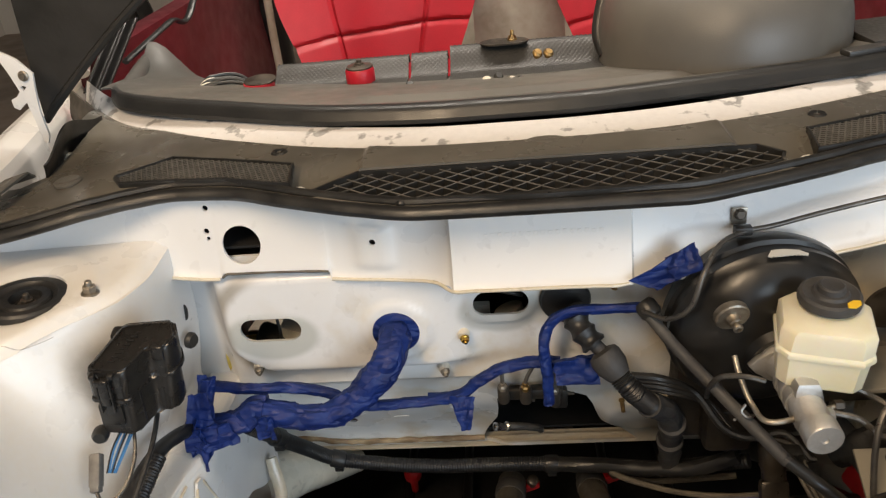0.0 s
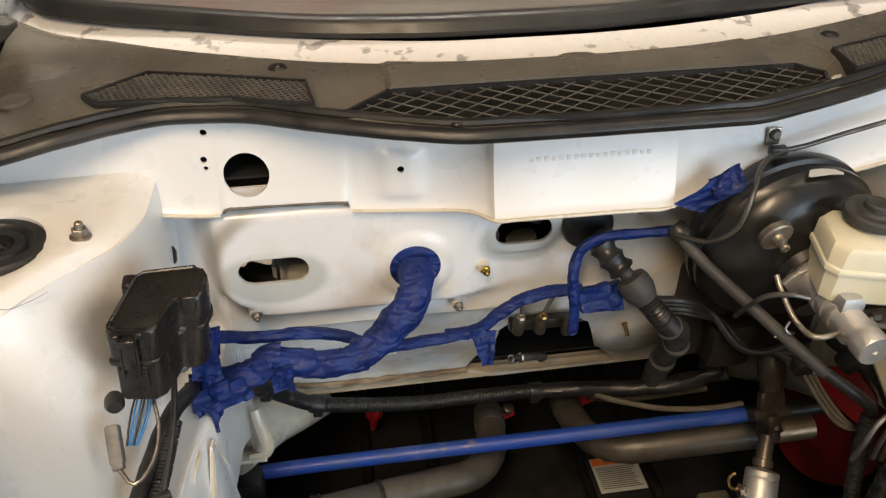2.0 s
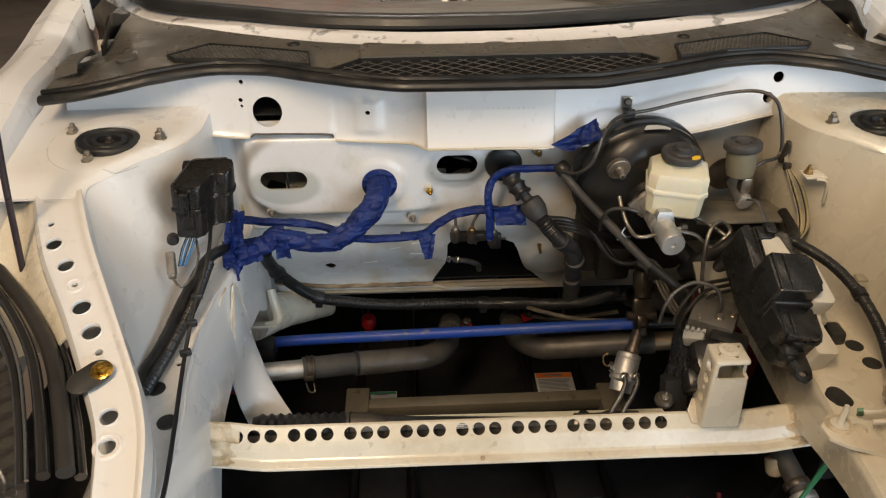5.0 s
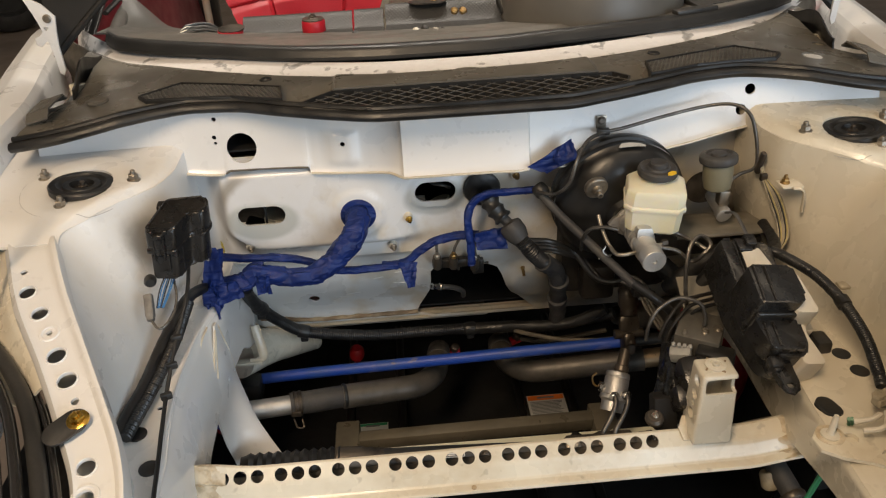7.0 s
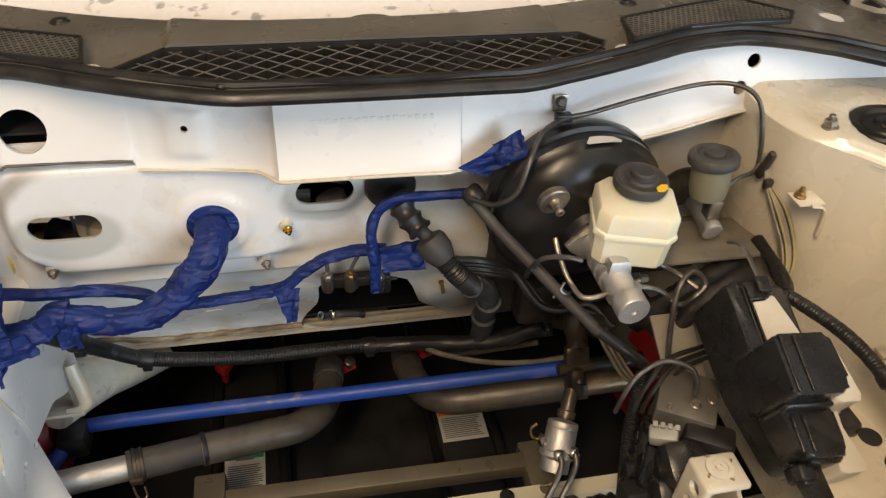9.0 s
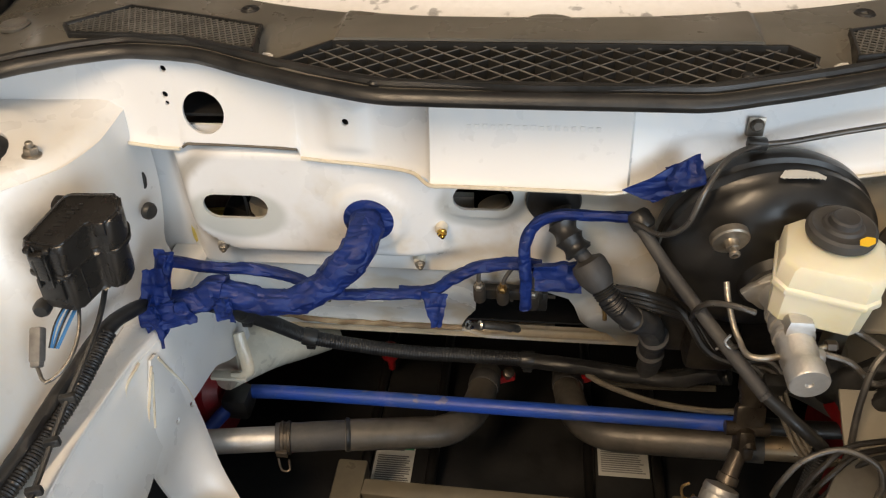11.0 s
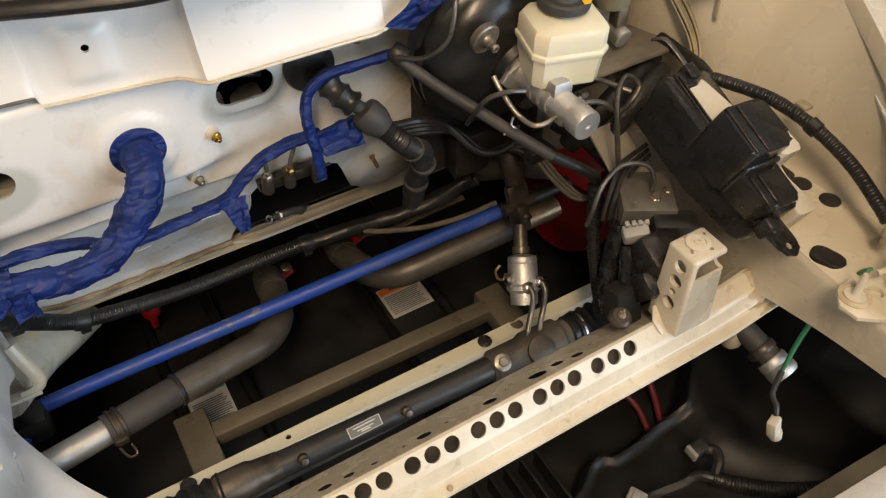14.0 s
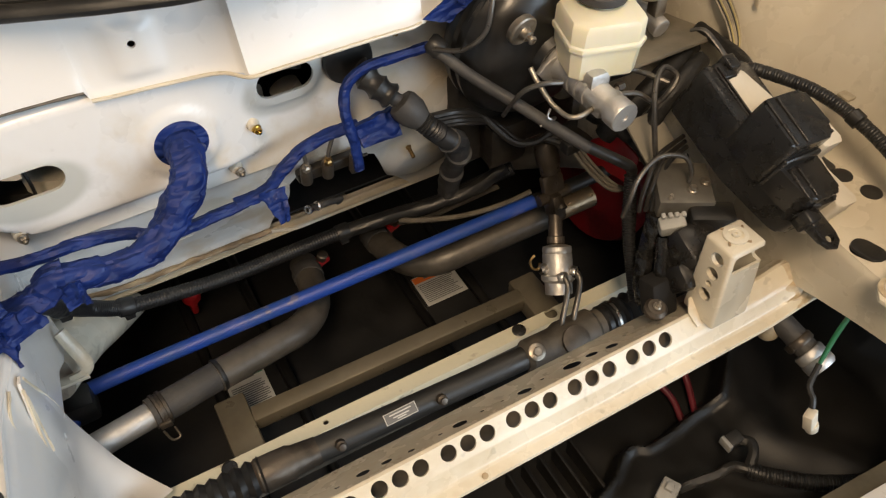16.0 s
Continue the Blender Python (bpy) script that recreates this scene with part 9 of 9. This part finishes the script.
tube(bm, [(0.60, -0.598, 0.365), (0.525, -0.592, 0.345), (0.44, -0.578, 0.335), (0.38, -0.548, 0.33), (0.33, -0.508, 0.33), (0.31, -0.485, 0.33)], 0.0105, 12, 0.00105, ribs(0.0042, 0.06))
part("conduit", bm, LOOM, NH)
bm = bmesh.new()
tube(bm, [(0.312, -0.488, 0.332), (0.295, -0.474, 0.333), (0.27, -0.472, 0.330), (0.24, -0.466, 0.328), (0.215, -0.462, 0.328)], 0.0075, 10, 0.003, wrap(0.02, 0.15, 3))
part("taped_tail", bm, TRIM, NH)
bm = bmesh.new()
tube(bm, [(0.312, -0.488, 0.332), (0.330, -0.475, 0.338), (0.337, -0.462, 0.338), (0.330, -0.452, 0.335)], 0.008, 10, 0.003, wrap(0.02, 0.15, 5))
part("taped_tail", bm, TRIM, NH)
bm = bmesh.new()
box(bm, (0.200, -0.460, 0.330), (0.034, 0.024, 0.016), 0.003, Matrix.Rotation(radians(28), 4, "Z"))
box(bm, (0.203, -0.458, 0.340), (0.012, 0.010, 0.006), 0.001, Matrix.Rotation(radians(28), 4, "Z"))
part("grey_plug", bm, GREYPLUG, NH, "grey plug")
bm = bmesh.new()
box(bm, (0.322, -0.447, 0.335), (0.022, 0.018, 0.016), 0.002)
part("black_plug", bm, TRIM, NH)
bm = bmesh.new()
box(bm, (0.309, -0.447, 0.335), (0.006, 0.019, 0.014), 0.001)
part("plug_mouth", bm, GREYPLUG, NH)

# near-side headlamp and its brass nut
HL = thing("headlamp", "smoked headlamp unit beside the wing ledge", "headlamp", (-0.56, -0.5, 0.75))
rim = [(-0.720, -0.235, 0.800), (-0.656, -0.312, 0.800), (-0.592, -0.386, 0.797), (-0.541, -0.460, 0.790), (-0.501, -0.544, 0.782), (-0.471, -0.618, 0.775)]
# the thin chrome line is drawn as the highlight on the lens edge
for off, dz, r, m in ((0.0, 0.0, 0.009, TRIM), (-0.017, 0.005, 0.0065, LAMPBEZEL), (-0.030, 0.006, 0.0022, CHROME), (-0.036, 0.001, 0.0050, LAMPBEZEL), (0.010, -0.012, 0.006, LAMPBEZEL)):
    bm = bmesh.new()
    tube(bm, [(x + off, y + off * 0.45, z + dz) for x, y, z in rim], r, 12)
    part("bezel_rim" if m is not CHROME else "bright_line", bm, m, HL)


def lamp_face(u, v):
    k = u * (len(rim) - 1)
    i = min(int(k), len(rim) - 2)
    p = Vector(rim[i]).lerp(Vector(rim[i + 1]), k - i)
    return Vector((p.x - 0.04 - 0.16 * v, p.y - 0.02 - 0.07 * v, p.z - 0.004 - 0.10 * v * v))


bm = bmesh.new()
sheet(bm, lambda u, v: tuple(lamp_face(u, v) + Vector((-0.015 * v, 0, -0.035 - 0.05 * v))), steps(0, 1, 24), steps(0, 1, 12), (0, 0, -0.01))
part("housing", bm, TRIM, HL)
for i in range(13):
    u = 0.22 + 0.055 * i
    bm = bmesh.new()
    tube(bm, [lamp_face(u, v) + Vector((-0.015 * v, 0, -0.032 - 0.05 * v)) for v in steps(0.0, 0.6, 6)], 0.0035, 6)
    part("rib", bm, LAMPBEZEL, HL)
for u, v in ((0.66, 0.42), (0.82, 0.30), (0.90, 0.52)):
    bm = bmesh.new()
    p = lamp_face(u, v) + Vector((0, 0, -0.045))
    lathe(bm, [(0.010, 0), (0.022, 0.008), (0.032, 0.024), (0.034, 0.024), (0.024, 0.006), (0.010, -0.004)], p, (0.25, -0.65, 0.7), 20)
    for k in range(6):
        q = 2 * math.pi * k / 6
        box(bm, p + Vector((0.020 * math.cos(q), 0.020 * math.sin(q), 0.012)), (0.012, 0.003, 0.012), 0, Matrix.Rotation(q, 4, "Z"))
    part("reflector", bm, CHROME, HL)
bm = bmesh.new()
sheet(bm, lambda u, v: tuple(lamp_face(u, v)), steps(0, 1, 24), steps(0, 1, 12), (0, 0, -0.003))
lens = part("lens", bm, GLASS, HL)
lens.visible_shadow = False
LB = thing("ledge_bracket", "dark lamp bracket held by a bright yellow plated nut", "bracket", (-0.468, -0.5, 0.80))
bm = bmesh.new()
prism(bm, capsule(0.050, 0.015), 0, 0.003, Matrix.Translation((-0.480, -0.507, ledge_z(-0.5) + 0.004)) @ Matrix.Rotation(radians(14), 4, "X") @ Matrix.Rotation(radians(42), 4, "Z"), 0.0008)
part("plate", bm, TRIM, LB)
bm = bmesh.new()
hexbolt(bm, (-0.469, -0.500, ledge_z(-0.5) + 0.007), (0, -0.25, 1), 0.014, 0.009, 0.012, 0.003)
part("nut", bm, GOLD, LB, "bright yellow nut")

# bonnet stay standing in its socket on the outer ledge
BS = thing("bonnet_stay", "thin dark purplish steel bonnet stay standing on the wing apron", "bonnet stay", (-0.636, -0.305, 0.79))
bm = bmesh.new()
tube(bm, [(-0.636, -0.305, 0.775), (-0.618, -0.302, 0.92), (-0.600, -0.300, 1.04), (-0.577, -0.298, 1.20), (-0.560, -0.296, 1.32)], 0.0042, 12)
part("rod", bm, STAYSTEEL, BS)
bm = bmesh.new()
lathe(bm, [(0.009, 0), (0.009, 0.006), (0.0065, 0.012), (0.0045, 0.014)], (-0.637, -0.305, 0.775), (0.12, 0, 1), 18)
part("socket", bm, RUBBER, BS)

# tyre standing far behind on the workshop floor
for x, y in ((-2.75, 4.5), (-3.1, 4.75)):
    t = thing("tyre", "worn black tyre standing on the workshop floor", "tyre", (x, y, 0), "stored tyres")
    bm = bmesh.new()
    lathe(bm, [(0.20, -0.09), (0.27, -0.10), (0.30, -0.085), (0.31, -0.05), (0.312, 0.0), (0.31, 0.05), (0.30, 0.085), (0.27, 0.10), (0.20, 0.09), (0.19, 0.0)], (x, y, 0.312), (0.5, -0.85, 0), 48)
    part("tread", bm, RUBBER, t)
